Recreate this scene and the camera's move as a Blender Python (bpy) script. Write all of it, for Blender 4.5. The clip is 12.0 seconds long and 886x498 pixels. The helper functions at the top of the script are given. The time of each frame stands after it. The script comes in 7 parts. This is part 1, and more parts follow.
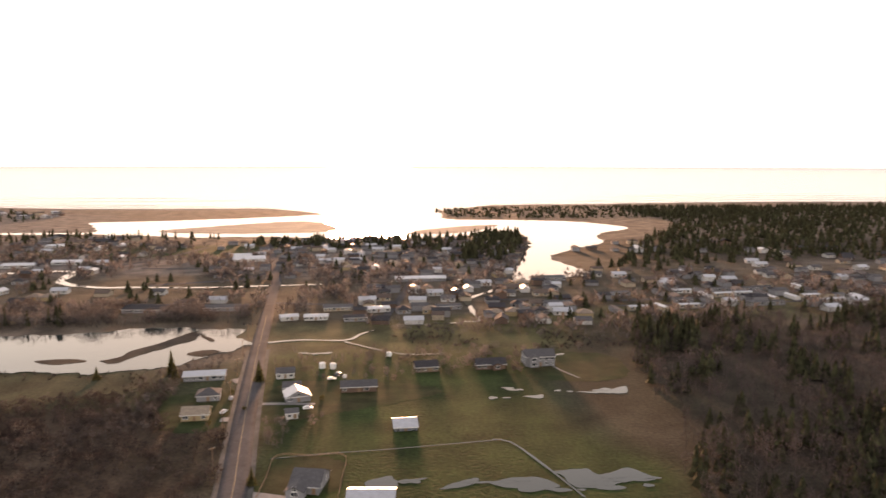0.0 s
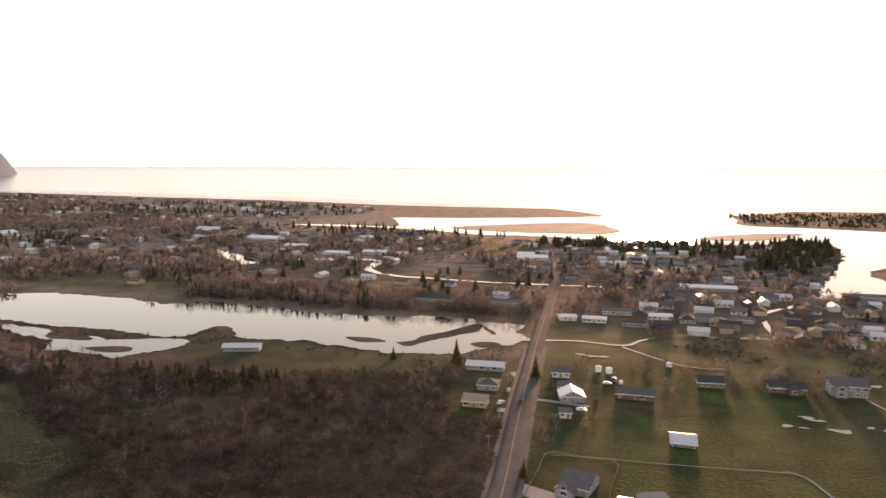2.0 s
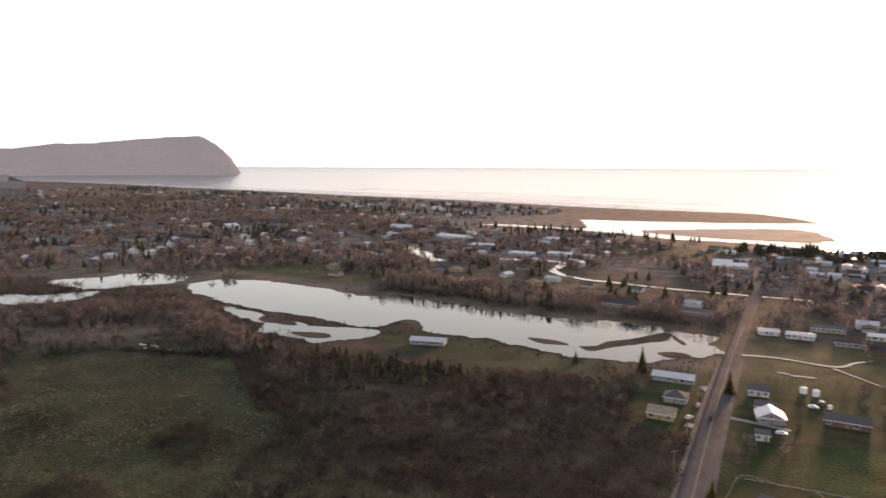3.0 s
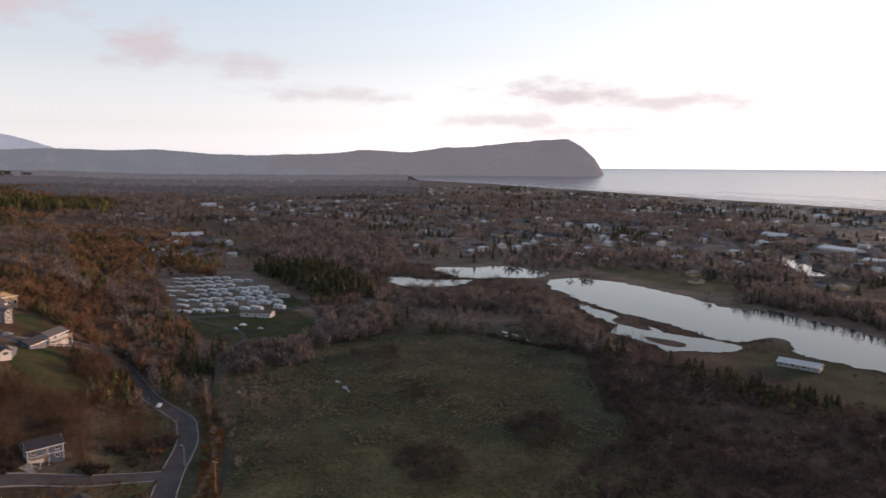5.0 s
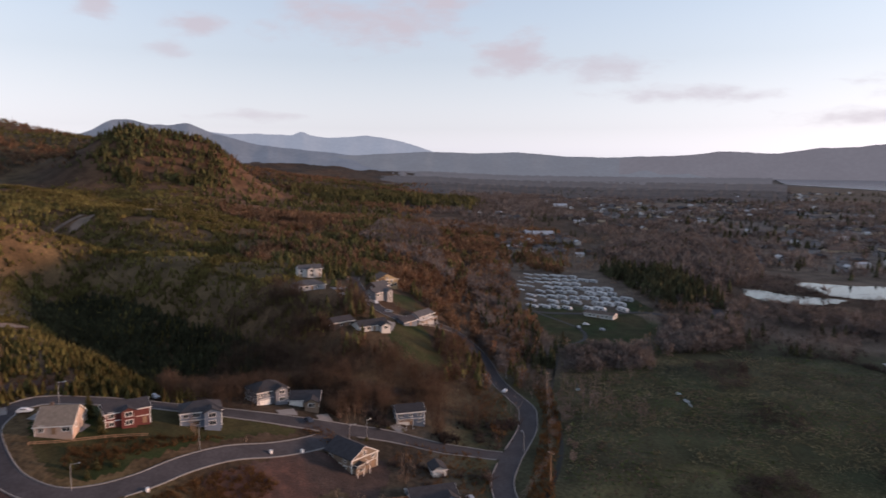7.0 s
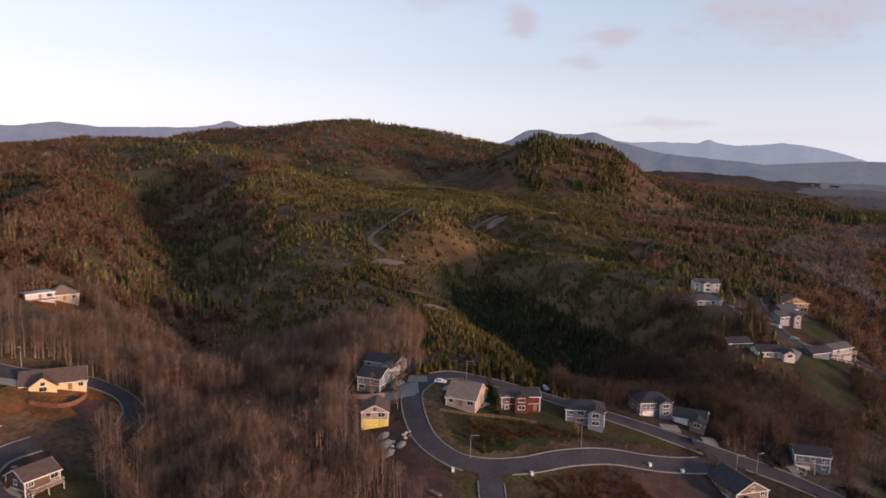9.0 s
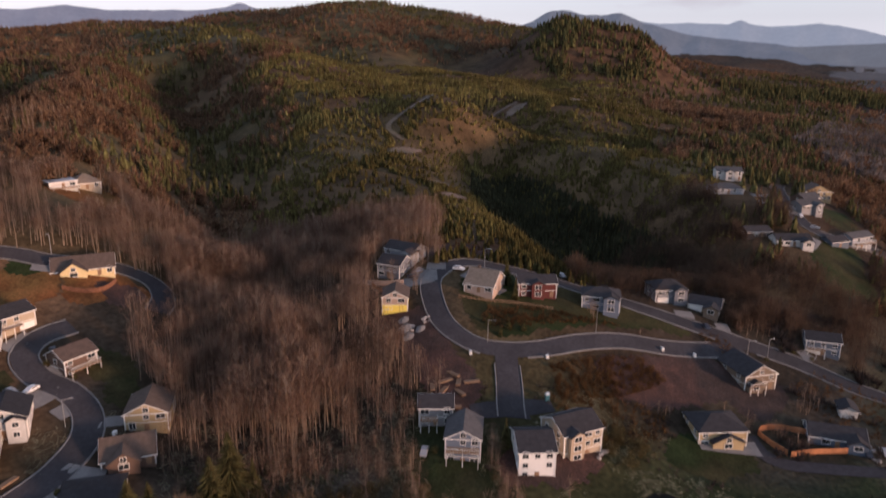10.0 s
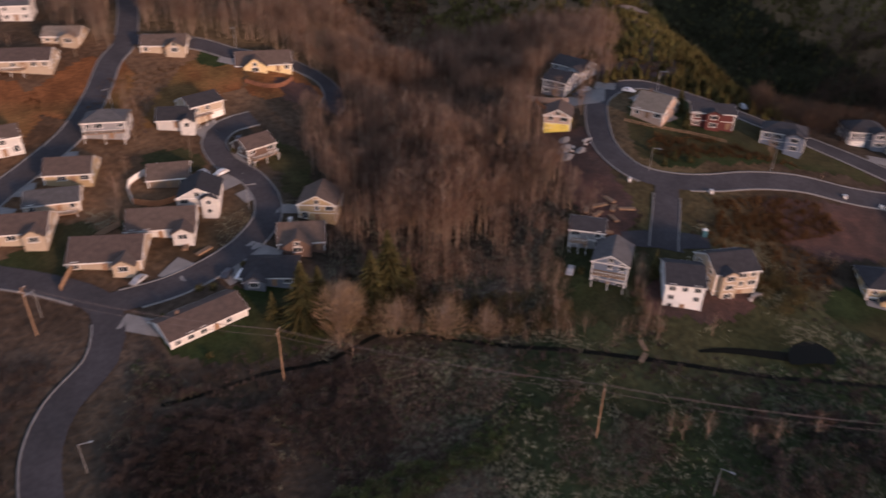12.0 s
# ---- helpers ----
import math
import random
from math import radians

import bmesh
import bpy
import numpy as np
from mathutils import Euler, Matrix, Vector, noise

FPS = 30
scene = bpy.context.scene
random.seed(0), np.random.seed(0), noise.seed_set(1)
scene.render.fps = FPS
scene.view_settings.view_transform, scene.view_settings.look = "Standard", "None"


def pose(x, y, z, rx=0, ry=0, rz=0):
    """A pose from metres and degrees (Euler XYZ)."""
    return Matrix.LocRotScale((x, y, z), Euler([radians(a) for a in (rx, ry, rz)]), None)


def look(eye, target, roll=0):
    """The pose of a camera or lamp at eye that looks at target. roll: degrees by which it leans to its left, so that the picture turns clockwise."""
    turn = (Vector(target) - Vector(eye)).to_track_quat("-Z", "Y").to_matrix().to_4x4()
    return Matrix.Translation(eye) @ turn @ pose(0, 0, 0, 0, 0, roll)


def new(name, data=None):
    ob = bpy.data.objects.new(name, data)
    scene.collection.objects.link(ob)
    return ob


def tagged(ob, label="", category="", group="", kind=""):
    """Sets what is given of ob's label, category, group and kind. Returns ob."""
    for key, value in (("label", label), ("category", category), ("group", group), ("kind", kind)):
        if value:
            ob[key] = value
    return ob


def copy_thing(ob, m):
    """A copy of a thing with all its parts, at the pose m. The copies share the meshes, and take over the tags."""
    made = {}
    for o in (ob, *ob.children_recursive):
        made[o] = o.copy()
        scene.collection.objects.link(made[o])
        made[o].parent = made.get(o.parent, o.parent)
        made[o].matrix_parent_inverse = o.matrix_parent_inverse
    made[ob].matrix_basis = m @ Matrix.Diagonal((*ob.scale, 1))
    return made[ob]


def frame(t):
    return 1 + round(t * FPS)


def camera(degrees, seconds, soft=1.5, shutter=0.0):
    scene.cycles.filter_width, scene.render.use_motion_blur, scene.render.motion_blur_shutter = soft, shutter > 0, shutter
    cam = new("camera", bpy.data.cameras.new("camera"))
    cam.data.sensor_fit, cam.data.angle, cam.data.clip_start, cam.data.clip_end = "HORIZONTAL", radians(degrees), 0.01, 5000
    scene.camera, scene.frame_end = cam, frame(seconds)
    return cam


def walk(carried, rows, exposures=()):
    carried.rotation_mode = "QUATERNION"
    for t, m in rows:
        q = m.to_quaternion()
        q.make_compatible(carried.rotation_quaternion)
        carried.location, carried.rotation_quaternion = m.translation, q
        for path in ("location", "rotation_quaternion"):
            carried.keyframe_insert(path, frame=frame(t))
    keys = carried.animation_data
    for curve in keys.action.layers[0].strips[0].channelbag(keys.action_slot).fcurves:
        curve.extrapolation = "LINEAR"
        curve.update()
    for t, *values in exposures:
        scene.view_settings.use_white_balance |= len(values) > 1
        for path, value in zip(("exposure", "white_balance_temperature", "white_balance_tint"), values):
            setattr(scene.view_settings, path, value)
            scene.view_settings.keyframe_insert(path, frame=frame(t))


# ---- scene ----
cam = camera(63.98, 12.0, soft=1.6, shutter=0.25)
H = 110.0
# a hovering drone that turns on the spot, then tilts down
walk(cam, [
    (0, pose(0, 0, H, 82.95, -0.11, 0.00)),
    (0.5, pose(0, 0, H, 82.96, -0.14, 7.44)),
    (1, pose(0, 0, H, 82.98, -0.16, 12.64)),
    (1.5, pose(0, 0, H, 82.98, -0.19, 18.03)),
    (2, pose(0, 0, H, 83.00, -0.17, 22.63)),
    (2.5, pose(0, 0, H, 83.01, -0.18, 29.35)),
    (3, pose(0, 0, H, 83.03, -0.24, 37.63)),
    (3.5, pose(0, 0, H, 83.03, -0.26, 45.98)),
    (3.7, pose(0, 0, H, 83.05, -0.25, 48.91)),
    (5.3, pose(0, 0, H, 83.05, -0.25, 70.79)),
    (5.5, pose(0, 0, H, 83.05, -0.24, 74.05)),
    (6, pose(0, 0, H, 83.07, -0.26, 80.74)),
    (6.5, pose(0, 0, H, 83.09, -0.34, 87.05)),
    (7, pose(0, 0, H, 83.10, -0.30, 93.85)),
    (7.5, pose(0, 0, H, 83.10, -0.37, 104.26)),
    (7.7, pose(0, 0, H, 83.10, -0.45, 107.32)),
    (9.3, pose(0, 0, H, 82.97, -0.94, 126.83)),
    (9.5, pose(0, 0, H, 82.01, -0.84, 126.81)),
    (10, pose(0, 0, H, 74.36, -0.80, 126.77)),
    (10.5, pose(0, 0, H, 64.87, -0.76, 126.72)),
    (11, pose(0, 0, H, 59.63, -0.76, 126.70)),
    (11.4, pose(0, 0, H, 59.62, -0.74, 126.67)),
    (11.5, pose(0, 0, H, 59.62, -0.74, 126.67)),
    (11.6, pose(0, 0, H, 59.62, -0.74, 127.45)),
    (11.7, pose(0, 0, H, 59.62, -0.75, 129.94)),
    (11.8, pose(0, 0, H, 59.55, -0.76, 133.45)),
    (12, pose(0, 0, H, 59.42, -0.81, 140.48)),
], exposures=[(0, 0.95, 8700, 24), (2.5, 0.83, 7900, 20), (3, 0.66, 7300, 18), (3.5, 0.45, 6900, 16), (4.2, 0.28, 6700, 16), (5.5, -0.02, 6450, 16), (6.5, -0.05, 6250, 17), (7.5, -0.03, 6150, 17), (9.5, -0.12, 6100, 18), (11, -0.25, 5950, 21), (12, -0.15, 5950, 21)])

# ---- sky and sun: a low evening sun over the sea ----
SUN_AZ, SUN_EL = 6.0, 4.2
sun_way = Vector((-math.sin(radians(SUN_AZ)) * math.cos(radians(SUN_EL)), math.cos(radians(SUN_AZ)) * math.cos(radians(SUN_EL)), math.sin(radians(SUN_EL))))
world = bpy.data.worlds.new("evening_sky")
scene.world = world
world.use_nodes = True
wn, wl = world.node_tree.nodes, world.node_tree.links
back = wn["Background"]
sky = wn.new("ShaderNodeTexSky")
sky.sky_type, sky.sun_disc = "NISHITA", False
sky.sun_elevation, sky.sun_rotation = radians(SUN_EL), radians(-SUN_AZ)
sky.altitude, sky.air_density, sky.dust_density, sky.ozone_density = 50, 1.0, 0.4, 2.0
back.inputs["Strength"].default_value = 0.47
# soft evening clouds: bearing, height and half-spans in degrees, how thick
tc = wn.new("ShaderNodeTexCoord")
sep = wn.new("ShaderNodeSeparateXYZ")
wl.new(tc.outputs["Generated"], sep.inputs["Vector"])
mp = wn.new("ShaderNodeMapping")
mp.inputs["Scale"].default_value = (9.0, 9.0, 26.0)
nz = wn.new("ShaderNodeTexNoise")
nz.inputs["Scale"].default_value, nz.inputs["Detail"].default_value, nz.inputs["Roughness"].default_value = 1.6, 7, 0.58
wl.new(tc.outputs["Generated"], mp.inputs["Vector"])
wl.new(mp.outputs["Vector"], nz.inputs["Vector"])


def sky_math(op, a, b, c=None):
    """One sum in the sky's nodes; a, b and c are outputs or numbers."""
    q = wn.new("ShaderNodeMath")
    q.operation = op
    for i, v in enumerate((a, b, c)):
        if v is None:
            continue
        if isinstance(v, (int, float)):
            q.inputs[i].default_value = v
        else:
            wl.new(v, q.inputs[i])
    return q.outputs[0]


CLOUDS = ((100, 11.0, 8.0, 2.4, 0.8), (94, 12.5, 3.5, 2.0, 0.8), (88, 8.6, 3.2, 1.6, 0.85), (82, 7.4, 5.0, 1.1, 0.6), (91, 7.2, 2.0, 0.6, 0.5), (76, 5.2, 6.0, 0.8, 0.6), (57, 5.4, 6.5, 1.3, 0.8), (49, 4.6, 8.0, 1.0, 0.7), (61, 3.4, 9.0, 0.8, 0.6), (54, 2.6, 6.0, 0.7, 0.5),
          (119.5, 11.3, 1.6, 1.5, 0.75), (112.8, 10.0, 2.4, 1.2, 0.75), (114.5, 8.2, 1.6, 0.8, 0.55), (126, 13.5, 5.0, 1.6, 0.5), (109, 3.6, 4.0, 0.5, 0.45))
cover = None
for az, el, wa, we, thick in CLOUDS:
    ca, ce = radians(az), radians(el)
    mid = Vector((-math.sin(ca) * math.cos(ce), math.cos(ca) * math.cos(ce), math.sin(ce)))
    side = Vector((-math.cos(ca), -math.sin(ca), 0))
    away = wn.new("ShaderNodeVectorMath")
    away.operation = "SUBTRACT"
    wl.new(tc.outputs["Generated"], away.inputs[0])
    away.inputs[1].default_value = mid
    spans = []
    for axis, span in ((side, radians(wa)), (mid.cross(side), radians(we)), (mid, 0.3)):
        dot = wn.new("ShaderNodeVectorMath")
        dot.operation = "DOT_PRODUCT"
        wl.new(away.outputs["Vector"], dot.inputs[0])
        dot.inputs[1].default_value = axis / span
        spans.append(sky_math("MULTIPLY", dot.outputs["Value"], dot.outputs["Value"]))
    far = sky_math("SQRT", sky_math("ADD", sky_math("ADD", spans[0], spans[1]), spans[2]), 0.0)
    puff = sky_math("MULTIPLY_ADD", nz.outputs["Fac"], 2.8, sky_math("SUBTRACT", -0.22, far))
    soft = wn.new("ShaderNodeMapRange")
    soft.interpolation_type = "SMOOTHSTEP"
    soft.inputs["From Min"].default_value, soft.inputs["From Max"].default_value = 0.0, 1.15
    soft.inputs["To Max"].default_value = thick
    wl.new(puff, soft.inputs["Value"])
    cover = soft.outputs["Result"] if cover is None else sky_math("MAXIMUM", cover, soft.outputs["Result"])
mixc = wn.new("ShaderNodeMix")
mixc.data_type = "RGBA"
mixc.inputs["B"].default_value = (1.34, 1.2, 1.24, 1)
wl.new(cover, mixc.inputs["Factor"])
# thin high haze greys the sky's colour; the sky below the horizon goes on as it is at the horizon
low = wn.new("ShaderNodeMath")
low.operation = "MAXIMUM"
low.inputs[1].default_value = 0.012
comb = wn.new("ShaderNodeCombineXYZ")
wl.new(sep.outputs["X"], comb.inputs["X"])
wl.new(sep.outputs["Y"], comb.inputs["Y"])
wl.new(sep.outputs["Z"], low.inputs[0])
wl.new(low.outputs[0], comb.inputs["Z"])
wl.new(comb.outputs["Vector"], sky.inputs["Vector"])
grey = wn.new("ShaderNodeHueSaturation")
# the air is greyer near the horizon than higher up
rise = wn.new("ShaderNodeMapRange")
rise.inputs["From Min"].default_value, rise.inputs["From Max"].default_value = 0.02, 0.2
rise.inputs["To Min"].default_value, rise.inputs["To Max"].default_value = 0.12, 0.42
wl.new(sep.outputs["Z"], rise.inputs["Value"])
wl.new(rise.outputs["Result"], grey.inputs["Saturation"])
wl.new(sky.outputs["Color"], grey.inputs["Color"])
hazy = wn.new("ShaderNodeMix")
hazy.data_type, hazy.blend_type = "RGBA", "MULTIPLY"
hazy.inputs["Factor"].default_value = 1.0
hazy.inputs["B"].default_value = (0.92, 0.95, 1.03, 1)
wl.new(grey.outputs["Color"], hazy.inputs["A"])
# moist air evens out the glow round the low sun: each channel levels off softly
split, join = wn.new("ShaderNodeSeparateColor"), wn.new("ShaderNodeCombineColor")
wl.new(hazy.outputs["Result"], split.inputs["Color"])
for channel, most in (("Red", 3.4), ("Green", 2.95), ("Blue", 2.7)):
    square, top, root_ = wn.new("ShaderNodeMath"), wn.new("ShaderNodeMath"), wn.new("ShaderNodeMath")
    square.operation, top.operation, root_.operation = "POWER", "MULTIPLY_ADD", "POWER"
    square.inputs[1].default_value = 3.0
    top.inputs[1].default_value, top.inputs[2].default_value = 1.0 / most ** 3, 1.0
    root_.inputs[1].default_value = 1.0 / 3.0
    share = wn.new("ShaderNodeMath")
    share.operation = "DIVIDE"
    wl.new(split.outputs[channel], square.inputs[0])
    wl.new(square.outputs[0], top.inputs[0])
    wl.new(top.outputs[0], root_.inputs[0])
    wl.new(split.outputs[channel], share.inputs[0])
    wl.new(root_.outputs[0], share.inputs[1])
    wl.new(share.outputs[0], join.inputs[channel])
wl.new(join.outputs["Color"], mixc.inputs["A"])
wl.new(mixc.outputs["Result"], back.inputs["Color"])

lamp = bpy.data.lights.new("sun", "SUN")
lamp.energy, lamp.angle, lamp.color = 5.2, radians(7), (1.0, 0.6, 0.37)
sun = new("sun", lamp)
sun.matrix_basis = look((0, 0, 0), -sun_way)


# ---- materials ----
def mat(name, colour, rough=0.8, scale=1.0, vary=0.25, bump=0.3, metal=0.0, fine=8.0, attr="", rand=0.0, spec=0.5, second=None, cover=0.5, dist=0.1, thin=0.0):
    """A procedural surface: two scales of mottling, fine relief, and where asked a colour attribute or a random shade for each piece."""
    m = bpy.data.materials.new(name)
    m.use_nodes = True
    n, l = m.node_tree.nodes, m.node_tree.links
    b = n["Principled BSDF"]
    b.inputs["Roughness"].default_value, b.inputs["Metallic"].default_value = rough, metal
    b.inputs["Specular IOR Level"].default_value = spec
    co = n.new("ShaderNodeTexCoord").outputs["Object"]
    if attr:
        a = n.new("ShaderNodeAttribute")
        a.attribute_name = attr
        col = a.outputs["Color"]
    else:
        rgb = n.new("ShaderNodeRGB")
        rgb.outputs[0].default_value = (*colour, 1)
        col = rgb.outputs[0]
    if second:
        big = n.new("ShaderNodeTexNoise")
        big.inputs["Scale"].default_value, big.inputs["Detail"].default_value = scale * 0.22, 5
        l.new(co, big.inputs["Vector"])
        edge = n.new("ShaderNodeMapRange")
        edge.inputs["From Min"].default_value, edge.inputs["From Max"].default_value = cover - 0.08, cover + 0.08
        l.new(big.outputs["Fac"], edge.inputs["Value"])
        mx = n.new("ShaderNodeMix")
        mx.data_type = "RGBA"
        mx.inputs["B"].default_value = (*second, 1)
        l.new(edge.outputs["Result"], mx.inputs["Factor"])
        l.new(col, mx.inputs["A"])
        col = mx.outputs["Result"]
    for s, v in ((scale, vary), (scale * fine, vary * 0.8)):
        t = n.new("ShaderNodeTexNoise")
        t.inputs["Scale"].default_value, t.inputs["Detail"].default_value = s, 5
        l.new(co, t.inputs["Vector"])
        r = n.new("ShaderNodeMapRange")
        r.inputs["From Min"].default_value, r.inputs["From Max"].default_value = 0.3, 0.7
        r.inputs["To Min"].default_value, r.inputs["To Max"].default_value = 1 - v, 1 + v
        l.new(t.outputs["Fac"], r.inputs["Value"])
        mx = n.new("ShaderNodeMix")
        mx.data_type, mx.blend_type = "RGBA", "MULTIPLY"
        mx.inputs["Factor"].default_value = 1
        l.new(col, mx.inputs["A"])
        l.new(r.outputs["Result"], mx.inputs["B"])
        col = mx.outputs["Result"]
    if rand:
        g = n.new("ShaderNodeNewGeometry").outputs["Random Per Island"] if rand < 1 else n.new("ShaderNodeObjectInfo").outputs["Random"]
        v = rand if rand < 1 else rand - 1
        hs = n.new("ShaderNodeHueSaturation")
        for i, (lo, hi) in (("Value", (1 - v, 1 + v)), ("Hue", (0.5 - 0.03 * v, 0.5 + 0.05 * v))):
            r = n.new("ShaderNodeMapRange")
            r.inputs["To Min"].default_value, r.inputs["To Max"].default_value = lo, hi
            l.new(g, r.inputs["Value"])
            l.new(r.outputs["Result"], hs.inputs[i])
        l.new(col, hs.inputs["Color"])
        col = hs.outputs["Color"]
    l.new(col, b.inputs["Base Color"])
    if thin:
        # leaves, needles and twig sprays let light through
        tr, mixs = n.new("ShaderNodeBsdfTranslucent"), n.new("ShaderNodeMixShader")
        mixs.inputs["Fac"].default_value = thin
        l.new(col, tr.inputs["Color"])
        l.new(b.outputs["BSDF"], mixs.inputs[1])
        l.new(tr.outputs["BSDF"], mixs.inputs[2])
        l.new(mixs.outputs["Shader"], n["Material Output"].inputs["Surface"])
    if bump:
        bp = n.new("ShaderNodeBump")
        bp.inputs["Strength"].default_value, bp.inputs["Distance"].default_value = bump, dist
        l.new(t.outputs["Fac"], bp.inputs["Height"])
        l.new(bp.outputs["Normal"], b.inputs["Normal"])
    return m


def water_mat(name, rough, wave, strength, colour=(0.02, 0.03, 0.03), stretch=(1, 1, 1), ior=1.333):
    m = bpy.data.materials.new(name)
    m.use_nodes = True
    n, l = m.node_tree.nodes, m.node_tree.links
    b = n["Principled BSDF"]
    b.inputs["Base Color"].default_value = (*colour, 1)
    b.inputs["Roughness"].default_value, b.inputs["IOR"].default_value = rough, ior
    co = n.new("ShaderNodeTexCoord").outputs["Object"]
    mpn = n.new("ShaderNodeMapping")
    mpn.inputs["Scale"].default_value = stretch
    l.new(co, mpn.inputs["Vector"])
    t = n.new("ShaderNodeTexNoise")
    t.inputs["Scale"].default_value, t.inputs["Detail"].default_value = wave, 4
    l.new(mpn.outputs["Vector"], t.inputs["Vector"])
    bp = n.new("ShaderNodeBump")
    bp.inputs["Strength"].default_value, bp.inputs["Distance"].default_value = strength, 0.5
    l.new(t.outputs["Fac"], bp.inputs["Height"])
    l.new(bp.outputs["Normal"], b.inputs["Normal"])
    return m


def haze_glow_mat(name, colour, glow):
    """Wooded slopes kilometres off; the haze of the evening air is painted as emission."""
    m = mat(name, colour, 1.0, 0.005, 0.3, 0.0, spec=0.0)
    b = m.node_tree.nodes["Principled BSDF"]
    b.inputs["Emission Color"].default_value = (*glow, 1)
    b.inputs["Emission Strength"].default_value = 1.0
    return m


M_GROUND = mat("land", (0.1, 0.1, 0.05), 0.95, 0.045, 0.45, 0.6, attr="cover", fine=14, spec=0.1, dist=0.6)
M_WATER = water_mat("still_water", 0.04, 0.25, 0.04)
M_SEA = water_mat("sea_water", 0.22, 0.02, 0.14, (0.2, 0.19, 0.2), (0.35, 1.6, 1), 1.4)
M_DARKWATER = water_mat("ditch_water", 0.35, 0.5, 0.05, (0.008, 0.008, 0.006), ior=1.12)
M_FOAM = mat("surf_foam", (0.75, 0.75, 0.75), 0.8, 0.05, 0.15, 0.2)
M_SAND = mat("sand", (0.2, 0.172, 0.14), 0.95, 0.03, 0.25, 0.2)
M_MUD = mat("mud", (0.055, 0.043, 0.034), 0.95, 0.08, 0.3, 0.3, spec=0.1)
M_ASPHALT = mat("asphalt", (0.054, 0.05, 0.055), 0.95, 0.12, 0.18, 0.2, second=(0.043, 0.041, 0.045), cover=0.55, spec=0.2)
M_OLDROAD = mat("old_asphalt", (0.064, 0.062, 0.066), 0.95, 0.1, 0.16, 0.2, second=(0.05, 0.048, 0.052), spec=0.15)
M_CONCRETE = mat("concrete", (0.19, 0.182, 0.178), 0.85, 0.4, 0.15, 0.2)
M_GRAVEL = mat("gravel", (0.075, 0.07, 0.066), 0.95, 0.3, 0.25, 0.5, second=(0.052, 0.05, 0.042))
M_DIRT = mat("bare_earth", (0.058, 0.026, 0.019), 0.95, 0.2, 0.45, 0.8, second=(0.036, 0.021, 0.017), dist=0.4)
M_LAWN = mat("lawn", (0.024, 0.034, 0.012), 0.95, 0.15, 0.3, 0.4, second=(0.045, 0.04, 0.018), spec=0.1)
M_ROUGHGRASS = mat("rough_grass", (0.13, 0.075, 0.028), 0.95, 0.15, 0.35, 0.5, second=(0.17, 0.068, 0.026), spec=0.1)
M_WHITE = mat("white_paint", (0.78, 0.77, 0.74), 0.6, 1.5, 0.05, 0.05)
M_GLASS = mat("window_glass", (0.03, 0.035, 0.04), 0.06, 0.8, 0.1, 0.0)
M_TRIM = mat("trim_white", (0.72, 0.71, 0.68), 0.6, 2.0, 0.06, 0.0)
M_WOOD = mat("weathered_wood", (0.24, 0.15, 0.09), 0.85, 1.5, 0.25, 0.3)
M_FENCE = mat("orange_cedar", (0.42, 0.17, 0.07), 0.8, 1.0, 0.2, 0.3)
M_METAL = mat("galvanised_metal", (0.4, 0.41, 0.42), 0.45, 2.0, 0.1, 0.1, metal=0.8)
M_TYRE = mat("rubber", (0.02, 0.02, 0.02), 0.9, 3, 0.1, 0)
M_BARK = mat("pale_bark", (0.3, 0.22, 0.165), 0.95, 0.8, 0.25, 0.3, rand=0.25, thin=0.4)
M_TWIG = mat("bare_twigs", (0.19, 0.118, 0.088), 0.95, 0.09, 0.42, 0.0, rand=0.35, spec=0.05, thin=0.5)
M_WOODS = mat("far_bare_woods", (0.135, 0.116, 0.11), 0.95, 0.02, 0.35, 0.0, rand=0.35, spec=0.05, thin=0.4)
M_NORTHWOODS = mat("grey_brown_bare_woods", (0.085, 0.068, 0.066), 0.95, 0.03, 0.35, 0.0, rand=0.35, spec=0.05, thin=0.12)
M_TWIGDARK = mat("dark_bare_twigs", (0.1, 0.067, 0.05), 0.95, 0.05, 0.3, 0.0, rand=0.35, spec=0.05, thin=0.5)
M_MARSHTUFT = mat("marsh_tufts", (0.16, 0.15, 0.1), 0.95, 0.06, 0.4, 0.0, rand=0.35, spec=0.05, thin=0.5)
M_TWIGPALE = mat("pale_twigs", (0.34, 0.235, 0.15), 0.95, 0.3, 0.2, 0.0, rand=0.25, spec=0.05, thin=0.5)
M_BRUSH = mat("brown_brush", (0.066, 0.052, 0.048), 0.95, 0.03, 0.4, 0.0, rand=0.4, spec=0.05, thin=0.2)
M_HILLTWIG = mat("rusty_bare_twigs", (0.15, 0.088, 0.056), 0.95, 0.03, 0.4, 0.0, rand=0.35, spec=0.05, thin=0.4)
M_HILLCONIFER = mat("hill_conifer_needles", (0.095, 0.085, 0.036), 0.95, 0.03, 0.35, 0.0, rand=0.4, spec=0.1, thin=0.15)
# the darker conifer tone; in the ravine it also stands in for shade
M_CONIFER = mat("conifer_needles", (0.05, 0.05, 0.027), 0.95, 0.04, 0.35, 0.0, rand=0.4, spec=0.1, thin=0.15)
M_SPRUCE = mat("spruce_needles", (0.1, 0.088, 0.038), 0.95, 0.5, 0.4, 0.0, rand=0.4, spec=0.1, thin=0.4)
M_RUSTBRUSH = mat("rusty_brush", (0.115, 0.062, 0.03), 0.95, 0.1, 0.4, 0.0, rand=0.4, spec=0.05, thin=0.5)
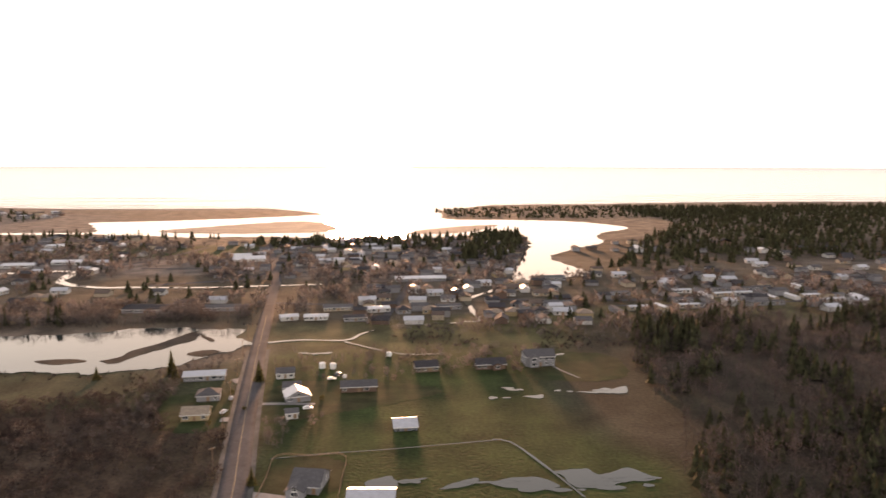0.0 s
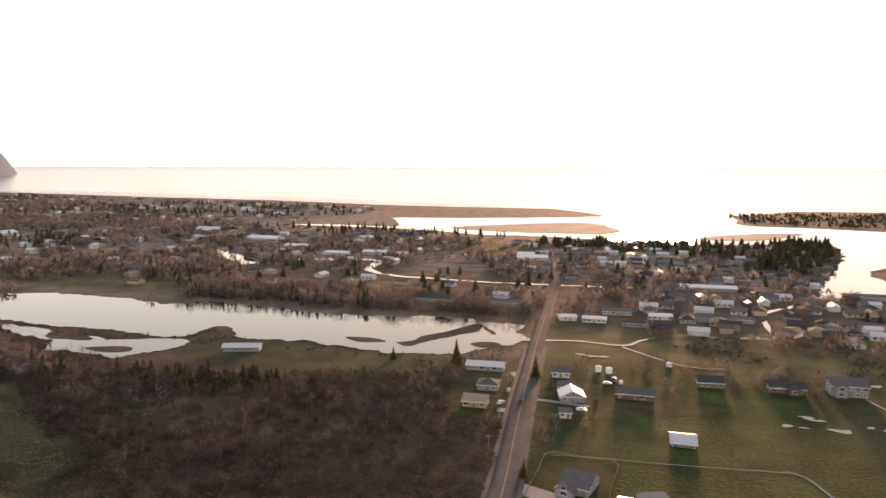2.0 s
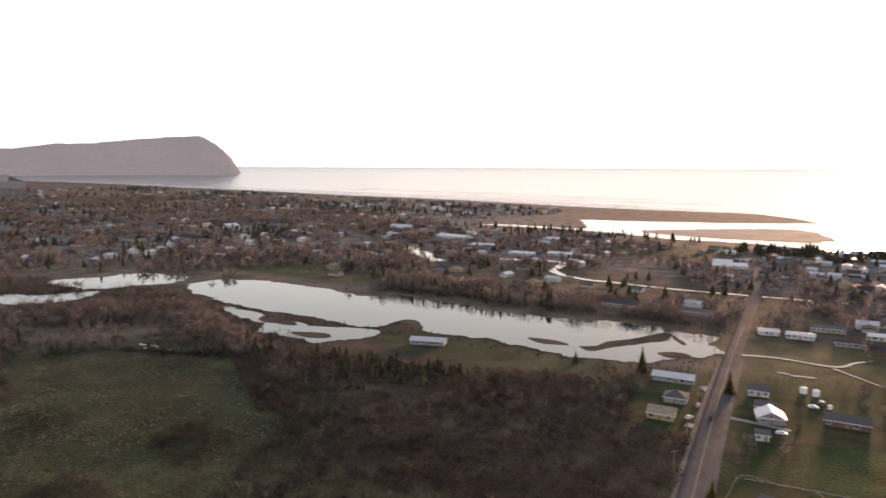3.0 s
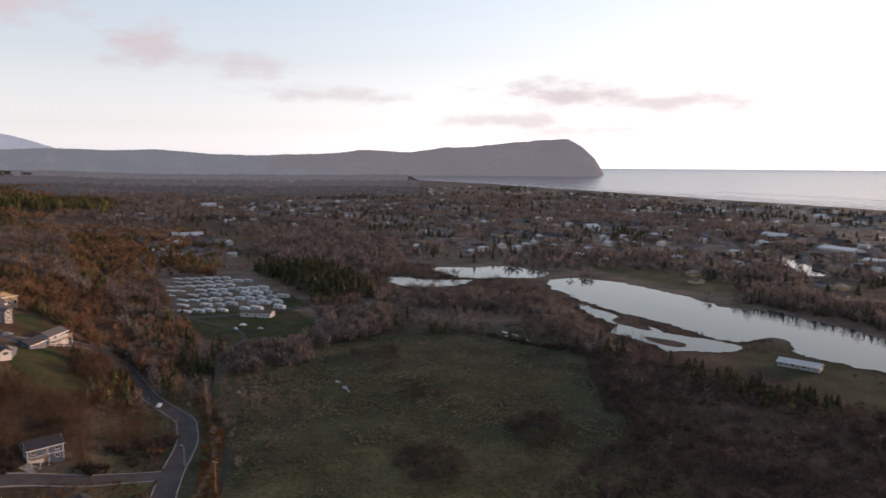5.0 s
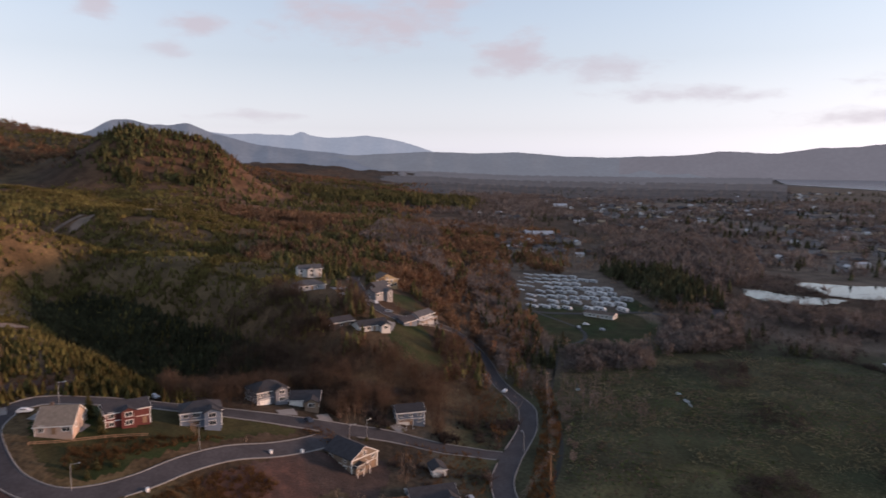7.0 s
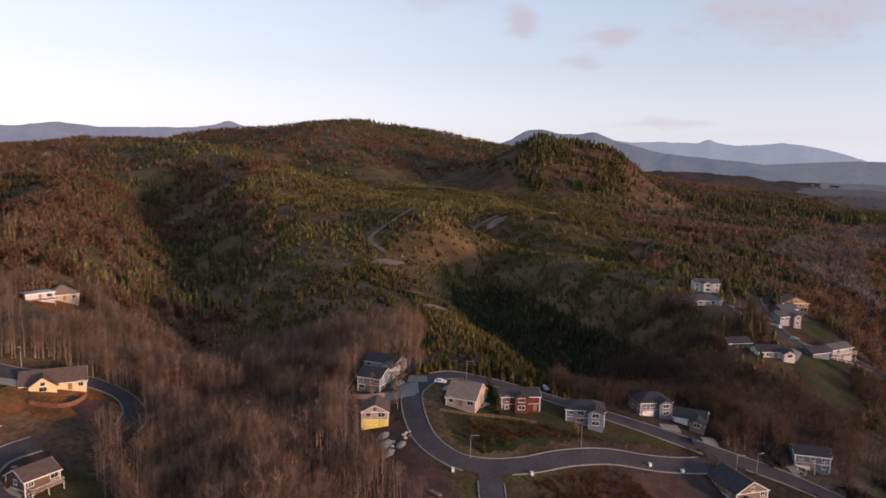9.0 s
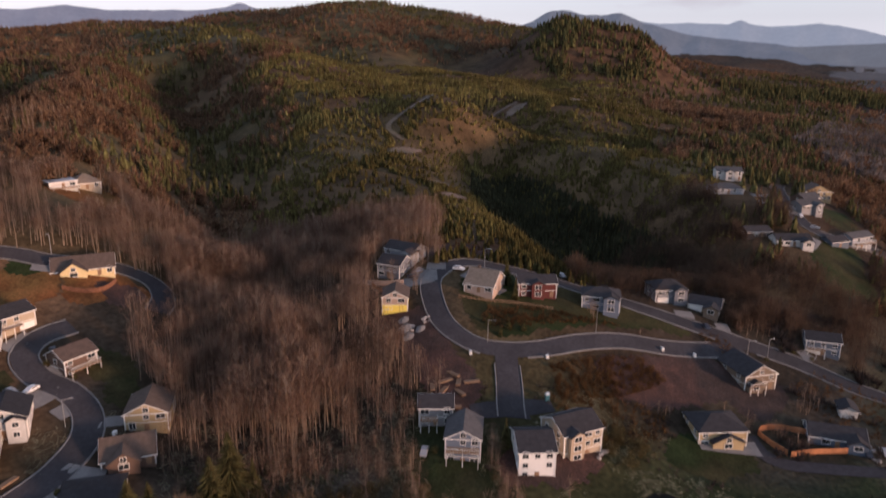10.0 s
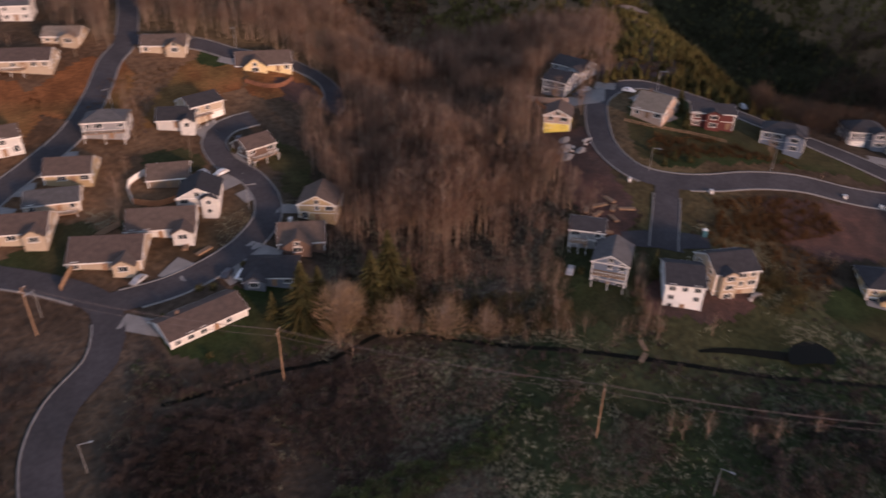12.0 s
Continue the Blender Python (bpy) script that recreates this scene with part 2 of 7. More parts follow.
M_YOUNG = mat("young_conifer", (0.15, 0.125, 0.048), 0.95, 0.012, 0.4, 0.0, rand=0.4, spec=0.1, thin=0.4)
M_TUFT = mat("dry_tufts", (0.35, 0.33, 0.24), 0.95, 0.1, 0.3, 0.0, rand=0.35, spec=0.05, thin=0.5)
M_MAUVE = mat("mauve_dead_stems", (0.15, 0.105, 0.09), 0.95, 0.15, 0.35, 0.0, rand=0.4, spec=0.05, thin=0.3)
M_OLIVE = mat("olive_scrub_leaves", (0.1, 0.078, 0.038), 0.95, 0.12, 0.4, 0.0, rand=0.4, spec=0.05, thin=0.3)
M_GREENTUFT = mat("green_tufts", (0.078, 0.105, 0.046), 0.95, 0.1, 0.3, 0.0, rand=0.35, spec=0.05, thin=0.5)
M_ROOFS = {
    "dark": mat("dark_shingle", (0.04, 0.038, 0.042), 0.9, 0.8, 0.2, 0.3, rand=1.15, spec=0.25),
    "grey": mat("grey_shingle", (0.085, 0.082, 0.085), 0.9, 0.8, 0.18, 0.3, rand=1.15, spec=0.25),
    "brown": mat("brown_shingle", (0.09, 0.062, 0.05), 0.9, 0.8, 0.2, 0.3, rand=1.15),
    "tan": mat("tan_shingle", (0.22, 0.17, 0.13), 0.9, 0.8, 0.18, 0.3, rand=1.15),
    "metal": mat("pale_metal_roof", (0.42, 0.43, 0.45), 0.4, 0.5, 0.1, 0.1, metal=0.3),
}
M_WALLS = {
    "white": mat("white_siding", (0.5, 0.49, 0.47), 0.75, 1.2, 0.08, 0.1, rand=1.06),
    "plain": mat("fresh_white_wrap", (0.74, 0.74, 0.73), 0.75, 1.2, 0.04, 0.05),
    "cream": mat("cream_siding", (0.38, 0.31, 0.23), 0.75, 1.2, 0.08, 0.1, rand=1.06),
    "pink": mat("pale_pink_siding", (0.4, 0.3, 0.245), 0.75, 1.2, 0.08, 0.1),
    "tan": mat("tan_siding", (0.36, 0.27, 0.15), 0.75, 1.2, 0.08, 0.1, rand=1.06),
    "yellow": mat("yellow_siding", (0.62, 0.5, 0.27), 0.75, 1.2, 0.08, 0.1),
    "red": mat("red_siding", (0.1, 0.02, 0.016), 0.75, 1.2, 0.1, 0.1),
    "blue": mat("slate_blue_siding", (0.13, 0.16, 0.215), 0.75, 1.2, 0.08, 0.1),
    "grey": mat("grey_siding", (0.23, 0.23, 0.24), 0.75, 1.2, 0.08, 0.1, rand=1.1),
    "brown": mat("brown_siding", (0.12, 0.075, 0.055), 0.75, 1.2, 0.1, 0.1),
    "umber": mat("umber_siding", (0.17, 0.125, 0.09), 0.75, 1.2, 0.1, 0.1),
    "bright": mat("bright_yellow_sheathing", (0.75, 0.62, 0.12), 0.75, 1.2, 0.05, 0.05),
    "slate": mat("slate_grey_siding", (0.13, 0.14, 0.165), 0.75, 1.2, 0.1, 0.1),
    "haze": mat("pale_grey_blue_siding", (0.31, 0.33, 0.36), 0.75, 1.2, 0.08, 0.1),
    "darkblue": mat("dark_blue_siding", (0.085, 0.11, 0.15), 0.75, 1.2, 0.1, 0.1),
}


# ---- the lie of the land ----
AZ = [-40, 70, 80, 90, 98, 104, 110, 116, 127, 135, 141, 147, 156, 168, 185, 230]
RR = [60, 110, 150, 200, 250, 300, 400, 600, 900, 1400, 2200, 3400]
RISE = {
    90: [0, 0, 0, 0, 0, 0, 1, 4, 5, 8, 12, 5],
    98: [0, 0, 0, 0, 5, 18, 33, 30, 25, 30, 35, 35],
    104: [0, 0, 0, 3, 14, 27, 38, 35, 35, 45, 65, 65],
    110: [0, 0, 1, 8, 22, 33, 36, 34, 42, 60, 80, 62],
    116: [0, 0, 4, 15, 27, 34, 31, 38, 58, 92, 160, 130],
    127: [0, 0, 6, 20, 33, 36, 31, 45, 66, 112, 226, 190],
    135: [0, 0, 4, 15, 27, 33, 34, 50, 76, 128, 264, 220],
    141: [0, 0, 4, 12, 21, 29, 36, 52, 78, 122, 208, 180],
    147: [0, 0, 6, 16, 28, 38, 44, 55, 78, 112, 178, 150],
    156: [0, 2, 9, 20, 34, 53, 58, 62, 76, 98, 160, 130],
    168: [0, 4, 11, 22, 36, 50, 58, 64, 74, 88, 126, 110],
    185: [0, 4, 11, 22, 36, 50, 58, 64, 74, 88, 126, 110],
}
FAR0, FARK = 2000.0, 2900.0


def rise_table():
    a1 = np.arange(-40, 321, 1.0)
    l1 = np.linspace(math.log(40), math.log(4900), 160)
    rows = np.array([np.interp(l1, np.log(RR), RISE.get(a, [0] * len(RR))) for a in AZ])
    tab = np.array([np.interp(a1, AZ, rows[:, j]) for j in range(len(l1))]).T
    for _ in range(3):
        p = np.pad(tab, 2, mode="edge")
        tab = (p[:-4, 2:-2] + 2 * p[1:-3, 2:-2] + 2 * p[2:-2, 2:-2] + 2 * p[3:-1, 2:-2] + p[4:, 2:-2]) / 8
        p = np.pad(tab, 2, mode="edge")
        tab = (p[2:-2, :-4] + 2 * p[2:-2, 1:-3] + 2 * p[2:-2, 2:-2] + 2 * p[2:-2, 3:-1] + p[2:-2, 4:]) / 8
    return l1, tab


LOGR, RISETAB = rise_table()
# spurs and ravines: a line over the ground, its rise at the start and at the end, and its half-width
FOLDS = [
    ([(-470, -300), (-418, -256), (-360, -190), (-304, -127)], -40, -34, 45),
    ([(-480, -350), (-431, -291), (-350, -220), (-280, -160)], 13, 5, 34),
    ([(-514, -381), (-512, -331), (-501, -281), (-490, -226), (-481, -185)], 19, 5, 50),
    ([(-640, -440), (-610, -330), (-580, -230)], -26, -14, 55),
    ([(-470, -520), (-488, -488), (-528, -459), (-552, -431)], 8, 12, 45),
    ([(-1246, -640), (-1290, -545)], 78, 78, 105),
    ([(-1100, -820), (-1010, -600), (-900, -440)], -26, -12, 90),
    ([(-560, -850), (-344, -491), (-250, -350), (-202, -265)], -46, -14, 58),
    ([(-202, -265), (-160, -208), (-122, -150)], -10, -2, 26),
    ([(-440, -850), (-270, -560), (-200, -440), (-165, -360)], 16, 6, 50),
    ([(-330, -800), (-170, -560), (-120, -450)], -18, -8, 50),
    ([(-800, -1200), (-640, -760), (-560, -640)], 30, 8, 110),
    ([(-980, -1050), (-860, -760), (-790, -620)], -30, -10, 80),
]
_g = np.random.RandomState(7)
LATTICE = _g.rand(256, 256)


def vnoise(x, y):
    """Smooth value noise, 0 to 1, over arrays."""
    xi, yi = np.floor(x).astype(int), np.floor(y).astype(int)
    fx, fy = x - xi, y - yi
    fx, fy = fx * fx * (3 - 2 * fx), fy * fy * (3 - 2 * fy)
    a, b = LATTICE[xi % 256, yi % 256], LATTICE[(xi + 1) % 256, yi % 256]
    c, d = LATTICE[xi % 256, (yi + 1) % 256], LATTICE[(xi + 1) % 256, (yi + 1) % 256]
    return (a + (b - a) * fx) * (1 - fy) + (c + (d - c) * fx) * fy


def fbm(x, y, octaves=4):
    s, amp, tot = 0.0, 1.0, 0.0
    for k in range(octaves):
        s = s + amp * vnoise(x * 2 ** k + 17.3 * k, y * 2 ** k + 5.1 * k)
        tot += amp
        amp *= 0.5
    return s / tot


def folds(x, y):
    s = np.zeros(np.shape(x))
    for line, h0, h1, half in FOLDS:
        best, rise = np.full(np.shape(x), 1e9), np.zeros(np.shape(x))
        n = len(line) - 1
        for i, ((xa, ya), (xb, yb)) in enumerate(zip(line[:-1], line[1:])):
            t = np.clip(((x - xa) * (xb - xa) + (y - ya) * (yb - ya)) / ((xb - xa) ** 2 + (yb - ya) ** 2), 0, 1)
            d = np.hypot(x - xa - t * (xb - xa), y - ya - t * (yb - ya))
            near = d < best
            best, rise = np.where(near, d, best), np.where(near, h0 + (h1 - h0) * (i + t) / n, rise)
        s = s + rise * np.exp(-(best / half) ** 2)
    return s


def base_height(r):
    """The plain, bent up gently far out so that it meets the true horizon inside 5 km."""
    far = np.maximum(r - FAR0, 0) / FARK
    real = FAR0 - FARK * np.log(np.maximum(1 - far, 1e-6))
    real = np.where(r > FAR0, np.minimum(real, 14000), r)
    return np.where(r > FAR0, H - np.maximum(r, 1) * H / np.maximum(real, 1), 0.0)


def height(x, y):
    """Ground height over arrays of x and y."""
    x, y = np.asarray(x, float), np.asarray(y, float)
    r = np.maximum(np.hypot(x, y), 40.0)
    az = np.degrees(np.arctan2(-x, y))
    az = np.where(az < -40, az + 360, az)
    ia = np.clip(az + 40, 0, 359.999)
    il = np.clip((np.log(r) - LOGR[0]) / (LOGR[1] - LOGR[0]), 0, len(LOGR) - 1.001)
    a0, l0 = ia.astype(int), il.astype(int)
    fa, fl = ia - a0, il - l0
    t = RISETAB
    rise = (t[a0, l0] * (1 - fa) + t[a0 + 1, l0] * fa) * (1 - fl) + (t[a0, l0 + 1] * (1 - fa) + t[a0 + 1, l0 + 1] * fa) * fl
    hill = np.clip(rise / 25 - 0.6, 0, 1) * np.clip((r - 380) / 300, 0, 1)
    gully = np.abs(fbm(x / 420 + 40, y / 420 + 9, 3) - 0.5) * 2
    rough = fbm(x / 90 + 3, y / 90, 3) - 0.5
    return base_height(r) + rise + folds(x, y) + hill * (np.minimum(r, 1800) * (0.026 * (gully - 0.35)) + 7 * rough)


# ---- mesh helpers ----
def mesh(name, verts, faces, material):
    me = bpy.data.meshes.new(name)
    me.from_pydata([tuple(v) for v in verts], [], faces)
    if material:
        me.materials.append(material)
    return me


def part(name, vf, material, parent, label=""):
    """One mesh object under a thing or a part."""
    ob = new(name, mesh(name, vf[0], vf[1], material) if isinstance(vf, tuple) else vf)
    ob.parent = parent
    return tagged(ob, label) if label else ob


def bulk(name, verts, tris, material, smooth=False):
    """A large triangle mesh out of arrays."""
    me = bpy.data.meshes.new(name)
    verts, tris = np.asarray(verts, np.float32), np.asarray(tris, np.int32)
    k = tris.shape[1]
    me.vertices.add(len(verts))
    me.vertices.foreach_set("co", verts.ravel())
    me.loops.add(tris.size)
    me.loops.foreach_set("vertex_index", tris.ravel())
    me.polygons.add(len(tris))
    me.polygons.foreach_set("loop_start", np.arange(0, tris.size, k, dtype=np.int32))
    me.polygons.foreach_set("loop_total", np.full(len(tris), k, np.int32))
    if smooth:
        me.polygons.foreach_set("use_smooth", np.ones(len(tris), bool))
    me.update(calc_edges=True)
    me.materials.append(material)
    return me


def boxes(*rows):
    """Boxes joined into one part: rows of x0, x1, y0, y1, z0, z1."""
    v, f = [], []
    for x0, x1, y0, y1, z0, z1 in rows:
        k = len(v)
        v += [(x0, y0, z0), (x1, y0, z0), (x1, y1, z0), (x0, y1, z0), (x0, y0, z1), (x1, y0, z1), (x1, y1, z1), (x0, y1, z1)]
        f += [[k + i for i in q] for q in ((3, 2, 1, 0), (4, 5, 6, 7), (0, 1, 5, 4), (1, 2, 6, 5), (2, 3, 7, 6), (3, 0, 4, 7))]
    return v, f


def tube(points, radii, sides=6):
    """A tapering tube along points."""
    v, f = [], []
    for p, r in zip(points, radii):
        for s in range(sides):
            a = 2 * math.pi * s / sides
            v.append((p[0] + r * math.cos(a), p[1] + r * math.sin(a), p[2]))
    for i in range(len(points) - 1):
        for s in range(sides):
            a, b = i * sides + s, i * sides + (s + 1) % sides
            f.append([a, b, b + sides, a + sides])
    f.append([len(v) - sides + s for s in range(sides)])
    return v, f


def spline(points, step=4.0, closed=False):
    """A smooth line through control points."""
    p = np.array(points, float)
    n = len(p)
    out = []
    for i in range(n if closed else n - 1):
        if closed:
            a, b, c, d = p[i - 1], p[i], p[(i + 1) % n], p[(i + 2) % n]
        else:
            a, b, c, d = p[max(i - 1, 0)], p[i], p[i + 1], p[min(i + 2, n - 1)]
        m = max(2, int(np.hypot(*(c - b)) / step))
        for k in range(m):
            t = k / m
            out.append(0.5 * (2 * b + (c - a) * t + (2 * a - 5 * b + 4 * c - d) * t * t + (3 * b - a - 3 * c + d) * t ** 3))
    if not closed:
        out.append(p[-1])
    return np.array(out)


def gz(x, y):
    return float(height(x, y))


# ---- what stands where, so that plants keep off it ----
GX0, GY0, GS, GNX, GNY = -900.0, -420.0, 2.0, 900, 1000
TAKEN = np.zeros((GNX, GNY), bool)


def take_line(line, half):
    for a, b in zip(line[:-1], line[1:]):
        m = max(1, int(np.hypot(*(b - a)) / 1.5))
        for k in range(m):
            take_disc(*(a + (b - a) * k / m), half)


def take_disc(x, y, r):
    i0, i1 = int((x - r - GX0) / GS), int((x + r - GX0) / GS) + 1
    j0, j1 = int((y - r - GY0) / GS), int((y + r - GY0) / GS) + 1
    if i0 < 0 or j0 < 0 or i1 > GNX or j1 > GNY:
        return
    ii, jj = np.mgrid[i0:i1, j0:j1]
    TAKEN[i0:i1, j0:j1] |= np.hypot(ii * GS + GX0 - x, jj * GS + GY0 - y) < r


def inside(x, y, poly):
    """Which of the points lie in the polygon."""
    c = np.zeros(np.shape(x), bool)
    p = np.asarray(poly, float)
    for (x0, y0), (x1, y1) in zip(p, np.roll(p, -1, axis=0)):
        if y0 != y1:
            c ^= ((y0 > y) != (y1 > y)) & (x < (x1 - x0) * (y - y0) / (y1 - y0) + x0)
    return c


def take_poly(poly):
    p = np.asarray(poly)
    i0, j0 = np.floor((p.min(0) - (GX0, GY0)) / GS).astype(int)
    i1, j1 = np.ceil((p.max(0) - (GX0, GY0)) / GS).astype(int)
    i0, j0, i1, j1 = max(i0, 0), max(j0, 0), min(i1, GNX), min(j1, GNY)
    if i1 <= i0 or j1 <= j0:
        return
    ii, jj = np.mgrid[i0:i1, j0:j1]
    TAKEN[i0:i1, j0:j1] |= inside(ii * GS + GX0, jj * GS + GY0, p)


def free(x, y):
    i, j = ((x - GX0) / GS).astype(int), ((y - GY0) / GS).astype(int)
    ok = (i >= 0) & (j >= 0) & (i < GNX) & (j < GNY)
    out = np.ones(len(x), bool)
    out[ok] = ~TAKEN[i[ok], j[ok]]
    return out


# ---- the ground: one sheet to the horizon ----
def blob(x, y, cx, cy, rx, ry, turn=0.0, soft=0.25):
    """A soft oval patch, 0 to 1, with a ragged edge."""
    c, s = math.cos(radians(turn)), math.sin(radians(turn))
    u, v = ((x - cx) * c + (y - cy) * s) / rx, (-(x - cx) * s + (y - cy) * c) / ry
    d = np.hypot(u, v) + 0.35 * (fbm(x / 60, y / 60, 3) - 0.5)
    return np.clip((1 - d) / soft + 0.5, 0, 1)


BROWN, GREEN, OLIVE, RUST = (0.052, 0.036, 0.025), (0.025, 0.04, 0.011), (0.075, 0.068, 0.032), (0.115, 0.066, 0.038)
FIELD = (0.066, 0.054, 0.038)
SLOPE = (0.105, 0.074, 0.038)
BOG = (0.028, 0.037, 0.015)
MEADOW = (0.034, 0.039, 0.019)
DUN, TOWN, SAND, DARK = (0.115, 0.09, 0.07), (0.14, 0.12, 0.108), (0.14, 0.118, 0.098), (0.042, 0.034, 0.025)
PATCHES = [
    (-350, 650, 620, 330, 0, DUN), (-1300, 900, 800, 620, 20, TOWN), (-100, 720, 420, 260, 0, FIELD), (-60, 800, 190, 150, 0, TOWN), (10, 570, 120, 70, 0, TOWN), (-470, 780, 190, 150, 0, TOWN), (-270, 740, 70, 60, 0, TOWN), (460, 720, 170, 120, 0, TOWN), (330, 640, 260, 130, 10, FIELD), (-60, 560, 230, 90, 0, FIELD),
    (35, 320, 150, 160, 0, GREEN), (25, 310, 110, 130, 0, GREEN), (-20, 240, 60, 40, 0, GREEN), (60, 455, 190, 50, 5, OLIVE), (250, 530, 200, 40, 12, OLIVE),
    (-200, 230, 140, 95, 20, BROWN), (-130, 150, 110, 80, 0, BROWN), (-330, 150, 130, 110, 15, MEADOW), (-270, 70, 110, 85, 0, MEADOW),
    (-180, 100, 90, 60, 40, OLIVE), (-115, -50, 90, 46, 44, BOG), (-115, -50, 80, 40, 44, BOG), (-50, -95, 60, 25, 20, BOG), (-165, -22, 60, 42, 44, BOG), (-185, -20, 40, 26, 30, BOG), (-165, -50, 40, 20, 44, BOG), (-60, -205, 60, 45, 0, OLIVE), (-480, 70, 70, 45, 10, GREEN), (-262, 333, 45, 16, 12, GREEN), (-330, 335, 150, 16, 8, BROWN), (-430, 305, 230, 60, 8, BROWN), (-300, 290, 120, 40, 10, BROWN), (-600, 250, 120, 90, 20, BROWN), (-200, 332, 110, 34, 0, MEADOW),
    (-330, 860, 200, 60, 10, GREEN), (-560, 480, 120, 40, 0, OLIVE), (150, 340, 90, 160, 0, DARK), (170, 210, 95, 120, 0, DARK), (230, 330, 110, 160, 0, DARK), (420, 900, 380, 130, 0, DARK),
    (-420, -420, 420, 300, 40, SLOPE), (-700, -350, 380, 260, 10, SLOPE), (-600, -900, 600, 400, 30, RUST), (-1100, -420, 420, 260, 0, RUST),
    (-1500, 100, 560, 240, 0, BROWN), (-200, -700, 300, 300, 0, OLIVE), (-900, -1500, 900, 700, 0, OLIVE), (-50, -220, 60, 60, 0, RUST), (-20, -100, 60, 32, 0, DARK), (-60, -100, 40, 22, 40, BROWN), (-230, -60, 60, 40, 40, DARK), (-250, -110, 30, 60, 0, DARK), (-130, -170, 70, 60, 0, DARK),
]


def cover_colour(x, y):
    r = np.hypot(x, y)
    col = np.empty((len(x), 3))
    col[:] = DUN
    hill = np.clip((height(x, y) - base_height(r) - 3) / 10, 0, 1)
    col += (np.array(BROWN) - col) * hill[:, None]
    for cx, cy, rx, ry, turn, tone in PATCHES:
        m = blob(x, y, cx, cy, rx, ry, turn) * 0.85
        col += (np.array(tone) - col) * m[:, None]
    m = np.clip((fbm(x / 130 + 9, y / 130, 4) - 0.5) * 5, 0, 1) * 0.5
    col += (np.array(RUST) * 0.8 - col) * (m * hill)[:, None]
    shore = np.interp(np.degrees(np.arctan2(-x, y)), SHORE_AZ, SHORE_R)
    m = np.clip((r - shore + 90) / 40, 0, 1)
    col += (np.array(SAND) - col) * m[:, None]
    return col


SHORE_AZ = [-40, -32, -12, -3.9, 0.6, 6, 9.2, 13.9, 21, 27.6, 36.2, 45.2, 52.5, 57.8, 62.9, 68.2, 69.5, 72]
SHORE_R = [2500, 2305, 1880, 1787, 1558, 1511, 1488, 1688, 1730, 1816, 2060, 2324, 2655, 2928, 3296, 3601, 4600, 6000]


def polar_sheet(azs, rs, close):
    a, r = np.meshgrid(np.radians(azs), rs, indexing="ij")
    x, y = -np.sin(a) * r, np.cos(a) * r
    na, nr = a.shape
    idx = np.arange(na * nr).reshape(na, nr)
    if close:
        idx = np.vstack([idx, idx[:1]])
    q = np.stack([idx[:-1, :-1], idx[1:, :-1], idx[1:, 1:], idx[:-1, 1:]], -1).reshape(-1, 4)
    return x.ravel(), y.ravel(), q[:, ::-1]


RINGS = np.concatenate([[0, 6, 20, 35], np.geomspace(50, 4850, 245)])
azs = np.concatenate([np.arange(-38, 172, 0.48), np.arange(172, 322, 2.0)])
gx, gy, gq = polar_sheet(azs, RINGS, True)
ground_mesh = bulk("ground", np.stack([gx, gy, height(gx, gy)], 1), gq, M_GROUND, True)
tone = ground_mesh.color_attributes.new("cover", "FLOAT_COLOR", "POINT")
tone.data.foreach_set("color", np.concatenate([cover_colour(gx, gy), np.ones((len(gx), 1))], 1).astype(np.float32).ravel())
ground = tagged(new("ground", ground_mesh), "brown and green coastal plain rising into wooded hills", "ground", kind="structure")

# the ocean, from the beach to the horizon
sea_az = np.arange(-40, 72.01, 0.5)
sv, sq = [], []
SN = 70
for a in sea_az:
    r0 = min(np.interp(a, SHORE_AZ, SHORE_R), 4840)
    for r in r0 + (4852 - r0) * np.linspace(0, 1, SN) ** 1.3:
        sv.append((-math.sin(radians(a)) * r, math.cos(radians(a)) * r, float(base_height(r)) + 0.4 + max(r - 2000, 0) * 0.0012))
idx = np.arange(len(sv)).reshape(len(sea_az), SN)
sq = np.stack([idx[:-1, :-1], idx[:-1, 1:], idx[1:, 1:], idx[1:, :-1]], -1).reshape(-1, 4)
tagged(new("ocean_water", bulk("ocean_water", sv, sq, M_SEA, True)), "pale rippled evening ocean behind the beach", "ocean", kind="structure")


def surf(gap, width, a0, a1, name="surf_line"):
    """A broken line of white foam along the beach."""
    v, f = [], []
    for a in np.arange(a0, a1, 0.4):
        r = float(np.interp(a, SHORE_AZ, SHORE_R)) + gap + 6 * (vnoise(np.array([a * 0.9 + gap]), np.array([gap]))[0] - 0.5)
        w = width * (0.4 + vnoise(np.array([a * 1.7 + 3 * gap]), np.array([5.0]))[0])
        for q in (r, r + w):
            v.append((-math.sin(radians(a)) * q, math.cos(radians(a)) * q, float(base_height(q)) + 0.9 + max(q - 2000, 0) * 0.0013))
    f = [[i, i + 1, i + 3, i + 2] for i in range(0, len(v) - 2, 2)]
    tagged(new(name, mesh(name, v, f, M_FOAM)), "white line of breaking surf along the beach", "surf", kind="structure")


for gap, width, a0, a1 in ((2, 10, 10, 69), (40, 9, 14, 62), (90, 12, 18, 60), (3, 10, -38, -3), (60, 10, -38, -6), (150, 14, 22, 58), (170, 12, -36, -10), (230, 10, 26, 50), (330, 12, 16, 38), (480, 14, 20, 46), (260, 10, -38, -14), (400, 12, -30, -12)):
    surf(gap, width, a0, a1)


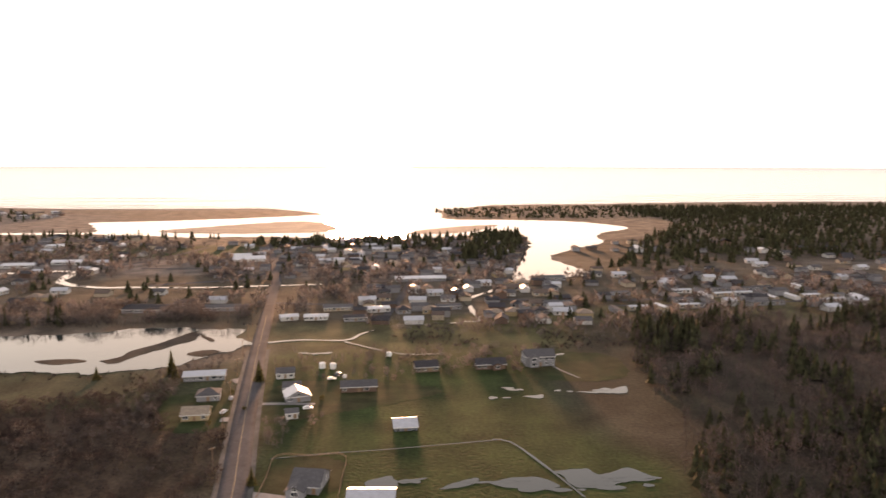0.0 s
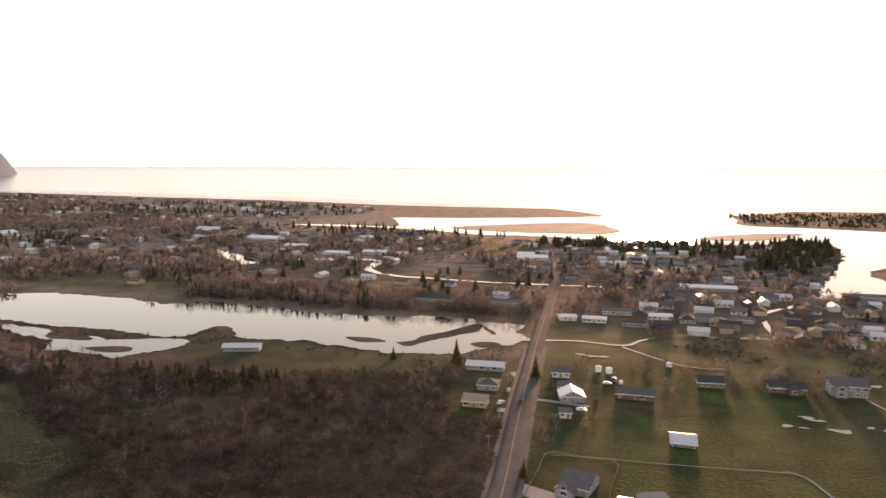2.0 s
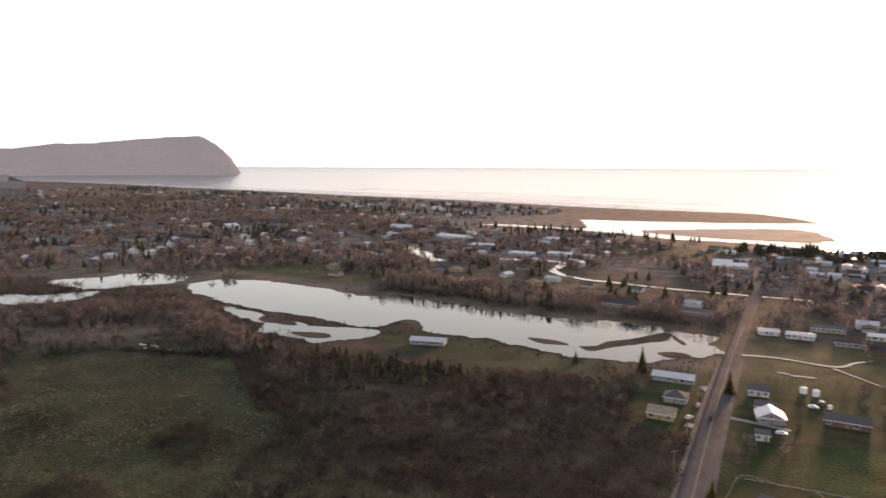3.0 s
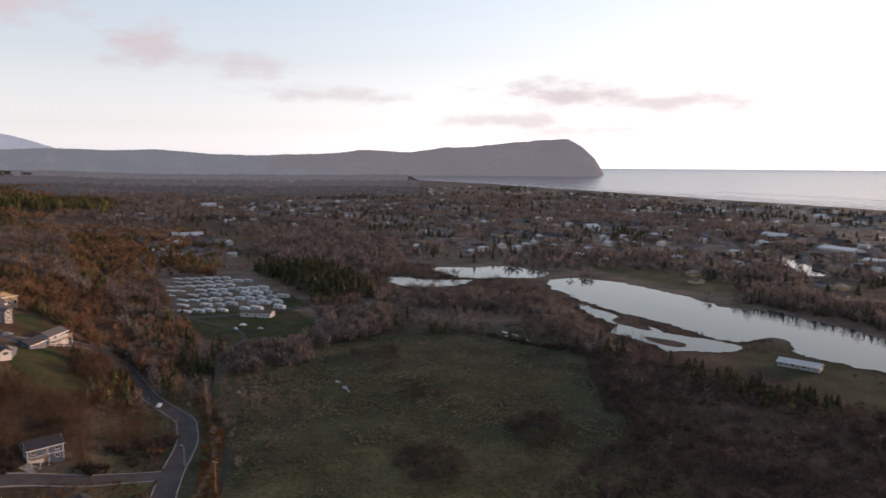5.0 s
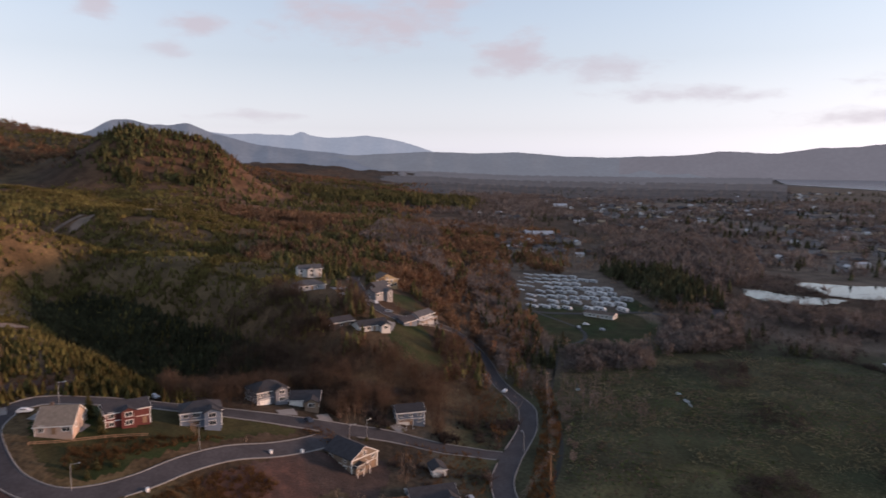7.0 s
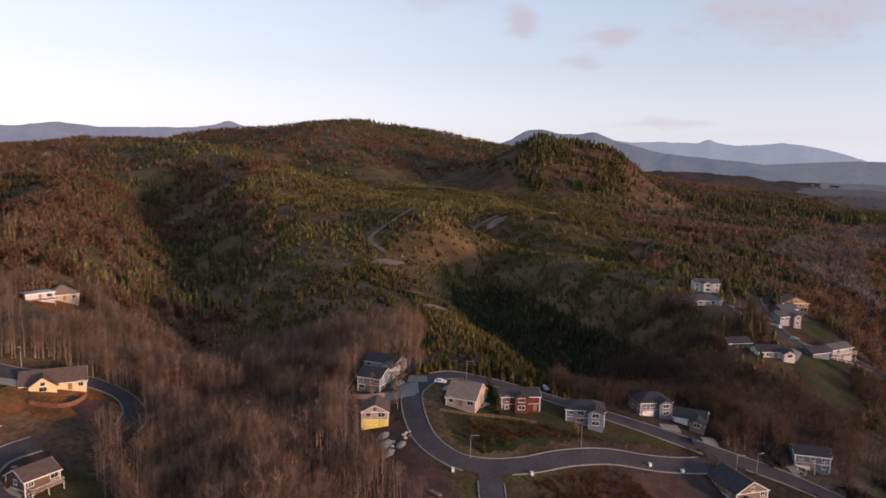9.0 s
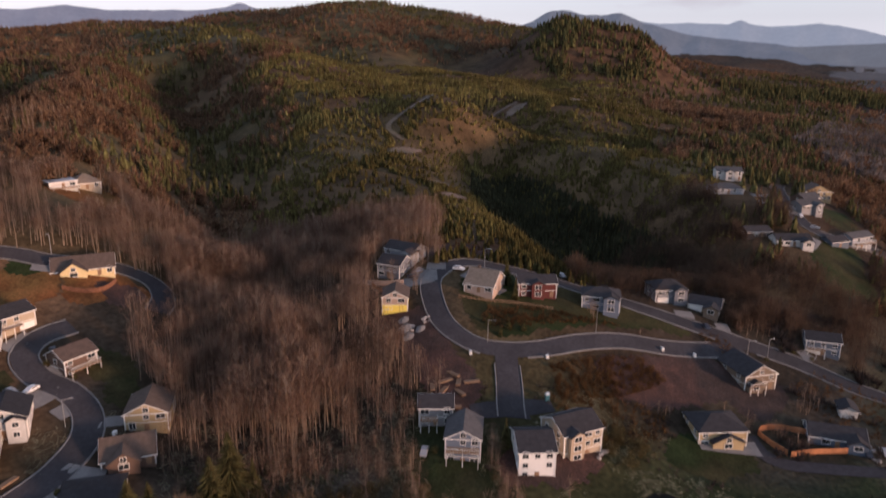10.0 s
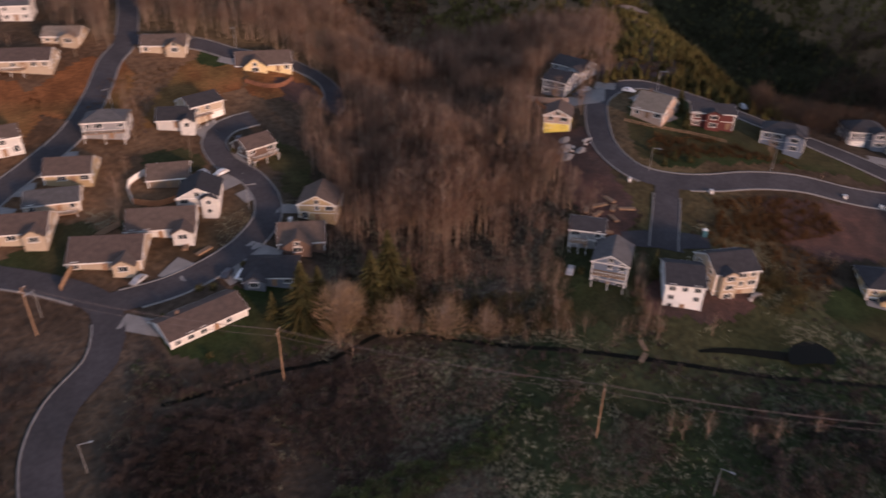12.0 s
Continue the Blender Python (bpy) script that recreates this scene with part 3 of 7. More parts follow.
def sheet(name, outline, z, material, label, category, closed=True, ragged=0.0, kind="structure", grab=True, step=4.0):
    """A flat patch on the plain within a smooth outline."""
    p = spline(outline, step, True)
    if ragged:
        d = np.stack([fbm(p[:, 0] / 9, p[:, 1] / 9, 3), fbm(p[:, 0] / 9 + 50, p[:, 1] / 9, 3)], 1) - 0.5
        e = np.stack([fbm(p[:, 0] / 3.2 + 9, p[:, 1] / 3.2, 2), fbm(p[:, 0] / 3.2, p[:, 1] / 3.2 + 70, 2)], 1) - 0.5
        p = p + (d * 2 + e * 0.9) * ragged
    area = 0.5 * np.sum(p[:, 0] * np.roll(p[:, 1], -1) - np.roll(p[:, 0], -1) * p[:, 1])
    if area < 0:
        p = p[::-1]
    if grab:
        take_poly(p)
    return tagged(new(name, mesh(name, [(x, y, z) for x, y in p], [list(range(len(p)))], material)), label, category, kind=kind)


def ribbon(name, points, widths, dz, material, label, category, offset=0.0, step=4.0, across=4, kind="structure", thick=0.0, grab=True, parent=None):
    """A strip that follows the ground along a smooth line; thick gives it side faces down into the ground."""
    p = spline(points, step)
    w = np.interp(np.linspace(0, 1, len(p)), np.linspace(0, 1, len(widths)), widths) if isinstance(widths, (list, tuple)) else np.full(len(p), widths)
    if material is M_WATER:
        # natural banks widen and narrow
        w = w * (0.55 + 0.9 * fbm(p[:, 0] / 11 + 4, p[:, 1] / 11, 2))
    d = np.gradient(p, axis=0)
    d /= np.maximum(np.hypot(d[:, 0], d[:, 1]), 1e-6)[:, None]
    nrm = np.stack([-d[:, 1], d[:, 0]], 1)
    cols = []
    for s in np.linspace(-0.5, 0.5, across + 1):
        q = p + nrm * (offset + s * w)[:, None]
        cols.append(np.column_stack([q, height(q[:, 0], q[:, 1]) + dz]))
    if thick:
        lo, hi = cols[0].copy(), cols[-1].copy()
        lo[:, 2] -= thick
        hi[:, 2] -= thick
        cols = [lo] + cols + [hi]
    v = np.stack(cols, 1)
    idx = np.arange(v.shape[0] * v.shape[1]).reshape(v.shape[:2])
    q = np.stack([idx[:-1, 1:], idx[:-1, :-1], idx[1:, :-1], idx[1:, 1:]], -1).reshape(-1, 4)
    if grab:
        take_line(p, w.max() / 2 + abs(offset) + 1.0)
    ob = new(name, bulk(name, v.reshape(-1, 3), q, material, True))
    if parent:
        ob.parent = parent
        return ob
    return tagged(ob, label, category, kind=kind)


# ---- rivers, ponds and the estuary ----
WATER = "calm grey river water mirroring the bright sky"
sheet("river_pond", [(-555, 350), (-566, 386), (-535, 410), (-494, 417), (-443, 420), (-400, 417), (-381, 437), (-350, 436), (-318, 438), (-286, 436), (-244, 441), (-216, 451), (-186, 460), (-159, 456),
                     (-131, 457), (-129, 434), (-118, 426), (-116, 418), (-127, 399), (-148, 370), (-165, 361), (-192, 356), (-219, 359), (-248, 361), (-282, 352), (-313, 372), (-319, 361), (-322, 337), (-366, 336), (-395, 333),
                     (-432, 330), (-488, 332)], 0.3, M_WATER, WATER, "river", ragged=4, step=2.0)
sheet("side_channel", [(-459, 318), (-418, 320), (-397, 308), (-373, 320), (-352, 317), (-330, 328), (-309, 333), (-302, 320), (-312, 301), (-320, 288), (-342, 288), (-371, 284), (-392, 300), (-430, 307)], 0.3, M_WATER, WATER, "channel", ragged=4, step=2.0)
sheet("marsh_pond", [(-678, 290), (-665, 331), (-659, 365), (-609, 380), (-582, 358), (-597, 319), (-605, 295), (-622, 287), (-651, 283)], 0.3, M_WATER, WATER, "pond", ragged=5, step=2.0)
sheet("marsh_pond", [(-642, 228), (-610, 255), (-592, 291), (-569, 252), (-600, 218)], 0.3, M_WATER, WATER, "pond", ragged=5, step=2.0)
for isle in ([(-189, 380), (-182, 387), (-179, 403), (-170, 424), (-161, 446), (-155, 443), (-153, 430), (-161, 413), (-172, 393), (-177, 377)], [(-147, 393), (-140, 403), (-129, 401), (-135, 390)], [(-156, 445), (-140, 425), (-144, 424)], [(-225, 379), (-210, 384), (-196, 378), (-212, 374)]):
    sheet("mud_bar", isle, 0.42, M_MUD, "low brown mud bar in the river", "mud bar", ragged=2)
for isle in ([(-352, 296), (-340, 306), (-326, 308), (-322, 301), (-336, 293)], [(-402, 309), (-388, 316), (-372, 317), (-366, 311), (-385, 305)]):
    sheet("reed_island", isle, 0.42, M_MUD, "low reedy brown island in the side channel", "island", ragged=2, grab=False)
ribbon("stream", [(-118, 417), (-108, 421), (-88, 428), (-60, 428), (-52, 444), (-44, 455)], [4, 3, 2.6, 2.6, 1.5], 0.28, M_WATER, WATER, "stream")
ribbon("stream", [(-60, 424), (-34, 403), (-20, 396), (0, 398)], [2, 1.2, 0.8], 0.27, M_WATER, WATER, "stream")
ribbon("stream", [(70, 657), (42, 598), (21, 561), (22, 517), (26, 483), (18, 480), (2, 474), (-32, 467)], [4, 4, 5, 4.5, 3, 1.6, 0.8], 0.3, M_WATER, WATER, "stream")
ribbon("river", [(-664, 691), (-594, 692), (-540, 660), (-483, 621)], [12, 22, 26, 18], 0.3, M_WATER, WATER, "river")
ribbon("river", [(-457, 670), (-424, 687), (-383, 700), (-364, 690), (-347, 636), (-304, 610), (-268, 610), (-215, 610), (-152, 620), (-93, 631), (-43, 647), (62, 657)], [9, 9, 9, 7, 5, 5, 4.5, 4.5, 5], 0.3, M_WATER, WATER, "river")
sheet("estuary", [(-595, 1200), (-620, 1255), (-511, 1295), (-338, 1392), (-239, 1469), (-160, 1512), (-16, 1565), (7, 1358), (124, 1335), (235, 1300), (310, 1189), (238, 1076), (217, 962),
                  (170, 898), (123, 802), (143, 692), (70, 657), (81, 770), (109, 897), (121, 1050), (87, 1120), (30, 1045), (-51, 1010), (-130, 1000), (-254, 1029), (-363, 1017), (-464, 1048), (-550, 1055), (-648, 1047), (-724, 1041), (-650, 1075), (-540, 1085)],
      0.3, M_WATER, "bright tidal estuary opening to the sea", "estuary", ragged=6, step=8)
sheet("sand_bar", [(-446, 1106), (-370, 1206), (-271, 1288), (-205, 1240), (-170, 1120), (-266, 1080), (-360, 1075)], 0.6, M_SAND, "low sand bar in the estuary", "sand bar", ragged=6, step=8)
sheet("sand_bar", [(-60, 1080), (10, 1180), (90, 1230), (70, 1160), (20, 1090)], 0.6, M_SAND, "low sand bar in the estuary", "sand bar", ragged=6, step=8)
# pools and ditches in the wet pasture
ribbon("ditch", [(-64, 252), (-43, 257), (-18, 261.5), (24, 271)], 0.6, 0.2, M_WATER, "narrow water-filled ditch across the pasture", "ditch")
ribbon("ditch", [(20, 271), (27, 268), (37, 247), (47, 222)], [0.7, 1.1, 0.8], 0.25, M_WATER, "narrow water-filled ditch across the pasture", "ditch")
rp_ = random.Random(5)
for cx, cy, n, spread in ((-14, 232, 3, 7), (22, 231, 4, 12), (35, 228, 4, 7), (56, 231, 6, 15), (68, 236, 4, 8), (28, 322, 3, 6), (44, 335, 5, 12), (72, 333, 5, 13), (66, 398, 3, 8), (-72, 398, 4, 9), (-180, 770, 3, 30), (-290, 775, 4, 40),
                          (-392, 220, 3, 8), (-280, 214, 3, 5), (-372, 224, 3, 8), (-330, 90, 3, 9), (-345, 45, 2, 6)):
    for _ in range(n):
        x, y = cx + rp_.uniform(-1, 1) * spread, cy + rp_.uniform(-1, 1) * spread * 0.35
        a, b = rp_.uniform(1.5, 0.33 * spread + 1.6), rp_.uniform(0.7, 1.8)
        o = [(x + a * math.cos(k) * rp_.uniform(0.6, 1.3), y + b * math.sin(k) * rp_.uniform(0.6, 1.3)) for k in np.linspace(0, 5.4, 7)]
        sheet("puddle", o, 0.16 + rp_.random() * 0.05, M_WATER, "shallow pool of standing water in wet pasture", "puddle", ragged=1, step=1.5)
for o in ([(-25.6, 233.2), (-18.6, 238.2), (-15.6, 234.5), (-4.8, 236), (-8.8, 233.3), (-15.5, 233), (-15.8, 228.5), (-24.3, 227.4)], [(-0.7, 227.7), (7.2, 234.6), (13.1, 233.9), (8.4, 230.4)], [(16.2, 232), (31.1, 237.8), (40.3, 230.4), (33.6, 227.6), (21.2, 229.3)],
          [(39.5, 242), (50.5, 245.1), (56, 239.7), (67.3, 245.8), (74, 236), (64.1, 232.8), (46.4, 229.3), (42.8, 237.9)], [(64.8, 330.3), (79.2, 332.3), (90.7, 338.3), (88.1, 328.1), (74.9, 328.4)], [(38.3, 322.8), (47.5, 326.8), (46.8, 321.4)]):
    sheet("flooded_pasture", o, 0.14, M_WATER, "sheet of flood water lying on wet pasture", "flood water", ragged=1.6, step=1.5)
ribbon("side_ditch", [(-169, -11.4), (-155, -6.9), (-141, -1.5), (-131, 4.5)], [0.8, 0.6, 0.9], 0.06, M_DARKWATER, "dark ditch draining into the creek", "ditch")
ribbon("creek", [(-26, -121), (-36, -119), (-47, -118), (-62, -114), (-73, -115), (-83, -112), (-103, -89), (-112, -79), (-131, -58), (-153, -37), (-175, -15), (-195, 8), (-260, 28), (-330, 30), (-400, 40)], [1.0, 1.4, 1.3, 1.9, 1.5, 1.0], 0.05, M_DARKWATER, "dark narrow creek between grassy banks", "creek")
sheet("dark_pond", [(-147.5, -47.5), (-151, -45), (-155, -41), (-159.5, -42), (-161, -46), (-158, -50.5), (-154, -51.5)], gz(-158, -48) + 0.3, M_DARKWATER, "small dark pond among rushes", "pond", ragged=0.8, step=1.5)
ribbon("pond_inlet", [(-133, -63), (-138, -60), (-143.8, -55.4), (-151, -48.5)], [0.8, 1.6, 2.2, 3.2], 0.1, M_DARKWATER, "dark still inlet of the marsh pond", "inlet")
ribbon("side_ditch", [(-169, -30), (-165, -25), (-161, -28)], [0.5, 0.9, 0.6], 0.06, M_DARKWATER, "dark ditch draining into the creek", "ditch")


# ---- far hills and the headland ----
def ridge(name, rows, r, depth, low, material, label, seed, rough=0.04):
    """A wooded ridge: a crest line given as bearing and elevation in degrees, with a slope in front that falls to the plain."""
    az = np.arange(rows[0][0], rows[-1][0] + 0.01, 0.12)
    el = np.interp(az, [a for a, _ in rows], [e for _, e in rows])
    for _ in range(6):
        el[1:-1] = (el[:-2] + 2 * el[1:-1] + el[2:]) / 4
    el = el + rough * (fbm(az * 1.7 + seed, az * 0 + seed, 5) - 0.5) * 2 + 0.03 * (fbm(az * 14 + seed, az * 0 + seed, 2) - 0.5)
    v = []
    steps = 9
    for a, e in zip(az, el):
        top = H + r * math.tan(radians(e))
        for k in range(steps + 1):
            u = k / steps
            rr = r - depth * u
            fold = 0.10 * math.sin(a * 2.1 + seed) + 0.2 * (fbm(np.array([a * 1.3 + seed]), np.array([u * 3.0]), 3)[0] - 0.5)
            z = top + (low - top) * min(1, max(0, u ** (0.8 + fold)))
            v.append((-math.sin(radians(a)) * rr, math.cos(radians(a)) * rr, z))
    idx = np.arange(len(v)).reshape(len(az), steps + 1)
    q = np.stack([idx[:-1, :-1], idx[1:, :-1], idx[1:, 1:], idx[:-1, 1:]], -1).reshape(-1, 4)
    return tagged(new(name, bulk(name, v, q, material, True)), label, "hill", kind="structure")


# slope tones with the haze painted in as a steady glow
M_HEAD = haze_glow_mat("headland_haze_slope", (0.05, 0.045, 0.042), (0.155, 0.148, 0.166))
M_HAZY = haze_glow_mat("haze_glow_slope", (0.04, 0.045, 0.045), (0.155, 0.16, 0.182))
M_BLUEHAZE = haze_glow_mat("blue_haze_slope", (0.05, 0.055, 0.06), (0.13, 0.143, 0.175))
M_PALEHAZE = haze_glow_mat("pale_haze_slope", (0.05, 0.055, 0.06), (0.29, 0.315, 0.37))
M_LILACHAZE = haze_glow_mat("lilac_haze_slope", (0.05, 0.055, 0.06), (0.19, 0.195, 0.25))
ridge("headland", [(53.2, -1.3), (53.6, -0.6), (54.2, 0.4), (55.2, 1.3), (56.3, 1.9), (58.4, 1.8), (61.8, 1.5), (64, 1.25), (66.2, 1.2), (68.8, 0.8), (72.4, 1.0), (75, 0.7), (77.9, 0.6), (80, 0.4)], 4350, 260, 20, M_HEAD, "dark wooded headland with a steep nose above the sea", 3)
ridge("coastal_hill", [(70, -0.8), (74, 0.3), (77.9, 0.6), (81, 0.5), (84.5, 0.6), (88, 0.9), (91, 0.8), (95, 0.9), (99, 0.7), (104, 0.4), (110, 0)], 4500, 500, 20, M_HAZY, "wooded hills across the valley in painted blue-grey haze", 8)
ridge("coastal_hill", [(97, -0.6), (100.6, 0.5), (103, 0.8), (106.8, 1.15), (108.7, 1.4), (110.6, 1.95), (111.8, 2.2), (113.5, 2.95), (114.6, 2.7), (116.2, 2.75), (117.4, 3.05), (118.7, 3.0), (120, 2.2), (122, 1.5)], 4560, 500, 60, M_BLUEHAZE, "wooded mountain behind the hills in painted blue haze", 15)
ridge("far_mountain", [(93.5, 0.4), (94.9, 1.0), (97.1, 1.7), (99.8, 2.15), (101.5, 2.0), (103.4, 1.95), (104.4, 2.1), (105.0, 2.45), (105.7, 2.1), (108.7, 2.2), (110.5, 2.1), (112.1, 2.3), (115, 2.2)], 4800, 300, 100, M_PALEHAZE, "mountains on the skyline in painted pale blue haze", 21)
ridge("far_mountain", [(134, 2.0), (138, 2.4), (140.2, 2.7), (141.2, 2.9), (141.9, 3.25), (142.8, 2.9), (144.5, 2.6), (148, 2.5), (151, 2.4), (153.6, 2.65), (156, 2.3), (158.4, 2.2), (163, 2.0), (168, 1.8)], 4780, 300, 100, M_LILACHAZE, "mountains on the skyline in painted pale lilac haze", 33)


def far_haze_belt(r0, r1, a0, a1, glow, seed):
    """Wooded flats kilometres off: a low sheet over the plain with a ragged near edge and a skyline of tree tops; its
    glow paints haze.
    """
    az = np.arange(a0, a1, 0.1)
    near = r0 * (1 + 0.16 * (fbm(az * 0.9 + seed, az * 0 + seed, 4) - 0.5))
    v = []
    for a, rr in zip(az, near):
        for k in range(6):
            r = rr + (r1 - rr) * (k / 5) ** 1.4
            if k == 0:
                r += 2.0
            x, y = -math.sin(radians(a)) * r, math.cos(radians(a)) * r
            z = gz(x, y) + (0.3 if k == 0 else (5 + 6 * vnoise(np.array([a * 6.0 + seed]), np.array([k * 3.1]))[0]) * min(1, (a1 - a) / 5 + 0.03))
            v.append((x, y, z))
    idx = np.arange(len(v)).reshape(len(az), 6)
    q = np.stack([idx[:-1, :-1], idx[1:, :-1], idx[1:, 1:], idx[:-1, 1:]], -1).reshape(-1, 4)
    return tagged(new("far_woodland_haze", bulk("far_woodland_haze", v, q, haze_glow_mat("far_woodland_haze", (0.05, 0.045, 0.04), glow), True)), "far wooded flats with haze painted as a glow", "backdrop", kind="structure")


# added haze sheets over the far plain, glowing more with distance
far_haze_belt(2250, 2900, 68, 99, (0.04, 0.037, 0.041), 3)
far_haze_belt(2800, 3500, 68, 99, (0.068, 0.064, 0.071), 5)
far_haze_belt(3350, 4400, 69, 98, (0.105, 0.102, 0.115), 9)

# ---- roads ----
LOOP = [(-255, -17), (-254, -36), (-248, -55), (-242, -74.5), (-237.4, -90.3), (-232.6, -108.6), (-228.7, -123), (-222, -138.6), (-216.5, -148), (-207.7, -151.8), (-195.2, -149.6), (-183.7, -140), (-175, -128.4), (-173, -116.3), (-178, -106.8), (-187.6, -98.6), (-201, -91.4), (-213, -82.6), (-223, -70.4), (-234, -60.4), (-246, -53)]
ROADS = [
    ("hill_road", [(-257, 6), (-256.5, -8)] + LOOP[:10], 7.0, M_ASPHALT, 1),
    ("loop_road", LOOP[9:], 7.0, M_ASPHALT, 1),
    ("spur_road", [(-177.5, -106.5), (-166, -98), (-158, -92.5), (-154, -89.5)], [7.0, 7.0, 7.5, 11.0], M_ASPHALT, 1),
    ("valley_road", [(-85, -40), (-101, -29), (-113.4, -19), (-119.5, -7), (-122, 3), (-129, 12), (-142, 18), (-165, 19), (-195, 13), (-229.5, 5.6), (-253, 8.4), (-283, 16), (-300, 17.5), (-314, 16.5), (-344, 4.5), (-368, -1), (-385, -6), (-400, -14), (-405, -22), (-396, -34), (-384, -42), (-377, -52), (-384, -62), (-409, -75), (-453, -89), (-470, -92)], 7.5, M_ASPHALT, 1),
    ("gravel_track", [(-146, 1.5), (-142, 3), (-126, 11)], 3.5, M_GRAVEL, 0),
    ("lower_drive", [(-202, -38), (-197, -33), (-196, -27), (-199.7, -20), (-207, -8), (-215, 4)], 5.0, M_ASPHALT, 0),
    ("curved_street", [(0, -106), (-0.9, -112.8), (-3.8, -122.7), (-10, -131.4), (-20.4, -139), (-25.8, -149.6), (-25.2, -158), (-17.6, -168), (-8, -177)], 7.0, M_ASPHALT, 1),
    ("winding_street", [(-25, -155), (-41.4, -153), (-57.4, -155.6), (-67.6, -160), (-75, -166), (-79, -174.5), (-79, -184), (-76, -192.3), (-77, -202.6), (-84, -208.4), (-94, -209)], 7.0, M_ASPHALT, 1),
    ("upper_street", [(-10, -200), (-18.4, -207), (-29, -214), (-43, -224.5), (-55.4, -240), (-66, -256.5), (-76, -268), (-88.4, -299), (-95, -330)], 7.0, M_ASPHALT, 1),
    ("crescent", [(-76, -268), (-95, -256), (-106, -244), (-120, -237), (-128, -229), (-130, -221), (-126.5, -212), (-120, -206)], 7.0, M_ASPHALT, 1),
]
for level, (name, line, width, material, kerbed) in enumerate(ROADS):
    road = ribbon(name, line, width, 0.12 + 0.012 * level, material, "grey asphalt street with pale concrete kerbs" if kerbed else "narrow track without kerbs", "road")
    centre = spline(line, 3.0)
    toward = centre / np.hypot(centre[:, 0], centre[:, 1])[:, None]
    for gap in (5, 9, 13):
        for q in centre - toward * gap:
            take_disc(*q, 3.5)
    if kerbed:
        others = np.concatenate([spline(l2, 2.0) for n2, l2, *_ in ROADS if n2 != name])
        d = np.gradient(centre, axis=0)
        d /= np.hypot(d[:, 0], d[:, 1])[:, None]
        for side in ((1,) if name == "curved_street" else (-1, 1)):
            edge = centre + np.stack([-d[:, 1], d[:, 0]], 1) * side * ((width if name != "spur_road" else 7.4) / 2 + 0.2)
            clear = np.array([np.hypot(*(others - e).T).min() > 4.0 for e in edge])
            if name == "valley_road" and side == 1:
                clear &= edge[:, 0] < -150
            runs, run = [], []
            for e, ok in zip(edge, clear):
                if ok:
                    run.append(tuple(e))
                else:
                    runs.append(run)
                    run = []
            for run in runs + [run]:
                if len(run) > 2:
                    ribbon("kerb", run, 0.38, 0.28, M_CONCRETE, "", "", across=1, thick=0.3, parent=road)
ribbon("main_road", [(-40, 60), (-58, 160), (-69.2, 221.2), (-78.6, 264), (-91.4, 324), (-108, 405), (-125.6, 497), (-144.5, 596), (-152, 640), (-175, 730), (-203, 837), (-230, 930)], [9.5, 9.5, 9, 9, 9], 0.5, M_OLDROAD, "long straight worn grey country road into town", "road", step=12, thick=0.5)
for side in (-1, 1):
    ribbon("road_verge", [(-58, 160), (-69.2, 221.2), (-78.6, 264), (-91.4, 324), (-108, 405)], 2.2, 0.3, M_GRAVEL, "gravel verge beside the country road", "verge", offset=side * 5.6, step=10, across=1)
ribbon("line_marking", [(-40, 60), (-58, 160), (-69.2, 221.2), (-78.6, 264), (-91.4, 324), (-108, 405), (-125.6, 497)], 0.25, 0.52, mat("road_paint", (0.16, 0.13, 0.07), 0.7, 0.5, 0.2, 0), "faded yellow centre line on the country road", "line", step=12, across=1)
for line, w in (([(-260, 620), (-190, 655), (-165, 700), (-100, 690), (40, 690)], 7), ([(-310, 720), (-205, 720), (-90, 735), (60, 740)], 6), ([(-300, 800), (-195, 800), (-60, 800), (80, 810)], 6), ([(-40, 500), (-30, 640), (-35, 800), (-50, 950)], 6),
                ([(40, 560), (160, 560), (330, 610), (520, 700)], 6), ([(130, 535), (230, 545), (330, 565)], 5), ([(-140, 545), (-60, 535), (10, 530)], 6), ([(-700, 500), (-560, 560), (-430, 640), (-330, 760), (-300, 900)], 7),
                ([(-540, 14), (-515, 35), (-519, 80), (-528, 118), (-505, 135)], 6), ([(-512, 35), (-470, 60), (-440, 60), (-425, 48)], 2.5), ([(-500, 140), (-515, 165), (-545, 172)], 9)):
    ribbon("town_street", line, w, 0.2, M_OLDROAD, "worn grey street in the town", "road", step=8, across=2)


def patch(name, outline, dz, material, label, category, cell=1.5, grab=False):
    """A patch draped over the slope within a smooth outline, on a fine grid."""
    p = spline(outline, 2.0, True)
    lo, hi = p.min(0), p.max(0)
    xs, ys = np.arange(lo[0], hi[0] + cell, cell), np.arange(lo[1], hi[1] + cell, cell)
    X, Y = np.meshgrid(xs, ys, indexing="ij")
    cx, cy = X[:-1, :-1] + cell / 2, Y[:-1, :-1] + cell / 2
    wob = (fbm(cx / 4, cy / 4, 2) - 0.5) * 3
    keep = inside(cx + wob, cy + wob, p)
    idx = np.arange(X.size).reshape(X.shape)
    q = np.stack([idx[:-1, :-1], idx[1:, :-1], idx[1:, 1:], idx[:-1, 1:]], -1)[keep]
    used, inv = np.unique(q, return_inverse=True)
    x, y = X.ravel()[used], Y.ravel()[used]
    if grab:
        take_poly(p)
    return tagged(new(name, bulk(name, np.stack([x, y, height(x, y) + dz], 1), inv.reshape(-1, 4), material, True)), label, category, kind="structure")


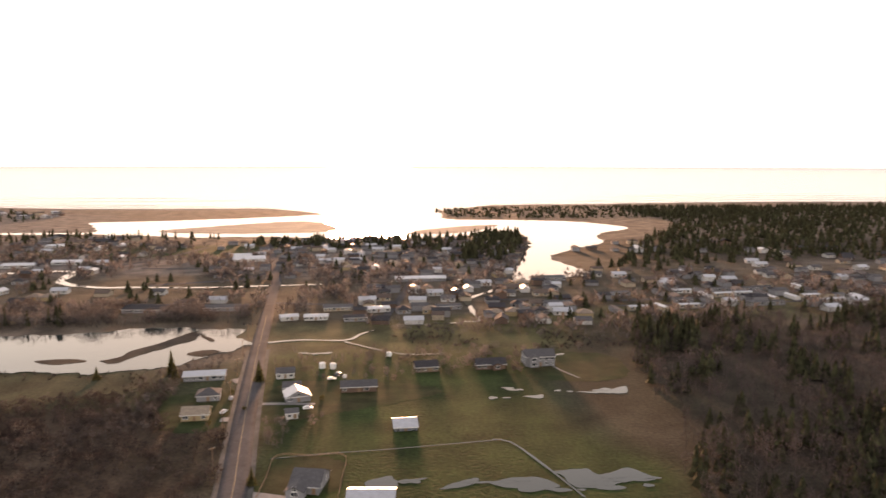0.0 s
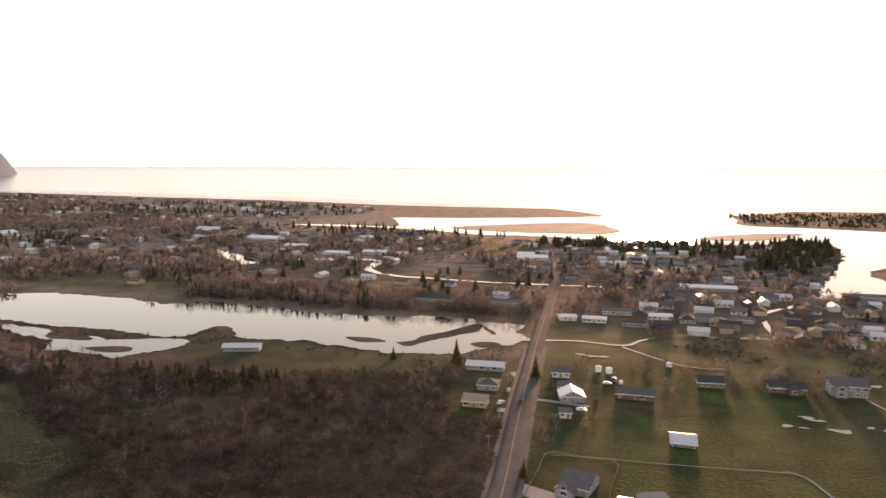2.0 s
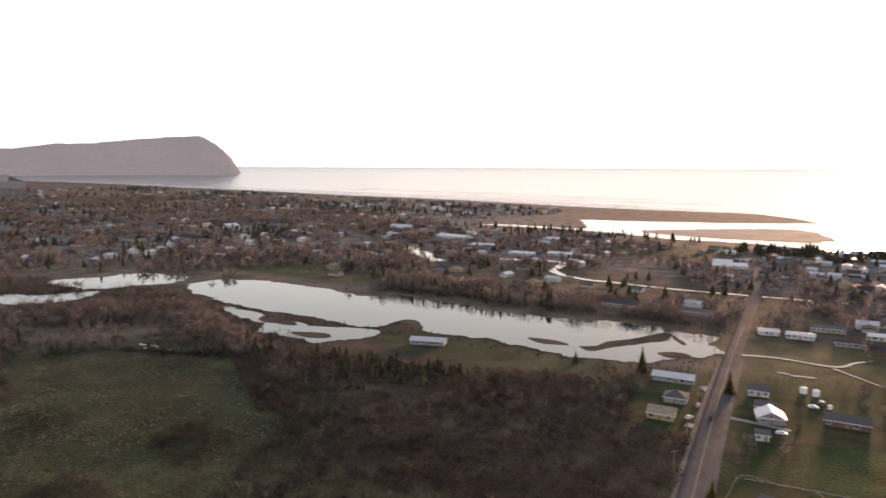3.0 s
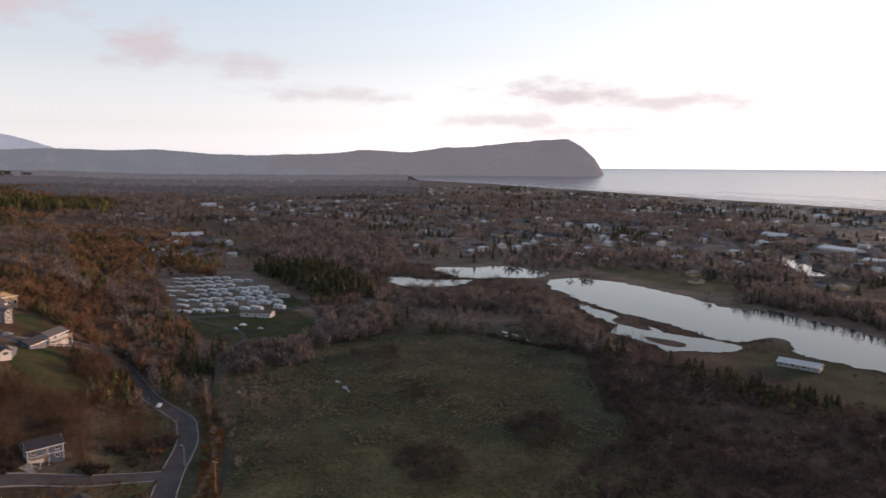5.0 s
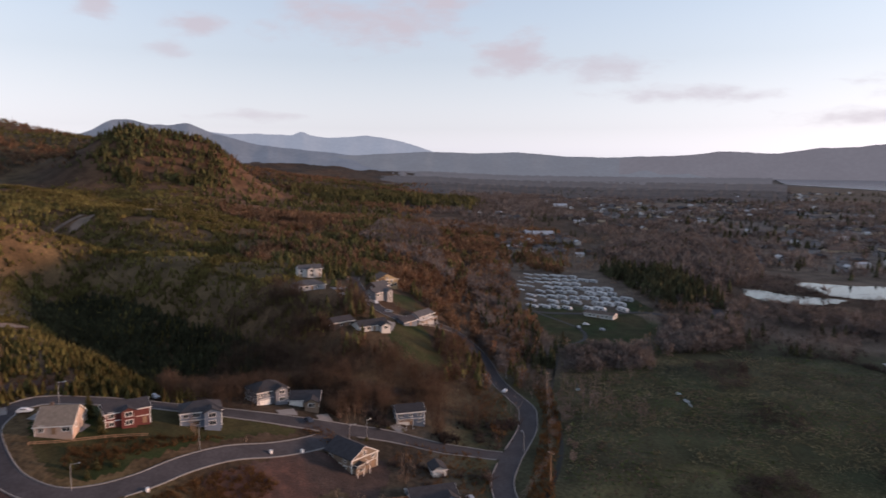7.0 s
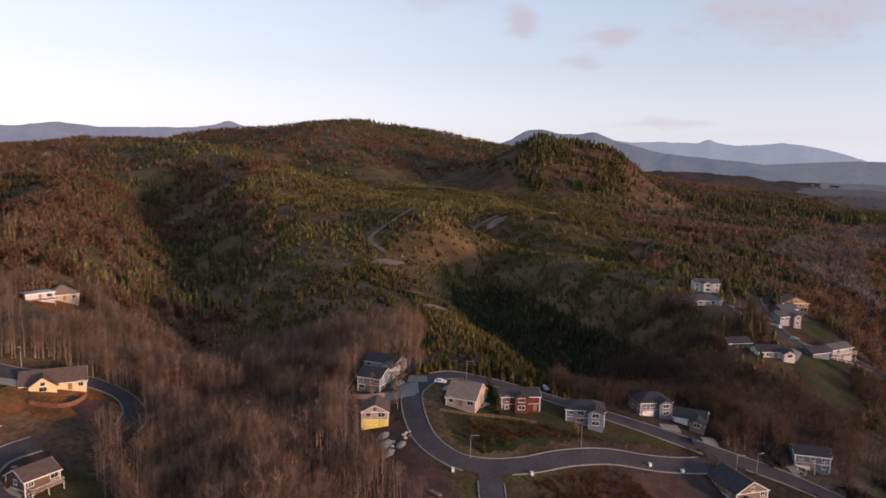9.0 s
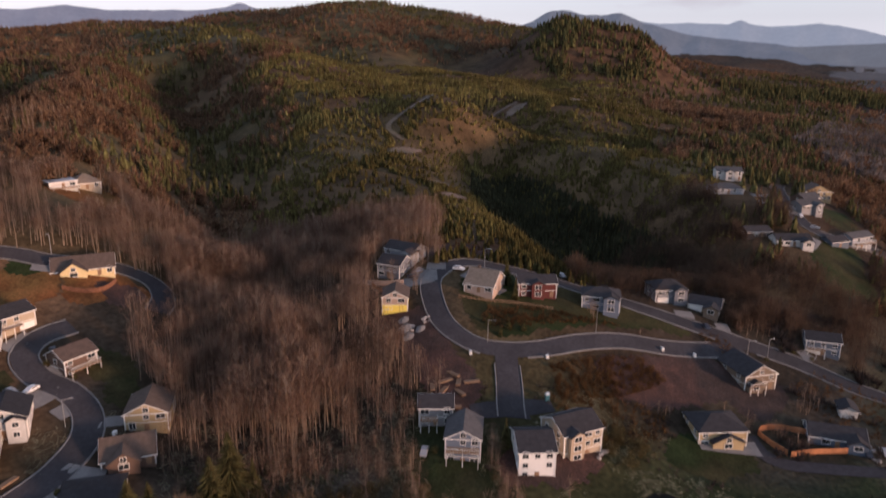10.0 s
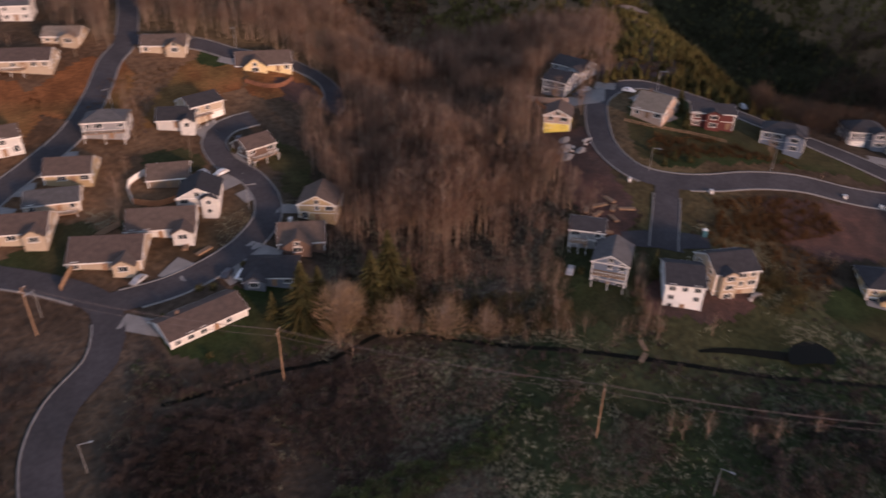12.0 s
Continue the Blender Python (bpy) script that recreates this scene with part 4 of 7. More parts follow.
LAWNS = [
    [(-216, -140), (-200, -140), (-183, -124), (-182, -112), (-200, -101), (-216, -90), (-226, -80), (-238, -66), (-236, -86), (-228, -112)],
    [(-88, -182), (-96, -178), (-100, -186), (-94, -196), (-86, -194)], [(-84, -172), (-94, -166), (-96, -174), (-90, -182)],
    [(-38, -128), (-60, -118), (-72, -128), (-66, -140), (-50, -146), (-34, -140)],
    [(-176, -38), (-190, -32), (-197, -40), (-188, -54), (-174, -52)], [(-126, -96), (-134, -84), (-128, -78), (-118, -88)],
    [(-20, -170), (-36, -172), (-34, -184), (-18, -192)], [(-355, -28), (-380, -36), (-362, -50), (-345, -50), (-318, -34), (-336, -20)],
    [(-400, -52), (-430, -60), (-440, -50), (-415, -38)], [(-60, 226), (-60, 253), (-38, 251), (-36, 226)], [(-95, 280), (-120, 285), (-128, 320), (-98, 326)], [(-48, 300), (-78, 290), (-80, 340), (-30, 345), (0, 330)],
    [(-14, -172), (-26, -177), (-24, -184), (-10, -180)], [(-56, -196), (-70, -194), (-68, -203), (-56, -206)], [(-40, -182), (-52, -178), (-50, -172), (-40, -174)], [(-96, -250), (-108, -246), (-104, -238), (-92, -242)],
    [(-512, 30), (-524, 103), (-470, 110), (-434, 100), (-417, 45)], [(45, 352), (92, 352), (96, 395), (58, 398)],
]
ribbon("turning_area", [(-166.5, -83.5), (-160, -89), (-153, -95), (-148, -99)], [4.5, 6.5, 6.5, 5], 0.24, M_ASPHALT, "worn asphalt turning area at the end of the spur", "road")
for o in LAWNS:
    patch("lawn", o, 0.07, M_LAWN, "patchy green winter lawn", "lawn", grab=True)
for o in ([(-40, -235), (-56, -228), (-70, -248), (-64, -262), (-48, -256), (-36, -245)], [(-62, -218), (-72, -232), (-90, -246), (-104, -240), (-98, -226), (-78, -224)], [(-20, -222), (-40, -240), (-30, -262), (-8, -250)], [(-108, -236), (-122, -232), (-124, -214), (-112, -216), (-100, -222)],
          [(-138, -314), (-165, -310), (-160, -292), (-140, -292)]):
    patch("rough_bank", o, 0.06, M_ROUGHGRASS, "rusty rough grass bank between houses", "bank", grab=True)
for o in ([(-196, -84), (-214, -74), (-230, -58), (-222, -46), (-205, -52), (-188, -70)], [(-166, -150), (-180, -138), (-166, -118), (-160, -104), (-146, -100), (-148, -116), (-158, -132)], [(-150, -64), (-162, -66), (-160, -80), (-140, -84), (-134, -76)],
          [(-215, -160), (-226, -156), (-232, -146), (-240, -150), (-222, -172), (-210, -172)], [(-238, -42), (-232, -34), (-212, -36), (-216, -50), (-230, -52)], [(-112, -228), (-122, -222), (-120, -212), (-110, -216)]):
    patch("bare_earth", o, 0.09, M_DIRT, "bare reddish building plot of raw earth", "earth", grab=True)


# ---- houses ----
def gable_roof(x0, x1, y0, y1, z, rise, axis, over=0.5, th=0.25):
    """A pitched roof slab over a rectangle; axis is the ridge's direction."""
    if axis == "y":
        v, f = gable_roof(y0, y1, x0, x1, z, rise, "x", over, th)
        return [(y, x, zz) for x, y, zz in v], [q[::-1] for q in f]
    half, mid = (y1 - y0) / 2, (y0 + y1) / 2
    drop = rise * over / half
    prof = [(-half - over, -drop), (0, rise), (half + over, -drop), (half + over, -drop - th), (0, rise - th), (-half - over, -drop - th)]
    v = [(x, mid + a, z + th + b) for x in (x0 - over, x1 + over) for a, b in prof]
    f = [[i, (i + 1) % 6, (i + 1) % 6 + 6, i + 6][::-1] for i in range(6)]
    f += [[0, 1, 4, 5], [1, 2, 3, 4], [11, 10, 7, 6], [10, 9, 8, 7]]
    return v, f


def hip_roof(x0, x1, y0, y1, z, rise, over=0.5, th=0.25):
    w, d = x1 - x0, y1 - y0
    k = min(w, d) / 2
    a0, a1, b0, b1 = x0 - over, x1 + over, y0 - over, y1 + over
    if w >= d:
        r0, r1 = (x0 + k, (y0 + y1) / 2), (x1 - k + 0.01, (y0 + y1) / 2)
    else:
        r0, r1 = ((x0 + x1) / 2, y0 + k), ((x0 + x1) / 2, y1 - k + 0.01)
    v = [(a0, b0, z), (a1, b0, z), (a1, b1, z), (a0, b1, z), (a0, b0, z + th), (a1, b0, z + th), (a1, b1, z + th), (a0, b1, z + th), (*r0, z + th + rise), (*r1, z + th + rise)]
    f = [[3, 2, 1, 0], [0, 1, 5, 4], [1, 2, 6, 5], [2, 3, 7, 6], [3, 0, 4, 7]]
    f += [[4, 5, 9, 8], [5, 6, 9], [6, 7, 8, 9], [7, 4, 8]] if w >= d else [[4, 5, 8], [5, 6, 9, 8], [6, 7, 9], [7, 4, 8, 9]]
    return v, f


def wall_box(x0, x1, y0, y1, z0, z1, rise=0.0, axis="x"):
    """Outer walls, with gable triangles where the roof is pitched."""
    v, f = boxes((x0, x1, y0, y1, z0, z1))
    if rise:
        m = ((x0 + x1) / 2, (y0 + y1) / 2)
        k = len(v)
        if axis == "x":
            v += [(x0, m[1], z1 + rise), (x1, m[1], z1 + rise)]
            f += [[7, 4, k], [5, 6, k + 1]]
        else:
            v += [(m[0], y0, z1 + rise), (m[0], y1, z1 + rise)]
            f += [[4, 5, k], [6, 7, k + 1]]
    return v, f


def ring(w, h, t, depth):
    return boxes((-w / 2 - t, w / 2 + t, -depth, 0, h, h + t), (-w / 2 - t, w / 2 + t, -depth * 1.5, 0, -t, 0), (-w / 2 - t, -w / 2, -depth, 0, 0, h), (w / 2, w / 2 + t, -depth, 0, 0, h), (-0.04, 0.04, -depth, 0, 0, h))


FRAMES = {k: mesh("frame_" + k, *ring(w, h, 0.13, 0.1), M_TRIM) for k, w, h in (("std", 1.3, 1.25), ("wide", 2.2, 1.35), ("tall", 1.5, 1.9))}
PANES = {k: mesh("pane_" + k, *boxes((-w / 2, w / 2, -0.05, -0.01, 0, h)), M_GLASS) for k, w, h in (("std", 1.3, 1.25), ("wide", 2.2, 1.35), ("tall", 1.5, 1.9))}
GARAGE = mesh("garage_panel", *boxes((-2.3, 2.3, -0.06, 0.0, 0, 2.1), *[(-2.25, 2.25, -0.09, -0.06, 0.06 + i * 0.52, 0.5 + i * 0.52) for i in range(4)]), M_TRIM)
DOOR = mesh("door_leaf", *boxes((-0.5, 0.5, -0.06, 0, 0, 2.05), (-0.62, -0.5, -0.1, 0, 0, 2.15), (0.5, 0.62, -0.1, 0, 0, 2.15), (-0.62, 0.62, -0.1, 0, 2.05, 2.18)), M_WOOD)


def add_window(house, kind, m):
    fr = part("window", FRAMES[kind], None, house)
    fr.matrix_basis = m
    pane = part("pane", PANES[kind], None, fr)
    return fr


STOREY = 2.6


def house(x, y, ang, w, d, storeys, wall, roof, style="gable", axis="x", wing=None, deck=0, garage=0, label="", lift=0.2, low=3.0, chimney=False, pitch=0.5, group="houses on the hill", taken=1.0, seed=0, name="house", base=""):
    """A detached house. x, y: the middle of the front; ang: the heading of the front from its left end to its right end."""
    rnd = random.Random(seed * 31 + int(abs(x) * 7 + abs(y)))
    root = new(name)
    z0 = gz(x, y) + lift
    root.matrix_basis = pose(x, y, z0, 0, 0, ang)
    c, s = math.cos(radians(ang)), math.sin(radians(ang))
    take_disc(x - s * d / 2, y + c * d / 2, taken * (max(w, d) / 2 + 2))
    for gap in (4, 9, 14):
        take_disc(x + s * gap, y - c * gap, taken * (w / 2 + 1))
    hgt = STOREY * storeys
    span = d if axis == "x" else w
    rise = span / 2 * pitch
    part("wall", wall_box(-w / 2, w / 2, 0, d, -low, hgt, rise if style == "gable" else 0, axis), M_WALLS[wall], root)
    part("roof", gable_roof(-w / 2, w / 2, 0, d, hgt, rise, axis) if style == "gable" else hip_roof(-w / 2, w / 2, 0, d, hgt, min(w, d) / 2 * pitch), M_ROOFS[roof], root)
    for y0 in (-0.56, d + 0.5):
        part("fascia", boxes((-w / 2 - 0.55, w / 2 + 0.55, y0, y0 + 0.06, hgt - 0.25, hgt + 0.02)), M_TRIM, root)
    if group.startswith("houses on the hill"):
        for cx, cy in ((-w / 2, 0), (w / 2, 0), (w / 2, d), (-w / 2, d)):
            part("corner_board", boxes((cx - 0.13, cx + 0.13, cy - 0.13, cy + 0.13, -0.3, hgt - 0.01)), M_TRIM, root)
        if storeys > 1:
            part("belt_board", boxes((-w / 2 - 0.05, w / 2 + 0.05, -0.05, 0, 2.42, 2.6), (-w / 2 - 0.05, -w / 2, 0, d, 2.42, 2.6), (w / 2, w / 2 + 0.05, 0, d, 2.42, 2.6)), M_TRIM, root)
        if style == "gable":
            ln, hf = (w, d / 2) if axis == "x" else (d, w / 2)
            k = rise * 0.55 / hf
            for e0, e1 in ((-0.56, -0.5), (ln + 0.5, ln + 0.56)):
                for sg in (-1, 1):
                    q = [(e, hf + sg * b, hgt + c) for e in (e0, e1) for b, c in ((hf + 0.52, -k - 0.05), (hf + 0.52, -k + 0.2), (0, rise + 0.2), (0, rise - 0.05))]
                    if axis == "x":
                        q = [(e - w / 2, b, c) for e, b, c in q]
                    else:
                        q = [(b - w / 2, e, c) for e, b, c in q]
                    part("rake_board", (q, [[0, 1, 2, 3], [7, 6, 5, 4], [0, 4, 5, 1], [1, 5, 6, 2], [2, 6, 7, 3], [3, 7, 4, 0]]), M_TRIM, root)
    if base:
        part("base_wall", boxes((-w / 2 - 0.07, w / 2 + 0.07, -0.07, d + 0.07, -low, 2.5)), M_WALLS[base], root)
    wx0 = wx1 = None
    if wing:
        ox, ww, wd, ws = wing
        wx0, wx1 = ox - ww / 2, ox + ww / 2
        wh = STOREY * ws
        wr = ww / 2 * pitch
        part("wing_wall", wall_box(wx0, wx1, -wd, 0.05, -low, wh, wr, "y"), M_WALLS[wall], root)
        part("wing_roof", gable_roof(wx0, wx1, -wd, min(d / 2, 3.0), wh, wr, "y"), M_ROOFS[roof], root)
        for st in range(ws):
            add_window(root, "wide" if ww > 4 else "std", pose(ox, -wd, STOREY * st + 0.9))
        if ww > 5:
            add_window(root, "std", pose(ox, -wd, wh + 0.15))
    if chimney:
        part("chimney", boxes((-w * 0.25 - 0.4, -w * 0.25 + 0.4, d * 0.55, d * 0.55 + 0.8, hgt - 0.5, hgt + rise + 1.0)), M_WALLS["brown"], root)
    slots = max(2, int(w / 3.0))
    used_door = False
    for st in range(storeys):
        for i in range(slots):
            px = -w / 2 + w * (i + 0.5) / slots
            if wing and wx0 - 0.9 < px < wx1 + 0.9:
                continue
            if st == 0 and garage and (px < 0) == (garage < 0) and abs(px) > w * 0.12:
                continue
            if st == 0 and not used_door and i >= slots // 2:
                part("door", DOOR, None, root).matrix_basis = pose(px, 0, 0)
                used_door = True
                continue
            if rnd.random() < 0.25:
                continue
            add_window(root, rnd.choice(("std", "wide", "std", "tall")), pose(px, 0, STOREY * st + 0.85))
        for side in (-1, 1):
            for k in range(max(1, int(d / 5))):
                add_window(root, "std", pose(side * w / 2, d * (k + 0.5) / max(1, int(d / 5)), STOREY * st + 0.95, 0, 0, 90 * side))
    if style == "gable" and axis == "y" and rise > 2:
        add_window(root, "std", pose(0, 0, hgt + 0.2))
    if garage:
        part("garage_door", GARAGE, None, root).matrix_basis = pose(garage * w * 0.26, 0, 0)
    if deck:
        dz = STOREY * (storeys - 1) if storeys > 1 else 0.3
        a, b = -w / 2 + 0.3, w / 2 - 0.3 if deck > 1 else 0.5
        dk = part("deck", boxes((a, b, -2.6, 0, dz - 0.2, dz)), M_WOOD, root)
        part("railing", boxes((a, b, -2.6, -2.52, dz + 0.9, dz + 1.0), (a, a + 0.08, -2.6, 0, dz + 0.9, dz + 1.0), (b - 0.08, b, -2.6, 0, dz + 0.9, dz + 1.0),
                              *[(px, px + 0.06, -2.58, -2.53, dz, dz + 0.9) for px in np.arange(a, b, 0.6)]), M_TRIM, root)
        for px in (a + 0.1, (a + b) / 2, b - 0.25):
            part("post", boxes((px, px + 0.15, -2.5, -2.35, -low, dz - 0.2)), M_TRIM, root)
    words = {1: "single-storey", 2: "two-storey", 3: "three-storey"}[storeys]
    tint_ = {"darkblue": "dark blue", "pink": "pale pink"}.get(wall, wall)
    return tagged(root, label or f"{tint_} {words} house with {roof} {'hipped' if style == 'hip' else 'gabled'} roof", "house", group)


# the loop on the hill
house(-201, -170, 98, 13, 9, 2, "haze", "dark", wing=(4.5, 5, 3, 2), label="large pale grey-blue house at the head of the loop", deck=0)
house(-189, -165, 102, 9, 10, 2, "slate", "dark", label="slate-grey two-storey house with dark roof by a driveway")
house(-171.5, -147, 127, 8.5, 10, 2, "pink", "brown", axis="y", low=5, lift=0.5, base="bright", label="pale house with bright yellow base on raw earth")
house(-196.4, -129.9, 104, 10.5, 13, 1, "pink", "tan", lift=1.3, pitch=0.62, chimney=True, label="pale pink two-storey house with tan gabled roof")
house(-212, -115, 130, 13.4, 8, 2, "red", "dark", wing=(0, 4.5, 1.2, 2), label="red two-storey house with white trim and porch")
house(-222.7, -95.5, 116, 13, 9, 2, "blue", "dark", "hip", wing=(3.4, 5, 2, 2), label="slate-blue two-storey house with dark hipped roof", low=4)
house(-253.5, -81, 134, 12, 10, 2, "slate", "dark", "hip", garage=-1, wing=(3.2, 5, 1.5, 2), label="grey two-storey house with twin white garage doors")
house(-256.5, -69.6, 98, 11, 9, 1, "umber", "dark", wing=(3, 5, 3, 1), garage=-1, label="low brown house with white-trimmed sunlit gable", low=4)
house(-266, -30, 110, 11, 8, 2, "darkblue", "dark", garage=-1, deck=1, label="dark blue two-storey house beside the hill road")
house(-228, -41.5, 142, 11.5, 14, 2, "umber", "dark", axis="y", wing=(-2.5, 5, 1.5, 1), deck=1, pitch=0.55, label="large brown house with dark roof and white trim", low=4.5)
house(-192, -42.5, 131, 14, 11, 2, "tan", "dark", "hip", wing=(1, 9, 1.8, 1), lift=-0.7, label="tan two-storey house with brick-arched porch")
house(-214.5, -16.5, 110, 15, 9, 1, "darkblue", "dark", wing=(5, 5, 2, 1), label="low dark blue house inside an orange fence")
house(-141, -74, 131, 9.2, 12, 3, "plain", "dark", deck=0, pitch=0.42, label="new plain white three-storey house", lift=-1.0)
house(-156.5, -69, 152, 12, 11, 3, "cream", "dark", wing=(-2.6, 4.2, 1.3, 3), label="cream three-storey house on a raw plot", lift=-1.0)
house(-132.5, -91, 122, 9, 11, 3, "blue", "grey", axis="y", deck=2, label="blue-grey three-storey house with decks", lift=-1.5)
house(-137.5, -103.5, 127, 9, 8, 2, "grey", "dark", deck=1, label="half-built grey house with scaffolded roof deck")
# the winding street
house(-111, -233, 152, 19, 10, 1, "yellow", "brown", wing=(-3, 8, 2, 1), lift=-0.7, label="long sunlit pale yellow house with steep brown roof", pitch=0.72, taken=0.8)
house(-81, -214, 188, 11, 9, 2, "cream", "dark", garage=1, deck=1, label="cream gabled house above a concrete drive")
house(-86.4, -189.6, 186, 9.5, 8.5, 2, "brown", "brown", deck=2, pitch=0.55, lift=-0.9, label="brown two-storey house with white decks")
house(-86.4, -158.3, 138, 10.5, 11, 2, "tan", "brown", axis="y", label="plain tan two-storey house beside the woods")
house(-76, -149.4, 148, 12, 10, 1, "brown", "brown", wing=(-1, 7, 2, 1), label="brown low house with white gable trim", pitch=0.7)
house(-62, -142, 142, 13, 10, 1, "slate", "dark", "hip", wing=(-3, 5, 2, 1), label="low slate house with dark roof among shrubs")
house(-43.5, -135, -176, 19, 10, 1, "white", "brown", deck=0, label="long white ranch house with brown roof", lift=-0.2, pitch=0.42, chimney=True)
house(-59.5, -175, 150, 10.5, 11, 2, "white", "dark", wing=(3, 4, 1.5, 2), axis="y", label="white two-storey house with dark roof on a corner")
house(-48.7, -297, 155, 9.5, 8, 2, "white", "grey", label="white two-storey house on the upper street")
house(-56.4, -273.7, 146, 12, 9, 1, "cream", "tan", wing=(3, 5, 2, 1), label="cream bungalow with tan roof in evening sun")
house(-40.8, -260.4, 150, 16, 10, 1, "cream", "brown", deck=1, lift=1.5, pitch=0.55, label="wide cream house with brown roof and deck")
house(-84, -254, 150, 15, 9, 1, "cream", "brown", wing=(4, 6, 2, 1), pitch=0.6, label="cream low house below the crescent")
house(-50.4, -217.6, 152, 12, 9, 2, "grey", "grey", "hip", deck=2, label="grey two-storey house with long decks")
house(-70, -213, 150, 11, 9, 1, "white", "dark", lift=1.0, pitch=0.6, wing=(3.5, 4, 2, 1), label="cream house with dark roof and wide drive")
house(-57.2, -189.4, 155, 11, 10, 1, "umber", "brown", pitch=0.55, label="low brown-roofed house behind an orange fence")
house(-34.3, -201.7, 150, 12, 10, 1, "tan", "brown", lift=1.0, pitch=0.6, label="tan house with brown gables near the street")
house(-27.4, -192.8, 158, 13, 9, 1, "cream", "grey", deck=2, label="low cream house with grey roof")
house(-17, -184, 152, 13, 10, 1, "cream", "brown", lift=1.0, pitch=0.6, wing=(4, 5, 2, 1), label="white two-storey house with brown roof")
house(-31, -166, 148, 17, 13, 1, "cream", "brown", wing=(5, 5, 2.5, 1), lift=-0.1, pitch=0.55, label="brown-roofed bungalow on the street corner")
house(-47, -171, 150, 17, 12, 1, "white", "brown", wing=(6, 5, 3, 1), lift=-0.1, pitch=0.55, label="wide brown-roofed bungalow with white gables")
house(-24, -221, 175, 9, 9, 2, "white", "brown", label="white house with brown roof by the street")
# the houses on the next spur
house(-405, -104, 127, 17, 10, 1, "haze", "grey", "hip", label="long low pale grey house on the spur", group="houses on the spur")
house(-449, -116, 120, 15, 9, 2, "white", "grey", wing=(0, 5, 2, 2), label="white house with bright gable on the spur", group="houses on the spur")
house(-450, -66, 125, 15, 10, 2, "tan", "brown", axis="y", label="tan gabled house on the spur", group="houses on the spur")
house(-403, -61, 150, 15, 9, 2, "grey", "grey", wing=(3, 5, 2, 2), label="grey house with stepped gables on the spur", group="houses on the spur")
house(-420, -64, 150, 12, 9, 2, "brown", "grey", label="brown house with grey roof on the spur", group="houses on the spur")
house(-347, -57.5, 128, 16, 9, 1, "white", "dark", wing=(5, 5, 3, 1), label="white low house with sunlit gable on the spur", group="houses on the spur", low=4)
house(-372, -42, 149, 11, 8, 1, "darkblue", "dark", label="dark low house on the spur", group="houses on the spur")
house(-390, -35, 152, 15, 8, 2, "haze", "grey", deck=2, label="pale grey-blue house with long balcony on the spur", group="houses on the spur")
house(-347, -73, 136, 12, 8, 1, "brown", "dark", label="dark-roofed low house among bare trees", group="houses on the spur")
# alone on the left slope
house(-153, -308, 165, 11, 10, 1, "cream", "tan", "hip", pitch=0.65, lift=0.8, label="cream house with hipped tan roof in a clearing", low=4)
house(-141.5, -305, 175, 11, 7, 1, "white", "metal", "hip", lift=0.8, pitch=0.12, deck=2, label="flat-roofed white wing beside the clearing", low=4)
# farms and homes on the plain
G = "homes along the country road"
house(-46, 224, -7, 10, 13, 1, "grey", "grey", wing=(-2, 6, 4, 1), label="grey-roofed house in a fenced yard", group=G)
house(-23, 214, 0, 15, 9, 1, "grey", "metal", label="long pale metal-roofed barn", group=G, pitch=0.35)
house(-15, 280, 8, 9.5, 11, 1, "blue", "metal", label="pale metal-roofed field shed in green pasture", group=G, pitch=0.35, name="shed", lift=-1.0)
house(-105.6, 290.5, 8, 11, 9, 1, "tan", "tan", label="tan house with tan roof and lawn", group=G)
house(-108, 315.5, 11, 10, 9, 1, "grey", "grey", "hip", label="grey house with hipped roof", group=G)
house(-120, 346, 10, 20, 9, 1, "grey", "metal", label="long grey farm building by the pond", group=G, pitch=0.3)
house(-66, 314.6, 21, 11, 10, 1, "grey", "metal", axis="y", label="grey house with pale metal roof", group=G)
house(-64.5, 293, 15, 5, 5, 1, "white", "grey", label="small white garden shed by a cottage", group=G, name="shed")
house(-72, 328, 11, 8, 7, 1, "white", "grey", label="small white cottage beside the road", group=G)
house(-40, 329, 8, 17, 8, 1, "brown", "grey", label="low brown outbuilding in the field", group=G)
house(26, 367, 8, 16, 9, 1, "brown", "dark", wing=(3, 5, 2, 1), label="dark-roofed farmhouse in the meadow", group=G)
house(53, 373, 8, 16, 11, 2, "grey", "grey", wing=(-4, 5, 2, 2), label="large grey farmhouse with gables", group=G)
house(-8, 362, 12, 12, 9, 1, "umber", "dark", label="dark-roofed cottage in the meadow", group=G)
house(-80, 350, 12, 9, 8, 1, "white", "grey", label="white cottage near the stream", group=G)
house(-263, 326, 25, 21, 8, 1, "grey", "metal", label="long pale greenhouse shed by the channel", group=G, pitch=0.35)
T = "workshops and stores in town"
